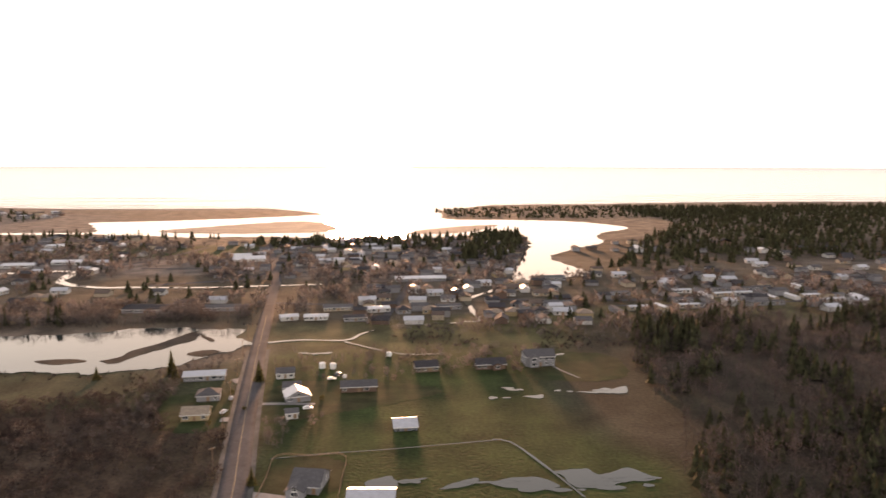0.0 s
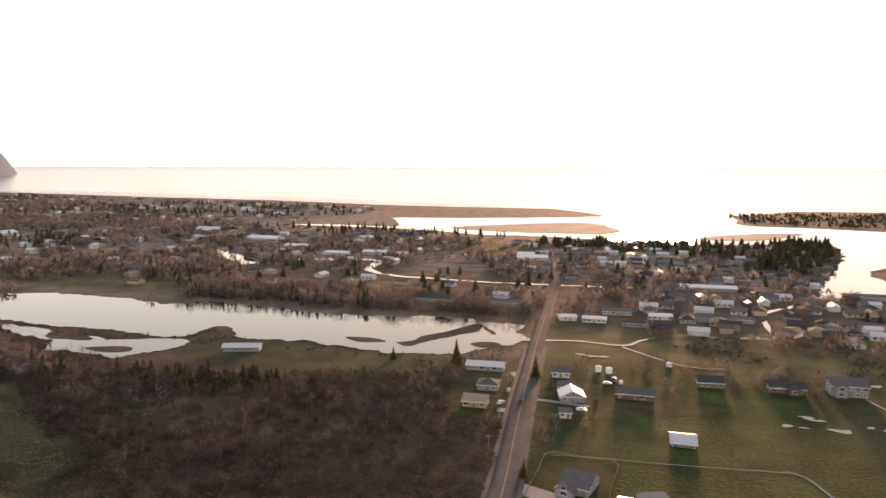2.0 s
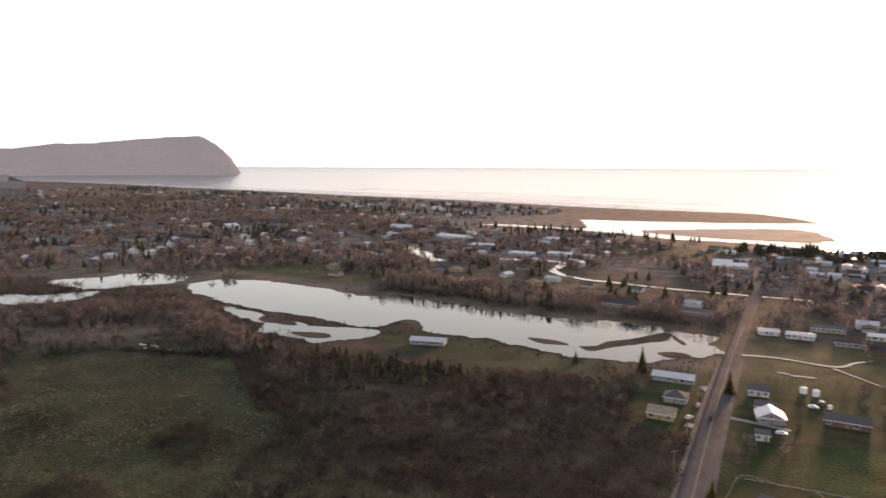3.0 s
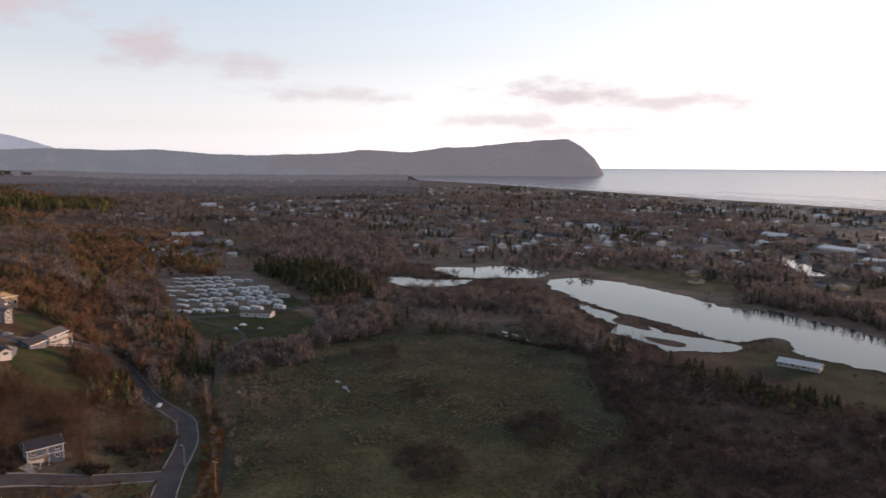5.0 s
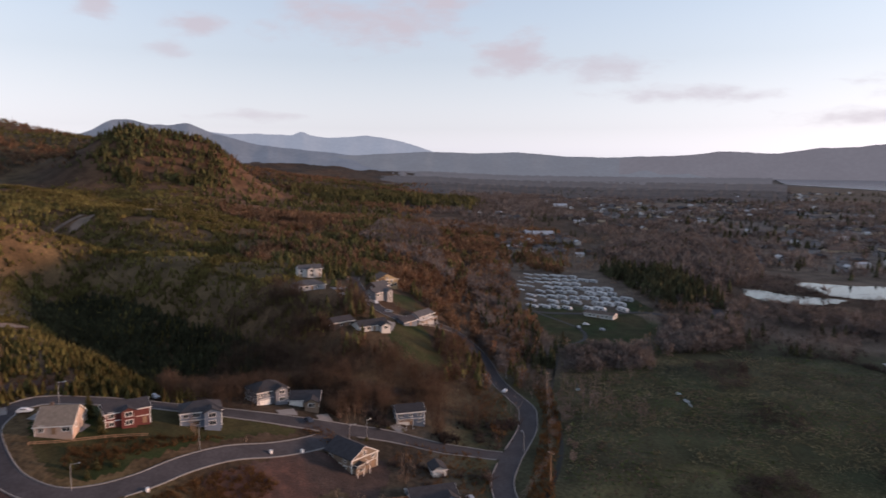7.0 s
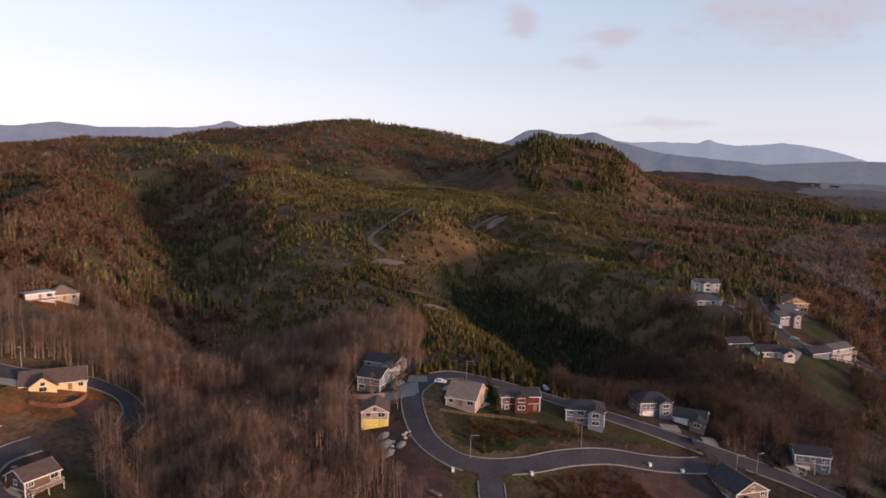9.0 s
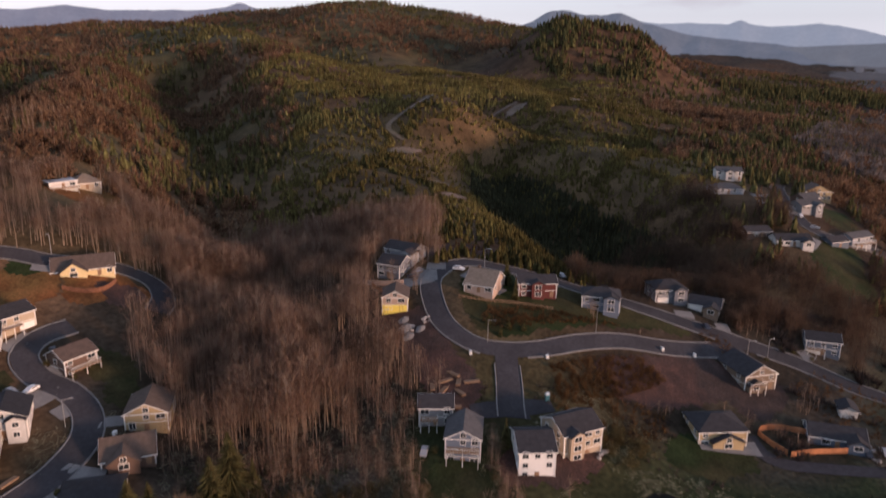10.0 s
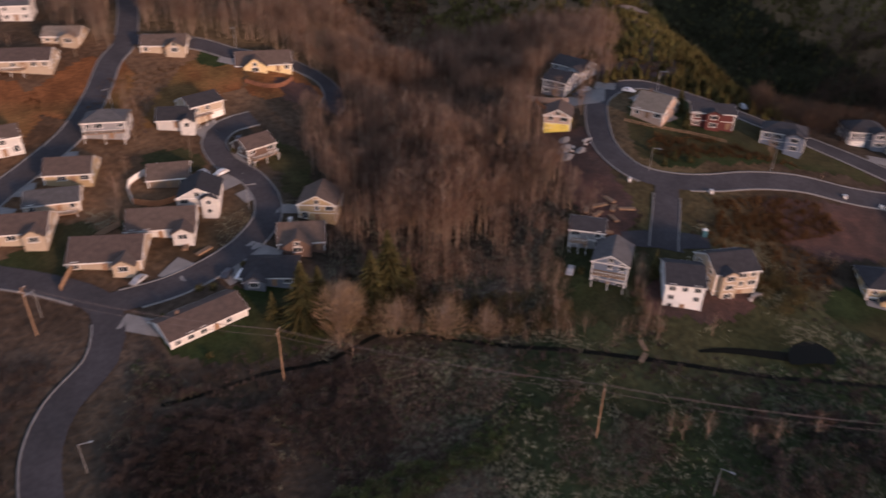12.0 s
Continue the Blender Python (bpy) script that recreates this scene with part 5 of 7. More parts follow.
for row in ((-106, 482, 20, 12, 9, "white", "metal"), (-77, 514, 12, 21, 12, "cream", "grey"), (-47, 510, 14, 17, 10, "white", "metal"), (-88, 483, 7, 16, 9, "white", "metal"), (-212, 772, 18, 34, 22, "white", "metal"), (-160, 513, 8, 31, 12, "grey", "grey"),
            (-216, 505, 0, 34, 20, "grey", "dark"), (-492, 891, 14, 28, 14, "white", "metal"), (-20, 645, 8, 46, 14, "grey", "metal"), (-60, 480, 10, 16, 10, "grey", "dark"), (-230, 800, 15, 24, 16, "cream", "metal"), (5, 520, 12, 18, 9, "grey", "grey"),
            (-440, 720, 8, 40, 16, "white", "metal"), (-520, 760, 8, 34, 18, "grey", "metal"), (-400, 745, 8, 30, 16, "white", "metal"), (-620, 820, 0, 50, 24, "white", "metal"), (100, 650, 10, 30, 14, "grey", "grey")):
    house(*row[:5], 1, row[5], row[6], pitch=0.2, group=T, label=f"low {'pale' if row[5] == 'white' else row[5]} commercial building with {'metal' if row[6] == 'metal' else row[6]} roof", taken=0.9, name="store")


# the nearer part of the town: a few kinds of cottage, repeated
def cottage(wall, roof, w, d, style, label):
    root = new("cottage")
    part("wall", wall_box(-w / 2, w / 2, 0, d, -0.5, 2.7, d / 4 if style == "gable" else 0, "x"), M_WALLS[wall], root)
    part("roof", gable_roof(-w / 2, w / 2, 0, d, 2.7, d / 4, "x") if style == "gable" else hip_roof(-w / 2, w / 2, 0, d, 2.7, d / 4), M_ROOFS[roof], root)
    part("door", DOOR, None, root)
    for px in (-w * 0.32, w * 0.3):
        add_window(root, "wide", pose(px, 0, 0.9))
    return tagged(root, label, "cottage", "cottages in town")


def mobile_home(wall, roof, label):
    root = new("mobile_home")
    part("wall", wall_box(-8, 8, 0, 4.4, 0.5, 3.2, 0.7, "x"), M_WALLS[wall], root)
    part("roof", gable_roof(-8, 8, 0, 4.4, 3.2, 0.7, "x", 0.25, 0.15), M_ROOFS[roof], root)
    part("skirt", boxes((-7.9, 7.9, 0.1, 4.3, -0.2, 0.5)), M_CONCRETE, root)
    part("door", DOOR, None, root).matrix_basis = pose(1.5, 0, 0.55)
    for px in (-5.5, -2, 5):
        add_window(root, "wide", pose(px, 0, 1.4))
    return tagged(root, label, "mobile home", "mobile homes in rows")


KINDS = [("white", "grey", 11, 8, "gable", "white cottage with grey gabled roof"), ("cream", "brown", 12, 9, "gable", "cream cottage with brown gabled roof"), ("grey", "dark", 10, 9, "hip", "grey cottage with dark hipped roof"),
         ("white", "metal", 13, 8, "gable", "white cottage with pale metal roof"), ("brown", "dark", 12, 9, "gable", "brown cottage with dark roof"), ("tan", "tan", 11, 10, "hip", "tan cottage with tan hipped roof")]
rt = random.Random(11)
made = {}
ZONES = [(-60, 105, 478, 640, 42), (-235, 95, 668, 985, 84), (330, 620, 580, 860, 44), (-800, -330, 480, 1010, 62), (130, 330, 620, 700, 16), (-330, -170, 470, 600, 12)]
for x0, x1, y0, y1, n in ZONES:
    for _ in range(n):
        for _try in range(12):
            x, y = rt.uniform(x0, x1), round(rt.uniform(y0, y1) / 24) * 24 + rt.uniform(-3, 3)
            if free(np.array([x, x - 6, x + 6]), np.array([y, y + 8, y + 8])).all():
                break
        else:
            continue
        k = rt.choice(KINDS)
        m = pose(x, y, gz(x, y) + 0.25, 0, 0, rt.choice((0, 8, 15, 90, 180)) + rt.uniform(-6, 6))
        take_disc(x, y + 4, 9)
        if k in made:
            copy_thing(made[k], m)
        else:
            made[k] = cottage(*k)
            made[k].matrix_basis = m
mh = {}
for row in range(4):
    for col in range(11):
        x, y = 128 + col * 18.5 + rt.uniform(-3, 3) + row * 6, 513 + row * 21 + col * 3.6 + rt.uniform(-2, 2)
        if rt.random() < 0.12 or not free(np.array([x]), np.array([y])).all():
            continue
        k = rt.choice((("white", "metal", "white mobile home with pale roof"), ("cream", "metal", "cream mobile home with pale roof"), ("grey", "grey", "grey mobile home with grey roof")))
        m = pose(x, y, 0.2, 0, 0, rt.choice((8, 12, 100)) + rt.uniform(-5, 5))
        take_disc(x, y, 8)
        if k in mh:
            copy_thing(mh[k], m)
        else:
            mh[k] = mobile_home(*k)
            mh[k].matrix_basis = m


def far_houses(name, rows, wall, roof, label):
    """Far rooftops, too small and many to tell apart: walls and pitched roofs joined."""
    for what, material in (("wall", M_WALLS[wall]), ("roof", M_ROOFS[roof])):
        v, f = [], []
        for x, y, a, w, d, h in rows:
            c, s = math.cos(a), math.sin(a)
            vv, ff = boxes((-w / 2, w / 2, -d / 2, d / 2, -1, h)) if what == "wall" else gable_roof(-w / 2, w / 2, -d / 2, d / 2, h, d * 0.2, "x", 0.5, 0.2)
            z = gz(x, y)
            k = len(v)
            v += [(x + p * c - q * s, y + p * s + q * c, z + r) for p, q, r in vv]
            f += [[k + i for i in t] for t in ff]
        tagged(new(name + "_" + what, mesh(name, v, f, material)), label, "houses", kind="stuff")


batches = {}
for x0, x1, y0, y1, n in ((-2700, -750, 520, 1560, 1050), (-1900, -720, 250, 700, 260), (-1080, -840, 10, 120, 90), (-2200, -1200, 150, 420, 120), (-700, 560, 860, 1010, 90), (-230, 100, 670, 980, 190), (-60, 110, 480, 640, 70), (-760, -330, 640, 1000, 120), (130, 480, 520, 720, 90), (480, 760, 620, 900, 60), (-1500, -1300, -60, 60, 20)):
    for _ in range(n):
        x, y = rt.uniform(x0, x1), rt.uniform(y0, y1)
        r = math.hypot(x, y)
        az = math.degrees(math.atan2(-x, y))
        if r > np.interp(az, SHORE_AZ, SHORE_R) - 130 or not free(np.array([x]), np.array([y])).all() or (r > 1000 and vnoise(np.array([x / 160]), np.array([y / 160]))[0] < 0.32):
            continue
        big = rt.random() < 0.07 and r > 1000
        k = rt.choice((("white", "metal"), ("grey", "grey"), ("cream", "brown"), ("grey", "grey"), ("grey", "dark"), ("brown", "dark")))
        batches.setdefault(k, []).append((x, y, rt.choice((0.1, 0.1, 1.67)) + rt.uniform(-0.1, 0.1), rt.uniform(20, 45) if big else rt.uniform(8, 13), rt.uniform(12, 24) if big else rt.uniform(7, 9), rt.uniform(3, 5)))
for k, rows in batches.items():
    far_houses("far_town", rows, *k, "distant rooftops of the seaside town")


# ---- recreational vehicle park ----
M_CAMPER = mat("camper_shell", (0.46, 0.47, 0.48), 0.5, 1, 0.08, 0.05, rand=1.2)


def trailer(kind, label):
    """A parked travel trailer or motorhome."""
    root = new("camper")
    L, Wd, Hh = (8.5, 2.5, 3.1) if kind else (10.5, 2.6, 3.4)
    prof = [(-L / 2, 0.5), (L / 2, 0.5), (L / 2 + 0.35, 1.4), (L / 2 - 0.3, Hh), (-L / 2 + 0.25, Hh), (-L / 2 - 0.1, 1.6)]
    v = [(x, s * Wd / 2, z) for s in (-1, 1) for x, z in prof]
    n = len(prof)
    f = [[i, (i + 1) % n, (i + 1) % n + n, i + n] for i in range(n)] + [list(range(n))[::-1], list(range(n, 2 * n))]
    part("body", (v, f), M_CAMPER, root)
    part("stripe", boxes((-L / 2, L / 2, -Wd / 2 - 0.02, -Wd / 2, 1.0, 1.3)), M_WALLS["blue" if kind else "brown"], root)
    part("window", boxes((-L * 0.3, -L * 0.1, -Wd / 2 - 0.03, -Wd / 2, 1.7, 2.4)), M_GLASS, root)
    part("window", boxes((L * 0.1, L * 0.32, -Wd / 2 - 0.03, -Wd / 2, 1.7, 2.4)), M_GLASS, root)
    part("roof_unit", boxes((-0.5, 0.5, -0.4, 0.4, Hh, Hh + 0.3)), M_TRIM, root)
    for x in (-L * 0.12, L * 0.12):
        part("wheel", boxes((x - 0.35, x + 0.35, -Wd / 2 + 0.02, Wd / 2 - 0.02, 0.0, 0.68)), M_TYRE, root)
    return tagged(root, label, "camper", "campers in the park")


sheet("gravel_lot", [(-702, 20), (-690, 75), (-672, 102), (-610, 112), (-530, 122), (-522, 70), (-524, 26), (-600, 20)], 0.2, M_LAWN, "grass lot of the camper park", "lot", ragged=2)
campers = [trailer(1, "white travel trailer with blue stripe"), trailer(0, "white motorhome with brown stripe")]
placed = [False, False]
for row in range(8):
    for col in range(11):
        x = -686 + row * 21.5 + rt.uniform(-1.5, 1.5) + col * 0.8
        y = 29 + col * 8.4 + rt.uniform(-0.9, 0.9) - row * 0.6
        if rt.random() < 0.15 or not inside(np.array([x]), np.array([y]), [(-698, 24), (-688, 72), (-670, 99), (-560, 112), (-528, 116), (-527, 30)])[0]:
            continue
        k = rt.randrange(2)
        m = pose(x, y, 0.22, 0, 0, 40 + rt.uniform(-8, 8))
        if placed[k]:
            copy_thing(campers[k], m)
        else:
            campers[k].matrix_basis = m
            placed[k] = True
house(-505, 78, 60, 22, 9, 1, "white", "brown", label="long white lodge beside the camper park", pitch=0.3, group="lodge")


# ---- cars ----
def car(colour, label):
    root = new("car")
    prof = [(-2.2, 0.35), (2.2, 0.35), (2.25, 0.75), (1.2, 0.95), (0.6, 1.45), (-1.2, 1.5), (-1.9, 1.0), (-2.25, 0.9)]
    v = [(x, s * (0.88 if z < 1.2 else 0.7), z) for s in (-1, 1) for x, z in prof]
    n = len(prof)
    f = [[i, (i + 1) % n, (i + 1) % n + n, i + n] for i in range(n)] + [list(range(n))[::-1], list(range(n, 2 * n))]
    part("body", (v, f), mat("car_paint", colour, 0.3, 1, 0.03, 0), root)
    part("window", boxes((-1.3, 0.5, -0.84, 0.84, 1.02, 1.36)), M_GLASS, root)
    for x in (-1.4, 1.4):
        for s in (-1, 1):
            wv, wf = tube([(0, 0, 0), (0, 0, 0.22)], [0.33, 0.33], 10)
            wh = part("wheel", ([(x + a, s * 0.78 + (c - 0.11), 0.33 + b) for a, b, c in wv], wf), M_TYRE, root)
            part("rim", boxes((x - 0.16, x + 0.16, s * 0.9 - 0.02, s * 0.9 + 0.02, 0.17, 0.49)), M_METAL, wh)
    return tagged(root, label, "car", "parked cars")


cars = [car((0.7, 0.7, 0.7), "white car parked by a house"), car((0.03, 0.035, 0.05), "dark car parked by a house"), car((0.35, 0.36, 0.38), "silver car parked by a house")]
spots = [(-72, -188, 20), (-66, -181, 60), (-68, -190, 100), (-84, -200, 75), (-55, -150, 40), (-58, -148, 35), (-216, -9, 30), (-220, -5, 25), (-197, -157, 10), (-192, -156, 95), (-238, -119, 60), (-207, -146, 110), (-246, -65, 40),
         (-398, -70, 60), (-390, -64, 30), (-380, -55, 100), (-395, -84, 40), (-360, -58, 20), (-60, 305, 20), (-96, 300, 80), (-98, 318, 100), (-56, 348, 10), (-54, 355, 60), (-470, 60, 10), (-466, 75, 40), (-480, 66, 70),
         (-36, -158, 30), (-40, -142, 80), (-20, -236, 50), (-128, -100, 30), (-330, 8, 165), (-135, 14, 60), (-260, -72, 30)]
for i, (x, y, a) in enumerate(spots):
    m = pose(x, y, gz(x, y) + 0.3, 0, 0, a)
    take_disc(x, y, 3)
    if i < 3:
        cars[i].matrix_basis = m
    else:
        copy_thing(cars[rt.randrange(3)], m)


# ---- drives ----
for a, b, w in (((-203, -158), (-207, -152), 6), ((-193, -158), (-199, -150), 9), ((-205, -125), (-206, -143), 5), ((-250.5, -75.5), (-247, -73), 7), ((-254, -62.5), (-250.5, -60), 5), ((-263, -33), (-259, -35.5), 5), ((-236, -52), (-243, -51), 6),
                ((-90, -163), (-78, -168), 4), ((-68, -184), (-78, -186), 6), ((-72, -176), (-80, -178), 5), ((-78, -212), (-80, -206), 9), ((-88, -196), (-79, -192), 5), ((-70, -150), (-64, -158), 5), ((-57, -147), (-56, -155), 6), ((-44, -160), (-48, -154), 8),
                ((-36, -140), (-28, -148), 5), ((-100, -240), (-104, -245), 6), ((-60, -222), (-48, -228), 5), ((-40, -212), (-32, -216), 7), ((-26, -204), (-20, -208), 6), ((-18, -196), (-12, -202), 6), ((-188, -48), (-198, -34), 6), ((-196, -150), (-186, -158), 7),
                ((-412, -94), (-420, -84), 7), ((-398, -66), (-390, -72), 6), ((-352, -52), (-366, -52), 5), ((-95, 292), (-86, 292), 5), ((-58, 312), (-88, 312), 3), ((-45, 216), (-66, 222), 8), ((-105, 345), (-96, 350), 8)):
    ribbon("driveway", [a, ((a[0] + b[0]) / 2, (a[1] + b[1]) / 2 + 0.3), b], w, 0.2, M_CONCRETE, "pale concrete driveway", "driveway", step=2, across=2)


# ---- fences ----
def fence(line, h, material, label, gap=2.4, rails=True):
    """Posts and boards along a line over the ground."""
    p = spline(line, gap)
    root = new("fence")
    for i, (a, b) in enumerate(zip(p[:-1], p[1:])):
        za, zb = gz(*a), gz(*b)
        t = (b - a) / max(np.hypot(*(b - a)), 1e-6)
        o = np.array([-t[1], t[0]]) * 0.04
        part("post", boxes((a[0] - 0.07, a[0] + 0.07, a[1] - 0.07, a[1] + 0.07, za - 0.3, za + h + 0.1)), material, root)
        lo = 0.1 if not rails else h * 0.55
        for z0, z1 in (((lo, h),) if not rails else ((0.35 * h, 0.5 * h), (0.8 * h, 0.95 * h))):
            v = [(*(a - o), za + z0), (*(b - o), zb + z0), (*(b + o), zb + z0), (*(a + o), za + z0), (*(a - o), za + z1), (*(b - o), zb + z1), (*(b + o), zb + z1), (*(a + o), za + z1)]
            part("board" if rails else "panel", (v, [[3, 2, 1, 0], [4, 5, 6, 7], [0, 1, 5, 4], [1, 2, 6, 5], [2, 3, 7, 6], [3, 0, 4, 7]]), material, root)
    return tagged(root, label, "fence")


fence([(-61, 216), (-61.5, 236), (-62, 254), (-50, 254.5), (-37, 255), (-35, 236), (-34, 216)], 0.9, M_WOOD, "weathered rail fence round a yard", 3.0)
fence([(-201, -27), (-205, -36), (-212, -32), (-217, -22)], 1.8, M_FENCE, "orange cedar board fence round a garden", rails=False)
fence([(-201, -26), (-207, -21), (-214, -13)], 1.8, M_FENCE, "orange cedar board fence round a garden", rails=False)
fence([(-46, -187), (-52, -183), (-62, -184)], 1.8, M_FENCE, "orange cedar board fence behind a house", rails=False)
fence([(-46, -187), (-48, -195), (-58, -199)], 1.8, M_TRIM, "pale board fence behind a house", rails=False)
fence([(-20, -164), (-30, -176), (-40, -180)], 1.8, M_WOOD, "brown board fence behind a bungalow", rails=False)
fence([(-184, -158), (-180, -160), (-184, -170)], 1.2, M_FENCE, "cedar fence on a retaining bank", rails=False)
fence([(-190.5, -134), (-194, -128), (-199, -121.5), (-204, -115), (-209, -107)], 1.2, M_WOOD, "weathered rail fence below the hill houses", 2.2)
ribbon("garden_path", [(70, 352), (60, 372), (57, 392)], 1.2, 0.2, M_CONCRETE, "pale path across the meadow lawn", "path", step=4, across=1)


# ---- poles, wires and street lamps ----
def pole(x, y, h, lean=0.0):
    root = new("utility_pole")
    root.matrix_basis = pose(x, y, gz(x, y) - 0.3, 0, lean, 45)
    part("shaft", tube([(0, 0, 0), (0, 0, h)], [0.2, 0.13], 8), M_WOOD, root)
    part("crossarm", boxes((-1.2, 1.2, -0.08, 0.08, h - 0.75, h - 0.55)), M_WOOD, root)
    for px in (-1.1, 0.0, 1.1):
        part("insulator", tube([(px, 0, h - 0.55), (px, 0, h - 0.3)], [0.06, 0.05], 6), M_TRIM, root)
    take_disc(x, y, 2)
    return tagged(root, "tall brown wooden utility pole with crossarm", "utility pole", "utility poles")


LINE = [(-11.6, -153.5, 13), (-50.5, -114, 14.5), (-94.6, -61.8, 15), (-140.5, -13.5, 12.5), (-236, 22, 12), (-330, 28, 12)]
for x, y, h in LINE:
    pole(x, y, h)
M_WIRE = mat("wire", (0.12, 0.09, 0.08), 0.6, 1, 0.1, 0)
for (xa, ya, ha), (xb, yb, hb) in zip(LINE[:-1], LINE[1:]):
    for off, dz in ((-0.9, -0.4), (0.9, -0.4), (0, -2.2)):
        pts = []
        za, zb = gz(xa, ya) + ha + dz, gz(xb, yb) + hb + dz
        for k in range(15):
            t = k / 14
            pts.append((xa + (xb - xa) * t + off * 0.7, ya + (yb - ya) * t - off * 0.7, za + (zb - za) * t - 6.0 * t * (1 - t)))
        v = [(px, py, pz + s) for px, py, pz in pts for s in (-0.03, 0.03)] + [(px + 0.04, py + 0.04, pz) for px, py, pz in pts]
        n = len(pts)
        f = []
        for i in range(n - 1):
            a, b, c = 2 * i, 2 * i + 1, 2 * n + i
            a2, b2, c2 = a + 2, b + 2, c + 1
            f += [[a, a2, b2, b], [b, b2, c2, c], [c, c2, a2, a]]
        tagged(new("power_wire", mesh("power_wire", v, f, M_WIRE)), "sagging thin power wire between poles", "wire", "power wires")
for y in range(240, 600, 38):
    x = float(np.interp(y, [221, 264, 324, 405, 497, 596], [-69.2, -78.6, -91.4, -108, -125.6, -144.5])) - 8
    pole(x, y, 10)


def street_lamp(x, y, ang, h=7.5):
    root = new("street_lamp")
    root.matrix_basis = pose(x, y, gz(x, y), 0, 0, ang)
    part("pole", tube([(0, 0, -0.2), (0, 0, h)], [0.11, 0.07], 8), M_METAL, root)
    part("arm", boxes((0, 2.2, -0.05, 0.05, h - 0.12, h)), M_METAL, root)
    part("lamp_head", boxes((1.7, 2.5, -0.16, 0.16, h - 0.1, h + 0.08)), M_METAL, root)
    take_disc(x, y, 1.5)
    return tagged(root, "grey metal street lamp with a short arm", "street lamp", "street lamps")


for x, y, a in ((-9, -113.5, 160), (-14, -158, 30), (-101, -38, 110), (-72, -171, 160), (-177, -113, 120), (-210, -91, 110), (-217, -141, 120), (-240, -49, 120), (-247, -44, 150), (-57, -230, 30), (-108, -248, 50), (-263, 14, 200), (-350, 9, 240)):
    street_lamp(x, y, a)

# open ground kept free of trees
for x, y, r in ((-121, -71, 6), (-115, -67, 6), (-109, -63, 5), (-192, -131, 7), (-187, -126, 7), (-182, -121, 6), (-137, -291, 13), (-131, -279, 11), (-150, -286, 10), (-144, -274, 8), (-188, -136, 6), (-193, -140, 5), (-198, -139, 5)):
    take_disc(x, y, r)


# ---- plants ----
class Heap:
    """Gathers triangles in arrays and makes one mesh of them."""

    def __init__(self):
        self.v, self.n = [], 0

    def add(self, tri):
        self.v.append(tri.reshape(-1, 3))

    def make(self, name, material, label, category, kind="stuff", parent=None):
        v = np.concatenate(self.v)
        ob = new(name, bulk(name, v, np.arange(len(v)).reshape(-1, 3), material))
        if parent:
            ob.parent = parent
            return ob
        return tagged(ob, label, category, kind=kind)


rg = np.random.RandomState(3)


def slivers(base, way, width):
    """Thin triangles from base points along ways."""
    side = np.cross(way, rg.normal(size=way.shape))
    side /= np.maximum(np.linalg.norm(side, axis=1), 1e-6)[:, None]
    return np.stack([base - side * width[:, None] / 2, base + side * width[:, None] / 2, base + way], 1)


def bare_trees(x, y, h, k, trunks, twigs, spread=0.2, thick=0.2, droop=0.0, z=None, low=False):
    """Leafless trees: tapering trunks, limbs and a haze of upright twigs."""
    n = len(x)
    z = height(x, y) if z is None else z
    foot = np.stack([x, y, z - 0.3], 1)
    lean = rg.normal(0, 0.03, (n, 2)) * h[:, None]
    top = foot + np.column_stack([lean, h])
    tw = 0.008 * h + 0.04
    for a in (0, 2.1, 4.2):
        p = foot + np.column_stack([np.cos(a) * tw, np.sin(a) * tw, np.zeros(n)])
        q = foot + np.column_stack([np.cos(a + 2.1) * tw, np.sin(a + 2.1) * tw, np.zeros(n)])
        trunks.add(np.stack([p, q, top], 1))
    # limbs that leave the trunk
    kl = max(2, k // 4)
    i = np.repeat(np.arange(n), kl)
    u = rg.uniform(0.25, 0.92, n * kl)
    hh = h[i]
    a = rg.uniform(0, 2 * np.pi, n * kl)
    out = hh * spread * (1.2 - u) * rg.uniform(0.5, 1.2, n * kl)
    way = np.column_stack([np.cos(a) * out, np.sin(a) * out, hh * (0.08 + 0.2 * (1 - u)) * rg.uniform(0.6, 1.2, n * kl)])
    trunks.add(slivers(foot[i] + (top - foot)[i] * u[:, None], way, thick * 0.9 * np.maximum(hh / 14, 0.5)))
    # a rounded haze of fine twigs
    i = np.repeat(np.arange(n), k)
    hh = h[i]
    p = rg.normal(size=(n * k, 3))
    p *= (rg.rand(n * k) ** 0.4 / np.linalg.norm(p, axis=1))[:, None]
    off = p * np.column_stack([hh * spread, hh * spread, hh * (0.46 if low else 0.29)])
    mid = foot[i] + (top - foot)[i] * (0.5 if low else 0.68) + off
    way = off * (0.35 if low else 0.2) + rg.normal(0, 0.03, (n * k, 3)) * hh[:, None]
    way[:, 2] = np.abs(way[:, 2]) * 0.6 + hh * (0.06 if low else 0.062) - droop
    twigs.add(slivers(mid, way, thick * (0.6 + 0.8 * rg.rand(n * k)) * np.maximum(hh / 14, 0.5)))


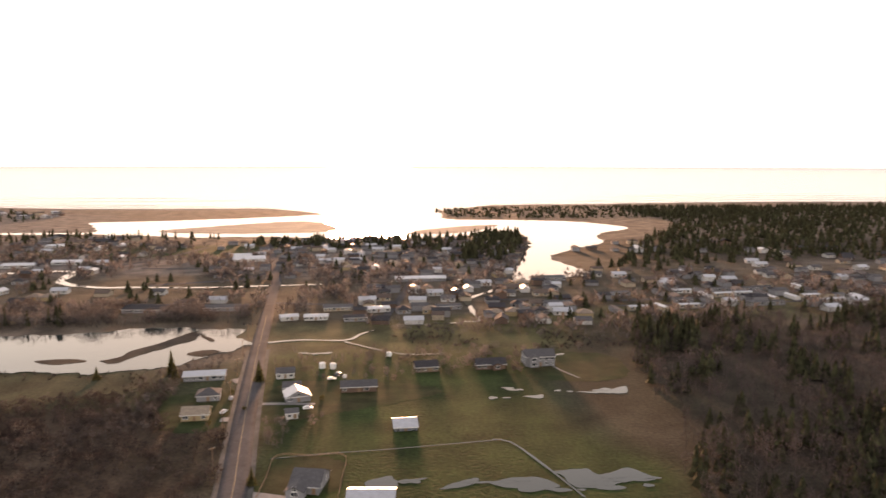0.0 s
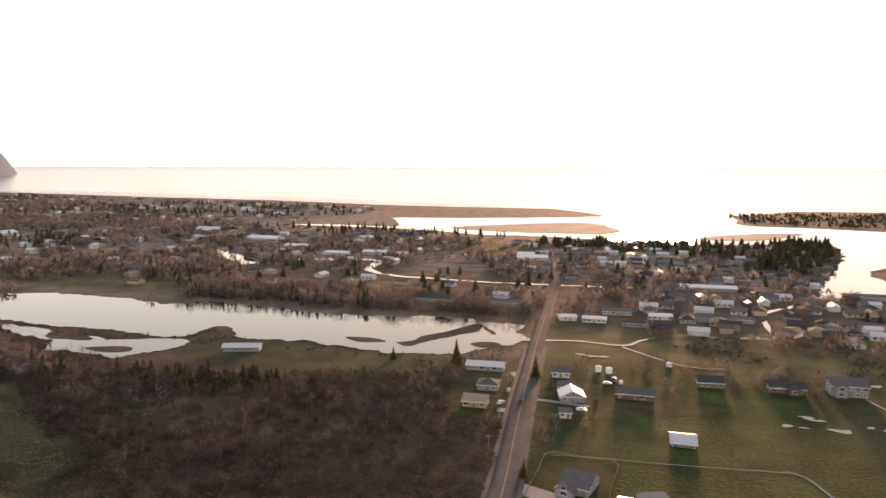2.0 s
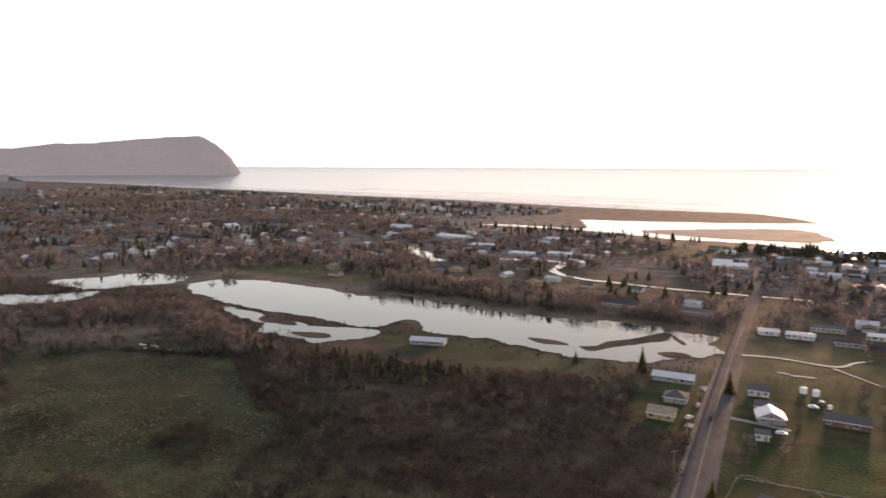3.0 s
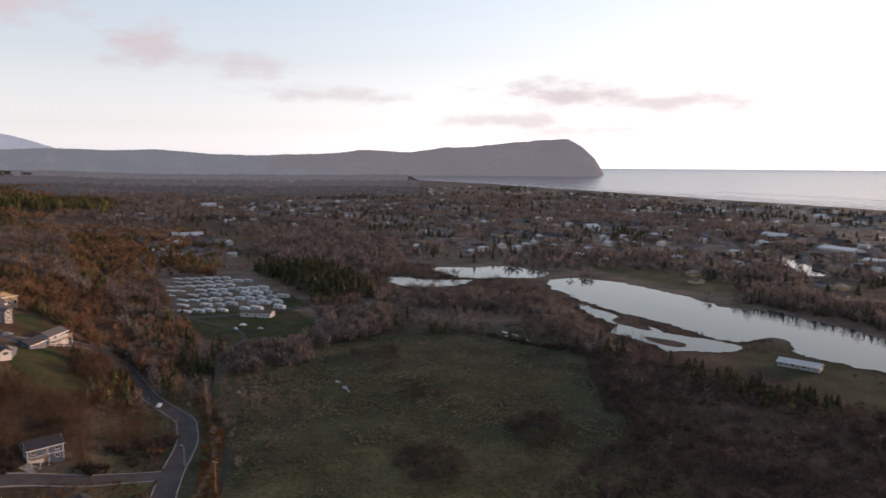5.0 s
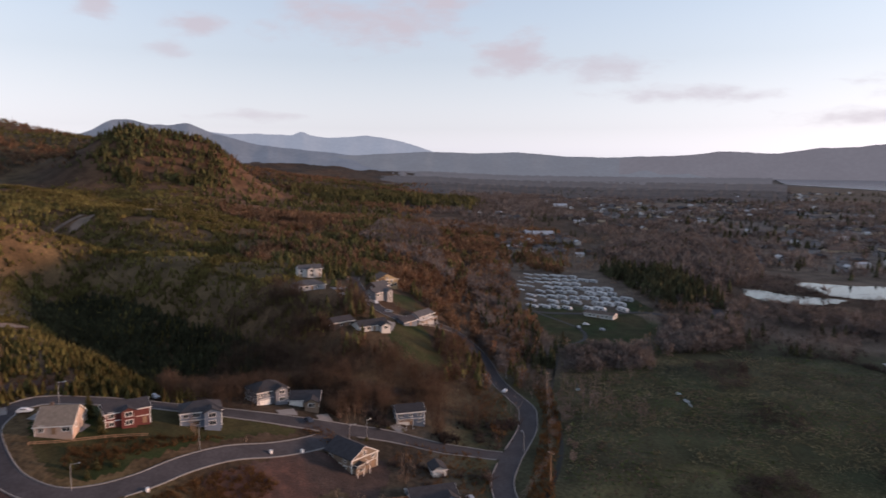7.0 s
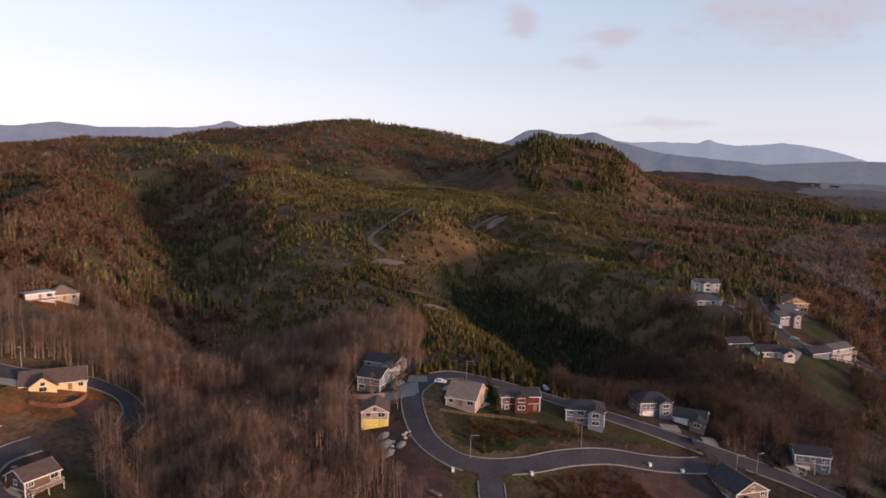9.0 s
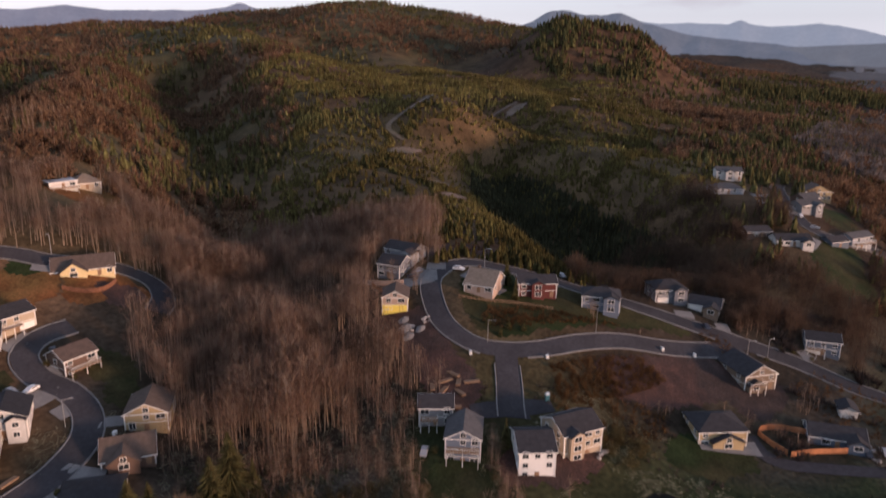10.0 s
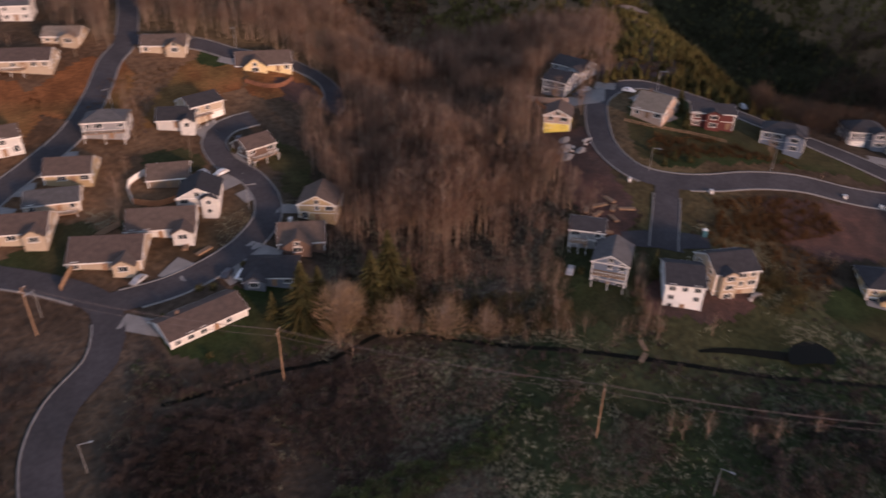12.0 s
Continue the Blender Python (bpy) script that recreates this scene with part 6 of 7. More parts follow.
def conifers(x, y, h, tiers, blades, needles, trunks=None, slim=0.2, z=None):
    """Conifers: drooping boughs in tiers round a stem, shorter towards the tip."""
    n = len(x)
    z = height(x, y) if z is None else z
    if trunks is not None:
        for a in (0, 2.1, 4.2):
            r = 0.015 * h + 0.05
            p = np.column_stack([x + np.cos(a) * r, y + np.sin(a) * r, z - 0.3])
            q = np.column_stack([x + np.cos(a + 2.1) * r, y + np.sin(a + 2.1) * r, z - 0.3])
            trunks.add(np.stack([p, q, np.column_stack([x, y, z + h * 0.95])], 1))
    for t in range(tiers):
        u0 = 0.08 + 0.9 * t / tiers
        for b in range(blades):
            a = 2 * np.pi * (b + 0.5 * (t % 2)) / blades + rg.uniform(-0.4, 0.4, n)
            rad = slim * h * (1.06 - u0) * rg.uniform(0.65, 1.2, n)
            wid = np.pi / blades * 1.15
            lo = z + h * (u0 + rg.uniform(-0.02, 0.02, n))
            hi = z + h * np.minimum(u0 + 1.7 / tiers, 1.0)
            tip = np.stack([np.column_stack([x + np.cos(a - wid) * rad, y + np.sin(a - wid) * rad, lo]), np.column_stack([x + np.cos(a + wid) * rad, y + np.sin(a + wid) * rad, lo + 0.03 * h * rg.uniform(-1, 1, n)]), np.column_stack([x, y, hi])], 1)
            needles.add(tip)


def crowns(x, y, h, k, heap, wide=0.42):
    """Rounded leafless crowns far off: sprays of twigs in an uneven ball on a short stem."""
    n = len(x)
    z = height(x, y)
    i = np.repeat(np.arange(n), k)
    p = rg.normal(size=(n * k, 3))
    p *= (rg.rand(n * k) ** 0.33 / np.linalg.norm(p, axis=1))[:, None]
    hh = h[i]
    mid = np.column_stack([x[i], y[i], z[i] + hh * 0.5]) + p * np.column_stack([hh * wide, hh * wide, hh * 0.45])
    size = (hh * 1.5 / np.sqrt(k))[:, None]
    way = p * size * 0.9 + rg.normal(0, 0.35, (n * k, 3)) * size
    way[:, 2] = np.abs(way[:, 2]) + size[:, 0] * 0.5
    heap.add(slivers(mid - way * 0.4, way, size[:, 0] * rg.uniform(0.25, 0.55, n * k)))


def bushes(x, y, h, k, heap, width=0.3, flat=1.0):
    n = len(x)
    z = height(x, y)
    i = np.repeat(np.arange(n), k)
    a, e = rg.uniform(0, 2 * np.pi, n * k), rg.uniform(0.35, 1.5, n * k)
    ln = h[i] * rg.uniform(0.5, 1.1, n * k)
    way = np.column_stack([np.cos(a) * np.cos(e) * ln * flat, np.sin(a) * np.cos(e) * ln * flat, np.sin(e) * ln])
    start = np.column_stack([x[i], y[i], z[i] - 0.05]) + way * (rg.uniform(0, 0.35, n * k))[:, None]
    heap.add(slivers(start, way, width * h[i] * rg.uniform(0.6, 1.4, n * k)))


def sow(n, poly=None, polar=None, noise_=0.0, scale=40.0, keep=True):
    """Random places in a polygon, or in a sector of bearings and distances, thinned by noise and kept off built ground."""
    if polar:
        a0, a1, r0, r1 = polar
        a = np.radians(rg.uniform(a0, a1, n))
        r = np.sqrt(rg.uniform(r0 ** 2, r1 ** 2, n))
        x, y = -np.sin(a) * r, np.cos(a) * r
        # ragged edges
        a = a + (fbm(x / 30 + 2, y / 30, 3) - 0.5) * 0.14
        r = r * (1 + (fbm(x / 30, y / 30 + 8, 3) - 0.5) * 0.14)
        x, y = -np.sin(a) * r, np.cos(a) * r
    else:
        p = np.asarray(poly, float)
        lo, hi = p.min(0), p.max(0)
        x, y = rg.uniform(lo[0], hi[0], n * 2), rg.uniform(lo[1], hi[1], n * 2)
        m = inside(x, y, p)
        x, y = x[m][:n], y[m][:n]
    if noise_:
        m = fbm(x / scale + 7, y / scale + 3, 3) > noise_
        x, y = x[m], y[m]
    if keep:
        m = free(x, y)
        x, y = x[m], y[m]
    return x, y


def tall(x, lo, hi):
    return rg.uniform(lo, hi, len(x))


# bare alder woods round the hill streets
trunks, twigs = Heap(), Heap()
for n, polar, lo, hi, k, spread in ((2600, (126, 151, 165, 335), 9, 15, 78, 0.23), (700, (150, 168, 278, 345), 10, 14, 66, 0.22), (260, (142, 154, 235, 285), 7, 11, 66, 0.26), (120, (126, 130, 285, 330), 6, 10, 60, 0.3),
                                    (260, (97, 110, 200, 262), 3, 6, 60, 0.34), (120, (118, 127, 135, 170), 3, 6, 66, 0.32), (300, (160, 172, 150, 330), 6, 11, 60, 0.24), (320, (127, 150, 132, 166), 4, 8, 70, 0.3)):
    x, y = sow(n, polar=polar)
    gorge = 1 + 0.4 * np.exp(-((np.degrees(np.arctan2(-x, y)) % 360 - 141) / 4.5) ** 2)
    bare_trees(x, y, tall(x, lo, hi) * gorge * (0.55 + 0.9 * fbm(x / 22, y / 22, 2)), int(k * 2.3), trunks, twigs, thick=0.078, spread=spread, low=hi <= 8)
dark_trunks, dark_twigs = Heap(), Heap()
for n, polar in ((1700, (101, 114, 258, 355)), (2900, (91, 111, 270, 420))):
    x, y = sow(n, polar=polar)
    bare_trees(x, y, tall(x, 6, 10) * (0.6 + 0.8 * fbm(x / 22, y / 22, 2)), 60, dark_trunks, dark_twigs, thick=0.18, spread=0.3, low=True)
dark_trunks.make("spur_trunks", M_TWIGDARK, "thin trunks of bare woods on the spur", "tree trunks")
dark_twigs.make("spur_twigs", M_TWIGDARK, "dark brown leafless woods on the spur", "woods")
trunks.make("alder_trunks", M_BARK, "pale thin trunks of bare alder woods", "tree trunks")
twigs.make("alder_twigs", M_TWIG, "reddish brown bare twigs of alder woods", "woods")


# mixed woods on the hills behind: which kind grows where follows soft, ragged patches
def felled(x, y):
    """The felled and replanted slope, 0 to 1."""
    return np.maximum(blob(x, y, -440, -300, 280, 150, 42, 0.4), blob(x, y, -800, -560, 420, 260, 40, 0.5))


CLEARINGS = ((-398, -332, 16, 7), (-638, -471, 26, 9), (-790, -387, 30, 9), (-911, -525, 36, 14), (-951, -339, 26, 9), (-700, -420, 20, 7), (-840, -470, 24, 10), (-330, -238, 10, 5), (-350, -262, 8, 5), (-560, -300, 18, 6))
trunks, twigs, needles, young = Heap(), Heap(), Heap(), Heap()
x, y = sow(26000, polar=(85, 171, 325, 1100))
f, mixn = felled(x, y), fbm(x / 75 + 7, y / 75 + 3, 4)
r = np.hypot(x, y)
az = np.degrees(np.arctan2(-x, y)) % 360
wild = f < 0.35 + 0.3 * rg.rand(len(x))
leafy = wild & (mixn + 0.08 * rg.randn(len(x)) + np.where(az < 112, -0.04, 0.0) < 0.54)
for m, k in ((leafy & (r < 600), 34), (leafy & (r >= 600), 16)):
    crowns(x[m], y[m], tall(x[m], 5.5, 10), k, twigs, 0.32)
    bare_trees(x[m], y[m], tall(x[m], 6, 11), 4, trunks, twigs, thick=0.3, spread=0.25)
ev = wild & ~leafy
for m, tiers in ((ev & (r < 650), 4), (ev & (r >= 650), 2)):
    conifers(x[m], y[m], tall(x[m], 4.5, 10.5), tiers, 5, needles, slim=0.25)
# tall pale stems left standing above the slopes
for n, polar in ((90, (154, 160, 420, 520)), (26, (118, 127, 700, 1050)), (60, (108, 116, 800, 1150))):
    x, y = sow(n, polar=polar)
    bare_trees(x, y, tall(x, 11, 17), 6, trunks, twigs, thick=0.25, spread=0.08)
x, y = sow(26000, polar=(96, 171, 1050, 2600))
f, mixn = felled(x, y), fbm(x / 190 + 7, y / 190 + 3, 4)
wild = f < 0.35 + 0.3 * rg.rand(len(x))
leafy = wild & (mixn + 0.07 * rg.randn(len(x)) < 0.52)
crowns(x[leafy], y[leafy], tall(x[leafy], 7, 12), 7, twigs, 0.45)
ev = wild & ~leafy
conifers(x[ev], y[ev], tall(x[ev], 5, 11), 2, 4, needles, slim=0.3)
x, y = sow(2600, polar=(70, 92, 420, 1100), noise_=0.45, scale=70)
bare_trees(x, y, tall(x, 5, 10), 12, trunks, twigs, thick=0.8, spread=0.36, low=True)
trunks.make("hill_trunks", M_BARK, "pale trunks of bare trees on the hills", "tree trunks")
twigs.make("hill_twigs", M_HILLTWIG, "brown leafless woods on the hills", "woods")
x, y = sow(900, polar=(111, 119.5, 1250, 1500))
conifers(x, y, tall(x, 10, 18), 3, 5, needles, slim=0.24)
x, y = sow(1500, polar=(92, 105, 1450, 1800))
conifers(x, y, tall(x, 12, 20), 2, 5, needles, slim=0.24)
needles.make("hill_conifers", M_HILLCONIFER, "dark green conifer woods on the hills", "woods")
x, y = sow(62000, polar=(100, 142, 318, 1250))
m = felled(x, y) > 0.3 + 0.4 * rg.rand(len(x))
for cx, cy, ca, cb in CLEARINGS:
    m &= np.hypot((x - cx) / (ca + 3), (y - cy) / (cb + 3)) > 1
track = spline([(-420, -350), (-441, -384), (-497, -390), (-560, -410), (-641, -443), (-720, -430)], 6.0)
for q in track:
    m &= np.hypot(x - q[0], y - q[1]) > 5
x, y = x[m], y[m]
near = np.hypot(x, y) < 560
size = 0.65 + 0.7 * fbm(x / 45, y / 45, 3)
conifers(x[near], y[near], tall(x[near], 1.6, 4.4) * size[near], 2, 5, young, slim=0.3)
conifers(x[~near], y[~near], tall(x[~near], 2.0, 5.0) * size[~near], 1, 5, young, slim=0.34)
# the ravine behind the loop is filled with dark conifers, whose tone also paints its shade
ravine = Heap()
x, y = sow(5200, [(-300, -100), (-282, -150), (-330, -205), (-385, -262), (-440, -300), (-478, -285), (-440, -230), (-390, -170), (-340, -112)], keep=False)
conifers(x, y, tall(x, 2.5, 6.5), 3, 5, ravine, slim=0.27)
ravine.make("ravine_conifers", M_CONIFER, "dark green conifers filling a ravine, also painting its shade", "woods")
x, y = sow(1900, polar=(112, 127, 258, 345))
conifers(x, y, tall(x, 2, 5.5), 3, 5, young, slim=0.28)
x, y = sow(300, polar=(106, 113, 288, 325))
conifers(x, y, tall(x, 2.5, 6), 3, 5, young, slim=0.28)
young.make("young_plantation", M_YOUNG, "olive young conifers replanted on a felled slope", "plantation")

masses = Heap()
for n, poly, lo, hi, k in ((200, [(-641, -20), (-701, 16), (-535, 24), (-447, 9), (-425, 23), (-400, 5), (-487, -12)], 7, 11, 60), (130, [(-366, 40), (-377, 88), (-424, 96), (-428, 70), (-410, 44)], 6, 10, 70), (230, [(-405, 100), (-425, 150), (-495, 172), (-480, 120), (-440, 104)], 6, 11, 60),
                           (900, [(-705, 143), (-640, 200), (-666, 255), (-913, 329), (-1100, 300), (-1004, 180), (-860, 125)], 8, 13, 26), (110, [(-424, 0), (-402, 11), (-360, 8), (-328, 8), (-350, 2), (-400, -6)], 5, 9, 80), (40, [(-330, 28), (-262, 26), (-250, 32), (-300, 38), (-335, 36)], 2, 4, 80),
                           (260, [(-560, 130), (-500, 175), (-470, 230), (-440, 290), (-480, 300), (-560, 240), (-620, 150)], 5, 9, 50), (260, [(-330, 262), (-400, 282), (-470, 306), (-520, 312), (-460, 270), (-380, 245), (-330, 240)], 4, 8, 60), (60, [(-135, 280), (-88, 282), (-100, 360), (-140, 350)], 2, 5, 70), (70, [(-84, 280), (-50, 285), (-20, 350), (70, 395), (-60, 400), (-90, 380)], 2, 5, 70), (45, [(-10, 355), (80, 360), (90, 410), (-20, 400)], 3, 6, 70), 
                           (700, [(-800, -60), (-640, -40), (-560, -30), (-640, -90), (-760, -140), (-1000, -150), (-1000, -70)], 7, 11, 26), (400, [(-420, 455), (-250, 465), (-140, 480), (-135, 530), (-300, 520), (-450, 500)], 6, 11, 40)):
    x, y = sow(n, poly)
    crowns(x, y, tall(x, lo, hi), k, masses)
for n, poly, cut, k in ((5200, [(-1400, 130), (-700, 190), (-560, 330), (-620, 520), (-760, 1000), (-1300, 1200), (-1500, 600)], 0.44, 12), (6800, [(-2400, 100), (-1300, 60), (-1250, 600), (-1200, 1250), (-1700, 1400), (-2300, 1000)], 0.43, 8), (2200, [(-2300, -120), (-1000, -120), (-980, 60), (-2300, 150)], 0.36, 9),
                        (900, [(-620, 330), (-330, 480), (-140, 540), (-180, 640), (-560, 620)], 0.44, 22), (1100, [(-640, 640), (-180, 660), (-210, 900), (-560, 960), (-760, 800)], 0.46, 14), (900, [(-120, 480), (110, 450), (420, 560), (300, 700), (-120, 680)], 0.44, 16), (800, [(-240, 650), (110, 650), (110, 900), (-60, 980), (-260, 940)], 0.44, 12), (800, [(-700, 430), (-330, 480), (-140, 560), (-200, 660), (-660, 660)], 0.4, 14)):
    x, y = sow(n, poly, noise_=cut, scale=85)
    shore_ = np.interp(np.degrees(np.arctan2(-x, y)), SHORE_AZ, SHORE_R)
    ok = np.hypot(x, y) < np.minimum(shore_ - 110, 2350)
    crowns(x[ok], y[ok], tall(x[ok], 6, 11), k, masses)
masses.make("brown_tree_masses", M_WOODS, "rounded brown leafless trees massed across the plain", "woods")

# the woods north of the pasture and beyond
trunks, twigs, needles = Heap(), Heap(), Heap()
NW = [(130, 470), (104, 380), (98, 330), (100, 296), (84, 235), (75, 190), (60, 120), (220, 90), (480, 470), (330, 510), (222, 488)]
north_trunks, north_twigs = Heap(), Heap()
x, y = sow(2400, NW)
bare_trees(x, y, tall(x, 8, 14) * (0.6 + 0.8 * fbm(x / 22, y / 22, 2)), 60, north_trunks, north_twigs, thick=0.24, spread=0.27)
north_trunks.make("north_wood_trunks", M_NORTHWOODS, "grey trunks of dense bare woods beside the pasture", "tree trunks")
north_twigs.make("north_wood_twigs", M_NORTHWOODS, "grey-brown leafless woods beside the pasture", "woods")
x, y = sow(900, NW, noise_=0.52, scale=38)
conifers(x, y, tall(x, 8, 16), 6, 6, needles, trunks, slim=0.25)
x, y = sow(520, [(92, 250), (78, 190), (62, 120), (220, 90), (330, 260), (230, 330), (120, 300)], noise_=0.36, scale=24)
conifers(x, y, tall(x, 5, 12), 6, 6, needles, trunks, slim=0.3)
x, y = sow(60, [(120, 410), (150, 400), (160, 440), (125, 450)])
conifers(x, y, tall(x, 12, 19), 6, 6, needles, trunks)
x, y = sow(5200, [(175, 720), (230, 860), (260, 960), (330, 1080), (420, 1250), (400, 1650), (1500, 1850), (1900, 1500), (1300, 950), (620, 780), (420, 800)])
conifers(x, y, tall(x, 9, 16), 3, 5, needles, slim=0.26)
x, y = sow(1500, [(-20, 1600), (10, 1400), (180, 1370), (400, 1400), (1400, 1800), (400, 1760), (140, 1700)])
conifers(x, y, tall(x, 4, 8), 2, 5, needles, slim=0.4)
# conifers between the town and the bay, and among the houses
x, y = sow(300, [(-260, 930), (-150, 985), (-50, 995), (40, 1030), (100, 1040), (95, 880), (60, 800), (-60, 880), (-200, 880)])
conifers(x, y, tall(x, 9, 15), 4, 6, needles, trunks, slim=0.36)
x, y = sow(160, [(20, 780), (75, 780), (100, 900), (110, 1020), (60, 1040)])
conifers(x, y, tall(x, 12, 20), 4, 6, needles, trunks, slim=0.28)
x, y = sow(800, [(-900, 480), (-350, 470), (-130, 560), (120, 480), (480, 560), (720, 820), (300, 720), (90, 760), (-240, 960), (-700, 1010), (-1100, 900)], noise_=0.5, scale=50)
conifers(x, y, tall(x, 6, 12), 4, 6, needles, trunks, slim=0.34)
x, y = sow(2900, [(-1000, 450), (-350, 460), (-130, 560), (120, 480), (480, 560), (720, 820), (300, 720), (90, 760), (-240, 960), (-700, 1020), (-1200, 1000)], noise_=0.46, scale=50)
bare_trees(x, y, tall(x, 5, 9), 12, trunks, twigs, thick=0.85, spread=0.42, low=True)
x, y = sow(2500, [(-2600, 300), (-700, 200), (-720, 1020), (-640, 1560), (-2600, 1540)], noise_=0.47, scale=90)
bare_trees(x, y, tall(x, 6, 11), 7, trunks, twigs, thick=1.1, spread=0.36)
x, y = sow(2600, [(-2600, 200), (-700, 300), (-720, 1020), (-640, 1500), (-2600, 1500)], noise_=0.53, scale=110)
conifers(x, y, tall(x, 7, 15), 3, 5, needles, slim=0.28)
x, y = sow(90, [(-560, 900), (-320, 985), (-300, 1000), (-560, 1030), (-700, 1000)])
conifers(x, y, tall(x, 8, 14), 4, 6, needles, trunks, slim=0.26)
x, y = sow(1800, [(-1500, 60), (-1000, 40), (-720, 130), (-560, 210), (-700, 300), (-640, 450), (-1000, 520), (-1500, 560)], noise_=0.42, scale=60)
bare_trees(x, y, tall(x, 5, 10), 11, trunks, twigs, thick=0.6, spread=0.34)
x, y = sow(500, [(-1500, 60), (-1000, 40), (-720, 130), (-560, 210), (-700, 300), (-640, 450), (-1000, 520), (-1500, 560)], noise_=0.5, scale=60)
conifers(x, y, tall(x, 8, 14), 4, 5, needles, slim=0.24)
# trees and hedges about the homesteads
for n, poly in ((150, [(-135, 270), (-90, 285), (-105, 400), (-150, 365), (-150, 300)]), (190, [(-80, 330), (-60, 340), (-20, 350), (100, 380), (95, 410), (-40, 410), (-100, 395)]), (80, [(-85, 260), (-60, 262), (-70, 330), (-85, 320)]), (240, [(-30, 445), (120, 430), (130, 470), (-60, 490)]), (60, [(-100, 600), (-60, 620), (60, 640), (60, 660), (-120, 640)])):
    x, y = sow(n, poly)
    bare_trees(x, y, tall(x, 3, 7), 40, trunks, twigs, thick=0.3, spread=0.36, low=True)
x, y = sow(420, [(-495, 5), (-420, 20), (-400, 50), (-425, 110), (-470, 118), (-440, 60), (-500, 25)], noise_=0.3)
bare_trees(x, y, tall(x, 5, 9), 26, trunks, twigs, thick=0.42, spread=0.36, low=True)
x, y = sow(70, [(-195, 262), (-290, 252), (-305, 275), (-210, 292)])
conifers(x, y, tall(x, 5, 9), 6, 6, needles, trunks, slim=0.3)
# the far bank of the pond, and the marsh edge
x, y = sow(620, [(-420, 440), (-340, 446), (-250, 455), (-140, 470), (-135, 495), (-260, 490), (-420, 480)])
bare_trees(x, y, tall(x, 7, 13), 30, trunks, twigs, thick=0.3, spread=0.28)
x, y = sow(60, [(-420, 446), (-340, 452), (-250, 460), (-260, 480), (-420, 475)])
conifers(x, y, tall(x, 8, 14), 6, 6, needles, trunks)
x, y = sow(900, [(-690, 120), (-560, 215), (-470, 300), (-400, 270), (-330, 270), (-400, 200), (-440, 150), (-480, 118), (-640, 130)], noise_=0.4)
bare_trees(x, y, tall(x, 5, 10), 24, trunks, twigs, thick=0.35, spread=0.28)
MARSH = [(-560, 130), (-470, 112), (-425, 130), (-400, 200), (-330, 240), (-240, 212), (-230, 262), (-300, 282), (-460, 312), (-560, 330), (-720, 290), (-700, 190)]
x, y = sow(1500, MARSH, noise_=0.38)
bare_trees(x, y, tall(x, 3.5, 8), 22, trunks, twigs, thick=0.5, spread=0.4, low=True)
x, y = sow(70, [(-560, 130), (-470, 250), (-300, 262), (-440, 150)], noise_=0.45)
conifers(x, y, tall(x, 6, 11), 6, 6, needles, trunks, slim=0.28)
x, y = sow(420, polar=(78, 92, 300, 420), noise_=0.42)
bare_trees(x, y, tall(x, 6, 11), 26, trunks, twigs, thick=0.42, spread=0.34, low=True)
x, y = sow(260, [(-720, 110), (-640, 125), (-540, 135), (-545, 180), (-700, 180)])
conifers(x, y, tall(x, 11, 20), 6, 6, needles, trunks, slim=0.22)
x, y = sow(140, [(-520, 60), (-505, -10), (-420, -5), (-330, 30), (-400, 45)])
conifers(x, y, tall(x, 6, 12), 6, 6, needles, trunks, slim=0.24)
trunks.make("plain_trunks", M_WOODS, "trunks of trees across the plain", "tree trunks")
twigs.make("plain_twigs", M_WOODS, "brown leafless trees across the plain", "woods")
needles.make("plain_conifers", M_CONIFER, "dark conifers among houses and woods on the plain", "woods")

# willow thickets, rushes and tufts
brush, tuft, green, trunks2, twigs2 = Heap(), Heap(), Heap(), Heap(), Heap()
THICKET = [(-74, 235), (-96, 330), (-150, 335), (-240, 290), (-330, 260), (-300, 215), (-230, 190), (-190, 120), (-170, 60), (-60, 40), (-50, 140)]
x, y = sow(5200, THICKET)
crowns(x, y, tall(x, 1.6, 3.4) * (0.5 + fbm(x / 30, y / 30, 3)), 46, brush, 0.6)
for n, poly, lo, hi in ((90, [(-215, 135), (-225, 160), (-262, 172), (-255, 140)], 2, 4.5), (60, [(-150, 40), (-170, 70), (-185, 60), (-165, 30)], 2, 4), (110, [(-205, 88), (-222, 112), (-250, 108), (-238, 84)], 1.5, 4), (60, [(-345, 112), (-352, 134), (-392, 140), (-388, 112)], 2, 5), (90, [(-280, 118), (-300, 140), (-330, 128), (-305, 112)], 1, 2.5),
                        (260, [(4, -116), (-4, -124), (-14, -140), (-4, -150), (14, -140), (16, -110)], 0.8, 2.6), (420, [(-10, -106), (-14, -122), (-30, -136), (-48, -122), (-64, -112), (-40, -104)], 0.7, 2.2)):
    x, y = sow(n, poly)
    crowns(x, y, tall(x, lo, hi), 110, brush, 0.6)
x, y = sow(520, THICKET, noise_=0.4, scale=30)
crowns(x, y, tall(x, 3.5, 7), 110, brush, 0.5)
x, y = sow(350, THICKET, noise_=0.45, scale=30)
bare_trees(x, y, tall(x, 5, 9), 50, trunks2, twigs2, thick=0.13, spread=0.3)
x, y = sow(1800, [(-420, 190), (-330, 250), (-240, 205), (-250, 190), (-330, 235)])
bushes(x, y, tall(x, 2.0, 4.0), 14, brush, 0.07)
x, y = sow(500, [(-560, 345), (-500, 335), (-430, 334), (-330, 340), (-318, 366), (-285, 358), (-170, 362), (-120, 395), (-118, 350), (-250, 340), (-320, 320), (-330, 334)])
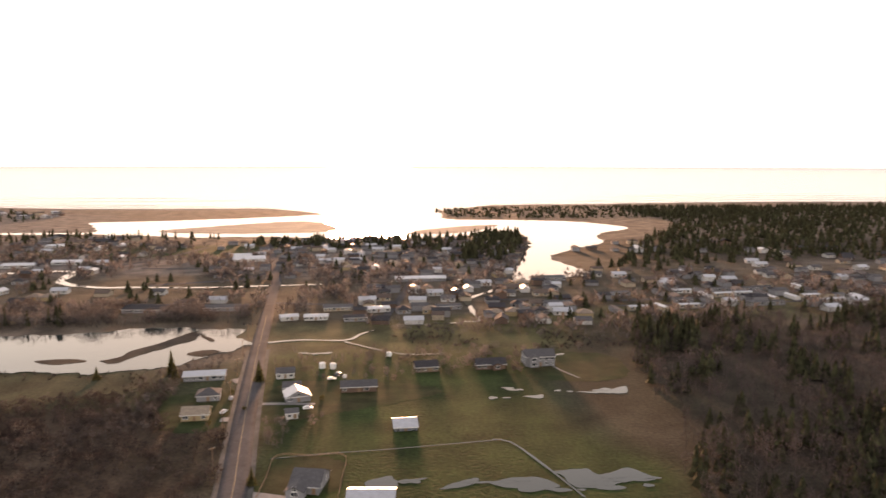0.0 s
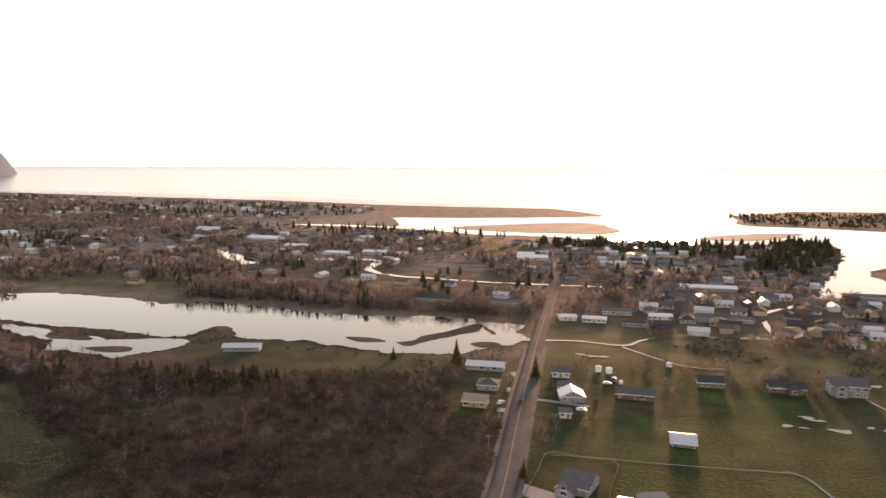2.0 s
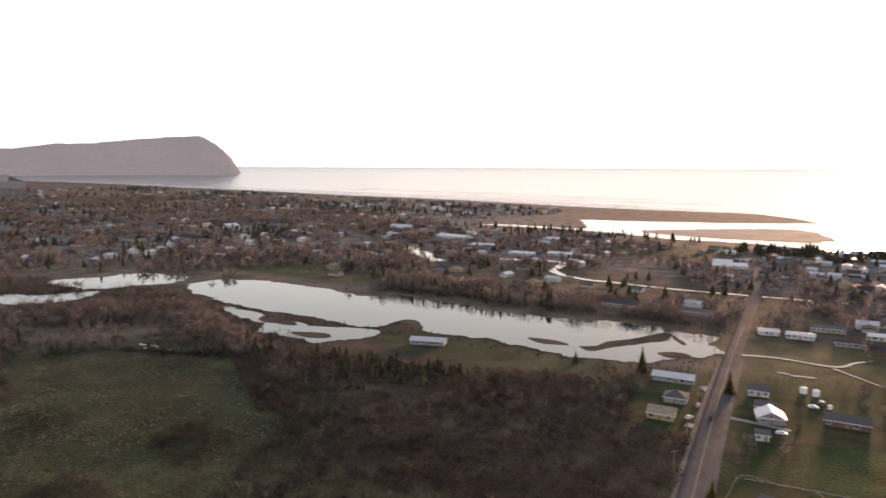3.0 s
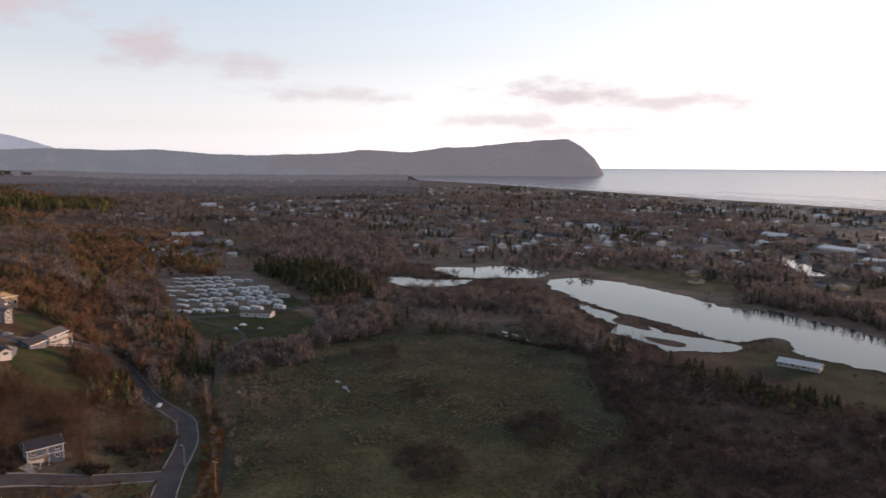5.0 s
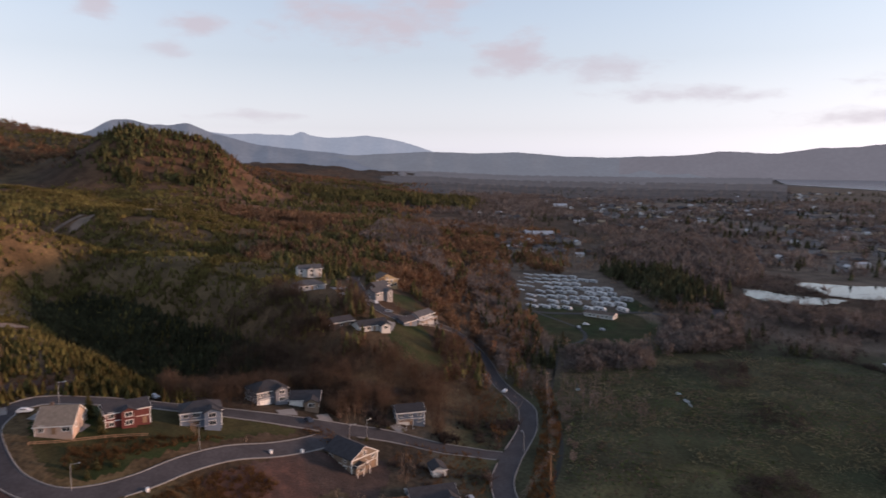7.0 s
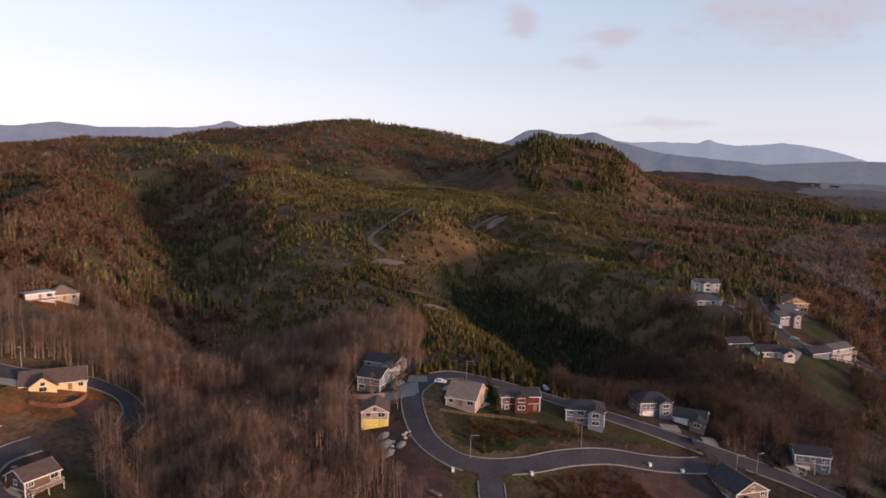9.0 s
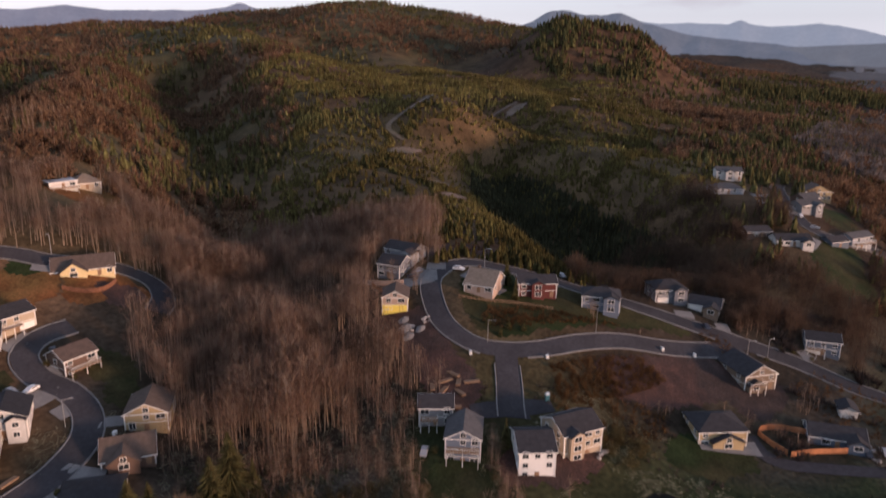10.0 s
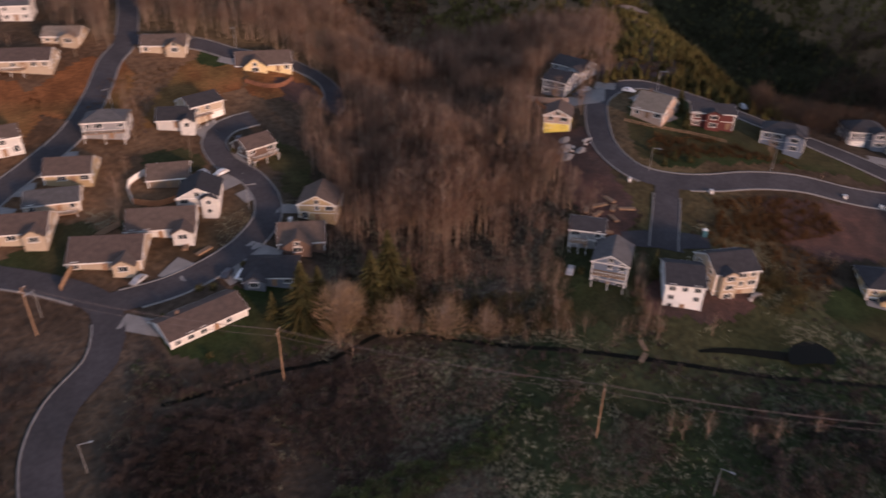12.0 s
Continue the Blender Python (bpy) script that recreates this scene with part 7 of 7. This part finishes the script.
bushes(x, y, tall(x, 1.0, 2.6), 14, brush, 0.1)
x, y = sow(900, [(-560, 300), (-480, 325), (-330, 330), (-310, 365), (-330, 280), (-450, 290)], keep=True)
bushes(x, y, tall(x, 1.2, 2.6), 12, brush, 0.08)
x, y = sow(3500, MARSH, noise_=0.36)
bushes(x, y, tall(x, 1.5, 3.8), 10, brush, 0.09)
x, y = sow(1500, polar=(88, 100, 190, 300), noise_=0.45, scale=25)
bushes(x, y, tall(x, 1.5, 4.5), 16, brush, 0.07)
x, y = sow(2600, polar=(146, 172, 80, 128), noise_=0.36, scale=20)
bushes(x, y, tall(x, 0.8, 2.6), 26, brush, 0.035)
for line in ([(-28, -117), (-45, -114), (-62, -110), (-75, -110), (-85, -105)], [(-88, -100), (-105, -82), (-125, -60), (-150, -36), (-172, -14)], [(-34, -124), (-50, -121), (-60, -118)], [(-10, -100), (-30, -98), (-48, -96), (-60, -98)]):
    c = spline(line, 0.35)
    x, y = c[:, 0] + rg.normal(0, 2.2, len(c)), c[:, 1] + rg.normal(0, 2.2, len(c))
    bushes(x, y, tall(x, 0.7, 2.2), 30, brush, 0.035)
x, y = sow(4200, polar=(90, 168, 66, 150), noise_=0.46, scale=16)
bushes(x, y, tall(x, 0.4, 1.3), 14, brush, 0.07, 1.2)
x, y = sow(1500, polar=(98, 150, 135, 200), noise_=0.5, scale=20)
bushes(x, y, tall(x, 0.8, 2.5), 14, brush, 0.08)
x, y = sow(1200, polar=(80, 172, 200, 300), noise_=0.5, scale=25)
bushes(x, y, tall(x, 0.8, 2.5), 12, brush, 0.08)
x, y = sow(260, [(-150, -20), (-120, -60), (-104, -42), (-124, -2), (-140, 8)], noise_=0.4, scale=14)
crowns(x, y, tall(x, 1.5, 4.5), 130, brush, 0.45)
x, y = sow(420, [(-10, -98), (-60, -100), (-66, -112), (-30, -114), (-12, -110)], noise_=0.38, scale=12)
crowns(x, y, tall(x, 1.0, 2.8), 120, brush, 0.6)
x, y = sow(300, [(-36, -84), (-80, -78), (-84, -70), (-40, -74)], noise_=0.35, scale=12)
crowns(x, y, tall(x, 0.9, 2.2), 120, green, 0.6)
x, y = sow(700, [(-140, 470), (-40, 470), (60, 470), (120, 420), (60, 400), (-20, 420), (-100, 410)], noise_=0.45)
bushes(x, y, tall(x, 1, 2.6), 12, brush, 0.14)
trunks2.make("thicket_trunks", M_WOODS, "thin trunks among willow thickets", "tree trunks")
twigs2.make("thicket_twigs", M_WOODS, "brown bare trees among willow thickets", "woods")
brush.make("willow_brush", M_BRUSH, "brown leafless willow and bramble thickets", "brush")
x, y = sow(22000, polar=(88, 172, 62, 190), noise_=0.41, scale=14)
i = np.repeat(np.arange(len(x)), 3)
x, y = x[i] + rg.normal(0, 0.9, len(i)), y[i] + rg.normal(0, 0.5, len(i))
bushes(x, y, tall(x, 0.25, 0.75), 13, tuft, 0.06, 1.9)
x, y = sow(2600, polar=(88, 172, 62, 175), noise_=0.42, scale=10)
bushes(x, y, tall(x, 0.5, 1.1), 26, tuft, 0.04, 1.6)
fartuft, brush_mauve = Heap(), Heap()
x, y = sow(42000, [(-420, 60), (-430, 120), (-400, 200), (-330, 235), (-240, 200), (-180, 170), (-130, 60), (-220, 25), (-400, 40)], noise_=0.4, scale=12)
bushes(x, y, tall(x, 0.3, 0.75), 5, fartuft, 0.32, 1.9)
x, y = sow(9000, [(-400, 60), (-400, 200), (-330, 225), (-240, 190), (-180, 160), (-140, 60), (-220, 30)], noise_=0.52, scale=24)
bushes(x, y, tall(x, 0.35, 0.9), 8, brush_mauve, 0.2, 1.6)
brush_mauve.make("mauve_meadow_stems", M_MAUVE, "mauve-brown dead stems over the meadow", "grass")
fartuft.make("marsh_grass_tufts", M_MARSHTUFT, "olive dry tufts over the wide marsh", "grass")
mauve, olive = Heap(), Heap()
x, y = sow(5200, polar=(126, 160, 78, 128), noise_=0.47, scale=13)
crowns(x, y, tall(x, 0.35, 0.95), 26, mauve, 0.9)
x, y = sow(1800, polar=(100, 126, 100, 128), noise_=0.5, scale=11)
crowns(x, y, tall(x, 0.4, 1.2), 26, mauve, 0.9)
mauve.make("mauve_marsh_hummocks", M_MAUVE, "mauve-brown dead hummocks over the marsh", "grass")
x, y = sow(5200, polar=(88, 160, 85, 165), noise_=0.5, scale=9)
crowns(x, y, tall(x, 0.35, 0.9), 24, tuft, 0.85)
for n, poly, lo, hi in ((190, [(-84, -112), (-98, -98), (-112, -88), (-124, -92), (-108, -108), (-92, -122)], 1.2, 4.2), (60, [(-62, -122), (-76, -116), (-82, -122), (-70, -130)], 1.5, 4.0), (70, [(-126, -92), (-134, -84), (-130, -76), (-120, -82)], 1.0, 3.0), (60, [(-164, -72), (-176, -64), (-172, -54), (-160, -58)], 1.2, 3.2)):
    x, y = sow(n, poly)
    crowns(x, y, tall(x, lo, hi), 150, olive, 0.5)
olive.make("olive_scrub", M_OLIVE, "olive and brown scrub at the foot of the woods", "brush")
tuft.make("dry_grass_tufts", M_TUFT, "pale dry grass tufts over the marsh", "grass")
x, y = sow(14000, polar=(88, 172, 62, 165), noise_=0.47, scale=19)
bushes(x, y, tall(x, 0.3, 0.9), 6, green, 0.3, 1.5)
x, y = sow(6000, [(-420, 60), (-430, 120), (-400, 200), (-330, 235), (-240, 200), (-180, 170), (-130, 60), (-220, 25), (-400, 40)], noise_=0.5, scale=25)
bushes(x, y, tall(x, 0.4, 1.0), 5, green, 0.45, 1.5)
green.make("green_rush_tufts", M_GREENTUFT, "green rushes and tufts over the marsh", "grass")


# rusty scrub on the banks of the loop
rust = Heap()
for n, poly, lo, hi in ((800, [(-184, -121), (-186, -113), (-202, -103), (-214, -93), (-222, -84), (-216, -94), (-205, -112), (-192, -124)], 0.7, 2.4), (520, [(-182, -93), (-198, -85), (-210, -75), (-206, -64), (-186, -72), (-170, -84)], 0.8, 2.8),
                        (240, [(-168, -88), (-180, -78), (-196, -58), (-180, -56), (-160, -70)], 0.7, 2.6), (200, [(-215, -162), (-232, -148), (-240, -140), (-246, -120), (-250, -130), (-232, -165)], 0.8, 2.2), (260, [(-60, -218), (-72, -236), (-90, -246), (-64, -250), (-48, -235)], 0.4, 1.4),
                        (160, [(-232, -50), (-240, -66), (-246, -60), (-240, -46)], 0.5, 1.4), (300, [(-258, -2), (-252, -30), (-236, -36), (-214, 0), (-236, 2)], 0.7, 2.2), (420, [(-265, 6), (-290, 10), (-320, 8), (-350, -4), (-380, -14), (-366, -22), (-330, -8), (-290, -2)], 1.0, 3.0), (900, [(-222, 13), (-262, 19), (-300, 24), (-345, 22), (-340, 31), (-290, 31), (-255, 26), (-222, 22)], 0.6, 2.2)):
    x, y = sow(n, poly, keep=False)
    bushes(x, y, tall(x, lo, hi), 20, rust, 0.05)
rust.make("rusty_scrub", M_RUSTBRUSH, "rusty brown scrub on banks by the streets", "brush")


# single trees that stand out along the creek and in gardens
def single_bare(x, y, h, k, pale, spread, label):
    root = new("bare_tree")
    root.matrix_basis = pose(x, y, gz(x, y))
    a, b = Heap(), Heap()
    o = np.zeros(1)
    bare_trees(o, o, np.array([h]), k, a, b, spread=spread, thick=0.11, z=o, low=pale)
    for j in range(7):
        d = np.array([[math.cos(j * 0.9 + x), math.sin(j * 0.9 + x), 1.5]]) * h * 0.22
        a.add(slivers(np.array([[0, 0, h * (0.15 + 0.07 * j)]]), d, np.array([0.16])))
    a.make("trunk", M_BARK, "", "", parent=root)
    b.make("crown", M_TWIGPALE if pale else M_TWIG, "", "", parent=root)
    return tagged(root, label, "tree", "bare trees by the creek")


def single_conifer(x, y, h, slim=0.2):
    root = new("conifer_tree")
    root.matrix_basis = pose(x, y, gz(x, y))
    a, b = Heap(), Heap()
    o = np.zeros(1)
    conifers(o, o, np.array([h * 0.98]), 9, 7, b, a, slim * 0.55, z=o)
    n = int(85 * h)
    u = rg.rand(n) ** 1.15 * 0.95 + 0.03
    t = rg.uniform(0, 2 * np.pi, n)
    rad = slim * h * (1.03 - u) * rg.uniform(0.6, 1.25, n)
    start = np.column_stack([np.cos(t) * rad * 0.15, np.sin(t) * rad * 0.15, h * u])
    t2 = t + rg.normal(0, 0.2, n)
    b.add(slivers(start, np.column_stack([np.cos(t2) * rad, np.sin(t2) * rad, -0.25 * rad + rg.normal(0, 0.2, n)]), 0.055 * h * (1.1 - u)))
    a.make("trunk", M_BARK, "", "", parent=root)
    b.make("crown", M_SPRUCE, "", "", parent=root)
    return tagged(root, "tall green spruce with drooping boughs", "tree", "spruces")


PALE = "pale sunlit leafless tree beside the creek"
for x, y, h, k, pale, spread in ((-68.5, -119.5, 15, 1500, True, 0.36), (-72, -121, 13, 1000, True, 0.36), (-80, -113, 10, 1300, True, 0.55), (-89.5, -105.5, 11, 1300, True, 0.46), (-97, -99, 9, 600, True, 0.42), (-113.5, -91, 8, 260, False, 0.42), (-94, -110, 9, 200, False, 0.35), (-116, -84, 6, 160, False, 0.45),
                                 (-66, -116, 8, 200, True, 0.4), (-122, -37, 8, 180, False, 0.3), (-118, -40, 7, 160, False, 0.3), (-112, -47, 9, 120, False, 0.18), (-108, -50, 8, 120, False, 0.18), (-131, -33, 8, 160, False, 0.3), (-106, -52, 8, 120, False, 0.2), (-154, -12, 8, 200, False, 0.3),
                                 (-218, -97, 7, 160, True, 0.2), (-216, -95, 7, 160, True, 0.2), (-140, -64, 7, 150, False, 0.4), (-138.5, -86, 7, 150, True, 0.2)):
    single_bare(x, y, h, k, pale, spread, PALE if pale else "brown leafless tree in rough grass")
for x, y, h, slim in ((-63.5, -127, 18, 0.36), (-87, -125, 20, 0.34), (-81, -124, 17, 0.36), (-68, -127, 15, 0.36), (-143.5, -85, 9, 0.2), (-58, -132, 8, 0.3), (-91, -122, 13, 0.24), (-205, -120, 8, 0.2), (-212, -128, 10, 0.22), (-140, 356, 14, 0.2), (-175, 348, 7, 0.35), (-136, 350, 9, 0.25), (-92, 345, 12, 0.25), (-65, 230, 7, 0.3),
                      (-185, -118, 4, 0.35), (-188, -112, 4, 0.35), (-191, -108, 4, 0.35), (-183, -112, 3.5, 0.35)):
    single_conifer(x, y, h, slim)


# ---- small things about the plots and streets ----
M_BRICK = mat("red_brick", (0.2, 0.085, 0.045), 0.9, 1.2, 0.3, 0.4)
M_TEAL = mat("teal_plastic", (0.05, 0.16, 0.2), 0.5, 2, 0.08, 0.05)
M_ROCK = mat("pale_rock", (0.36, 0.33, 0.31), 0.9, 0.8, 0.25, 0.5)
M_CLEARING = mat("stripped_soil", (0.17, 0.12, 0.09), 0.95, 0.1, 0.3, 0.5, second=(0.11, 0.085, 0.05))
M_CUT = mat("orange_clay", (0.24, 0.1, 0.035), 0.95, 0.15, 0.3, 0.6)


def portable_toilet(x, y, ang):
    root = new("portable_toilet")
    root.matrix_basis = pose(x, y, gz(x, y), 0, 0, ang)
    part("cabin", boxes((-0.6, 0.6, -0.6, 0.6, 0, 2.1)), M_TEAL, root)
    part("roof", boxes((-0.65, 0.65, -0.65, 0.65, 2.1, 2.22), (-0.5, 0.5, -0.5, 0.5, 2.22, 2.35)), M_WHITE, root)
    part("door", boxes((-0.4, 0.4, -0.65, -0.6, 0.1, 1.95)), M_TEAL, root)
    part("vent_pipe", tube([(0.4, 0.4, 2.2), (0.4, 0.4, 2.7)], [0.06, 0.06], 6), M_TRIM, root)
    return tagged(root, "teal portable toilet at the end of the spur road", "portable toilet")


portable_toilet(-167.5, -85.9, 130)


def utility_box(x, y):
    root = new("utility_cabinet")
    root.matrix_basis = pose(x, y, gz(x, y), 0, 0, 40)
    part("plinth", boxes((-0.7, 0.7, -0.5, 0.5, -0.3, 0.12)), M_CONCRETE, root)
    part("body", boxes((-0.6, 0.6, -0.4, 0.4, 0.12, 1.0)), M_WHITE, root)
    part("lid", boxes((-0.64, 0.64, -0.44, 0.44, 1.0, 1.06)), M_TRIM, root)
    return tagged(root, "pale metal utility cabinet on a concrete plinth", "utility cabinet", "utility cabinets by the loop")


for x, y in ((-220.2, -71.3), (-226.4, -62.5), (-168.3, -113.5), (-184.5, -95.5), (-79.5, -161.5)):
    utility_box(x, y)


def rock(x, y, r, seed):
    """One broken stone: an uneven lump sunk into the ground."""
    bm = bmesh.new()
    bmesh.ops.create_icosphere(bm, subdivisions=1, radius=r)
    q = random.Random(seed)
    for v in bm.verts:
        v.co *= q.uniform(0.7, 1.2)
        v.co.z *= 0.7
    me = bpy.data.meshes.new("boulder")
    bm.to_mesh(me)
    bm.free()
    me.materials.append(M_ROCK)
    ob = new("boulder", me)
    ob.matrix_basis = pose(x, y, gz(x, y) + r * 0.3, 0, 0, q.uniform(0, 360))
    return tagged(ob, "pale broken boulder on the raw plot", "boulder", "boulders on the plots")


rr_ = random.Random(4)
for cx, cy, n, spread in ((-161.5, -66.5, 14, 3.0), (-173.5, -135, 9, 2.0), (-166, -137, 8, 2.6), (-164, -72, 6, 2.5), (-218, -8, 7, 4)):
    for i in range(n):
        rock(cx + rr_.uniform(-1, 1) * spread, cy + rr_.uniform(-1, 1) * spread * 0.7, rr_.uniform(0.35, 0.85), rr_.randrange(999))


def gravel_heap(x, y, r, h, seed):
    """A tipped mound of grey gravel with an uneven top."""
    q = random.Random(seed)
    v, f = [(0, 0, h)], []
    rings, sides = 5, 16
    for i in range(1, rings + 1):
        for k in range(sides):
            a, d = 2 * math.pi * k / sides, r * i / rings * q.uniform(0.88, 1.12)
            px, py = d * math.cos(a), d * 0.75 * math.sin(a)
            v.append((px, py, gz(x + px, y + py) - gz(x, y) + h * (1 - (i / rings) ** 1.6) * q.uniform(0.75, 1.15) - (0.15 if i == rings else 0)))
    f += [[0, 1 + k, 1 + (k + 1) % sides] for k in range(sides)]
    f += [[1 + i * sides + k, 1 + (i + 1) * sides + k, 1 + (i + 1) * sides + (k + 1) % sides, 1 + i * sides + (k + 1) % sides] for i in range(rings - 1) for k in range(sides)]
    ob = new("gravel_heap", mesh("gravel_heap", v, f, M_CONCRETE))
    ob.matrix_basis = pose(x, y, gz(x, y))
    return tagged(ob, "tipped heap of grey gravel on raw earth", "gravel heap", "gravel heaps")


for i, (x, y, r, h) in enumerate(((-166, -138, 3.2, 1.2), (-163.5, -134.5, 2.6, 0.9), (-168.5, -133.5, 2.2, 0.8), (-169.5, -141.5, 2.4, 0.9))):
    gravel_heap(x, y, r, h, i)


def lumber_stack(x, y, ang, n):
    root = new("lumber_stack")
    root.matrix_basis = pose(x, y, gz(x, y), 0, 0, ang)
    for i in range(n):
        lv, k = divmod(i, 5)
        part("plank", boxes((-2.4 + 0.2 * rr_.random(), 2.4, -0.7 + k * 0.28, -0.7 + k * 0.28 + 0.24, 0.05 + lv * 0.16, 0.19 + lv * 0.16)), M_WOOD, root)
    return tagged(root, "stack of pale lumber on the building site", "lumber stack", "lumber stacks")


for x, y, a in ((-155.3, -108.7, 30), (-152, -106, 70), (-150, -110, 10), (-146, -104, 120), (-157, -112, 80), (-153, -112, 160), (-149, -113.5, 40), (-158, -106, 140), (-145.5, -108, 60), (-54, -161, 20), (-51, -165, 60)):
    lumber_stack(x, y, a, 15)


def wall_line(line, h, material, label):
    """A low retaining wall along a line, stepped with the ground, in blocks."""
    p = spline(line, 1.6)
    root = new("retaining_wall")
    for a, b in zip(p[:-1], p[1:]):
        z = min(gz(*a), gz(*b))
        t = (b - a) / np.hypot(*(b - a))
        o = np.array([-t[1], t[0]]) * 0.18
        e = t * 0.03
        for lv in range(3):
            z0, z1 = z - 0.4 + lv * h / 2.4, z - 0.4 + (lv + 0.96) * h / 2.4
            q = [(*(a + e - o), z0), (*(b - e - o), z0), (*(b - e + o), z0), (*(a + e + o), z0), (*(a + e - o), z1), (*(b - e - o), z1), (*(b - e + o), z1), (*(a + e + o), z1)]
            part("block", (q, [[3, 2, 1, 0], [4, 5, 6, 7], [0, 1, 5, 4], [1, 2, 6, 5], [2, 3, 7, 6], [3, 0, 4, 7]]), material, root)
    return tagged(root, label, "retaining wall")


wall_line([(-101, -228), (-106, -223.5), (-112, -222.5), (-118, -226)], 1.6, M_BRICK, "rusty stepped retaining wall below a yellow house")
wall_line([(-182.5, -173), (-184, -164), (-187.5, -156.5)], 1.8, M_WALLS["pink"], "pale concrete retaining wall beside white houses")
patch("clay_cut", [(-216, -176), (-222, -172), (-230, -176), (-228, -184), (-219, -184)], 0.12, M_CUT, "sunlit orange clay cut into the hillside", "earth")
for cx, cy, a, b in CLEARINGS:
    patch("stripped_clearing", [(cx + a * math.cos(t) * (1 + 0.3 * math.sin(3 * t)), cy + b * math.sin(t)) for t in np.linspace(0, 5.6, 9)], 0.9, M_CLEARING, "pale stripped clearing on the felled slope", "clearing", cell=2.5)
ribbon("logging_track", [(-420, -350), (-441, -384), (-497, -390), (-560, -410), (-641, -443), (-720, -430)], 4.5, 0.9, M_CLEARING, "pale earth logging track across the felled slope", "track", step=8, across=2)


def shrub(x, y, h, seed):
    root = new("garden_shrub")
    root.matrix_basis = pose(x, y, gz(x, y))
    b = Heap()
    o = np.zeros(1)
    n = 260
    p = rg.normal(size=(n, 3))
    p *= (rg.rand(n) ** 0.4 / np.linalg.norm(p, axis=1))[:, None]
    p = p * [h * 0.55, h * 0.55, h * 0.48] + [0, 0, h * 0.5]
    b.add(slivers(p, rg.normal(0, 0.12, (n, 3)) * h, np.full(n, 0.09 * h)))
    b.make("foliage", M_SPRUCE, "", "", parent=root)
    part("stem", tube([(0, 0, -0.1), (0, 0, h * 0.5)], [0.06, 0.03], 5), M_BARK, root)
    return tagged(root, "round dark green garden shrub", "shrub", "garden shrubs")


for i, (x, y, h) in enumerate(((-258.5, -37.9, 1.4), (-259.8, -32.2, 1.4), (-256.6, -42, 1.4), (-246, -44, 1.6), (-68, -185, 1.9), (-70, -187, 1.7), (-66.5, -183, 1.6), (-84, -163, 1.8), (-86.5, -165.5, 1.9), (-89, -160.5, 1.6), (-80, -196, 1.8), (-83, -187, 1.5), (-60, -151, 1.8),
                               (-50, -147, 2.4), (-47, -148.5, 2.2), (-53, -140, 2.0), (-36, -144, 1.8), (-40, -128, 1.6), (-203, -131, 1.6), (-205, -128, 1.4), (-233, -100, 2), (-130, -98, 2.2), (-98, 286, 2.2), (-100, 326, 2.4), (-88, 304, 2), (-56, 318, 2.4), (-48, 214, 2), (-66, 232, 2.4))):
    shrub(x, y, h, i)
# a small white garage behind the low blue house, and field tanks
house(-233.9, -16.4, 110, 5, 6, 1, "white", "dark", axis="y", label="small white gabled garage behind a house", garage=0.01, lift=0.2, group="garages")


def tank(x, y, r, h):
    root = new("water_tank")
    root.matrix_basis = pose(x, y, 0.05)
    part("shell", tube([(0, 0, 0), (0, 0, h)], [r, r], 18), M_WHITE, root)
    part("cap", tube([(0, 0, h), (0, 0, h + 0.35 * r)], [r * 1.02, r * 0.2], 18), M_TRIM, root)
    return tagged(root, "white round tank standing in the pasture", "tank", "tanks in the pasture")


for x, y, r, h in ((-64.3, 369, 1.7, 2.8), (-58.5, 368, 1.7, 2.8), (-54, 356, 1.1, 1.8), (-50, 352, 1.0, 1.6), (-30.5, 393, 1.5, 2.0)):
    tank(x, y, r, h)


def boardwalk(line):
    """A narrow zigzag footbridge of planks on two stringers over the creek."""
    root = new("boardwalk")
    for a, b in zip(line[:-1], line[1:]):
        a, b = np.array(a), np.array(b)
        n = int(np.hypot(*(b - a)) / 0.35)
        t = (b - a) / np.hypot(*(b - a))
        o = np.array([-t[1], t[0]])
        z = max(gz(*a), gz(*b)) + 0.45
        for s in (-0.4, 0.4):
            q = [(*(a + o * (s + e)), z + h) for e, h in ((-0.06, -0.25), (0.06, -0.25), (0.06, -0.06), (-0.06, -0.06))] + [(*(b + o * (s + e)), z + h) for e, h in ((-0.06, -0.25), (0.06, -0.25), (0.06, -0.06), (-0.06, -0.06))]
            part("stringer", (q, [[0, 1, 2, 3], [7, 6, 5, 4], [0, 4, 5, 1], [1, 5, 6, 2], [2, 6, 7, 3], [3, 7, 4, 0]]), M_WOOD, root)
        for k in range(n):
            c = a + (b - a) * (k + 0.5) / n
            p = [c + t * e * 0.14 + o * s * 0.6 for e, s in ((-1, -1), (1, -1), (1, 1), (-1, 1))]
            part("plank", ([(*v, z - 0.06) for v in p] + [(*v, z) for v in p], [[3, 2, 1, 0], [4, 5, 6, 7], [0, 1, 5, 4], [1, 2, 6, 5], [2, 3, 7, 6], [3, 0, 4, 7]]), M_WOOD, root)
    for c in line:
        part("post", boxes((c[0] - 0.08, c[0] + 0.08, c[1] - 0.08, c[1] + 0.08, gz(*c) - 0.3, gz(*c) + 0.4)), M_WOOD, root)
    return tagged(root, "weathered zigzag plank boardwalk over the creek", "boardwalk")


boardwalk([(-124.2, -73.8), (-122, -70.2), (-118.3, -68.9)])
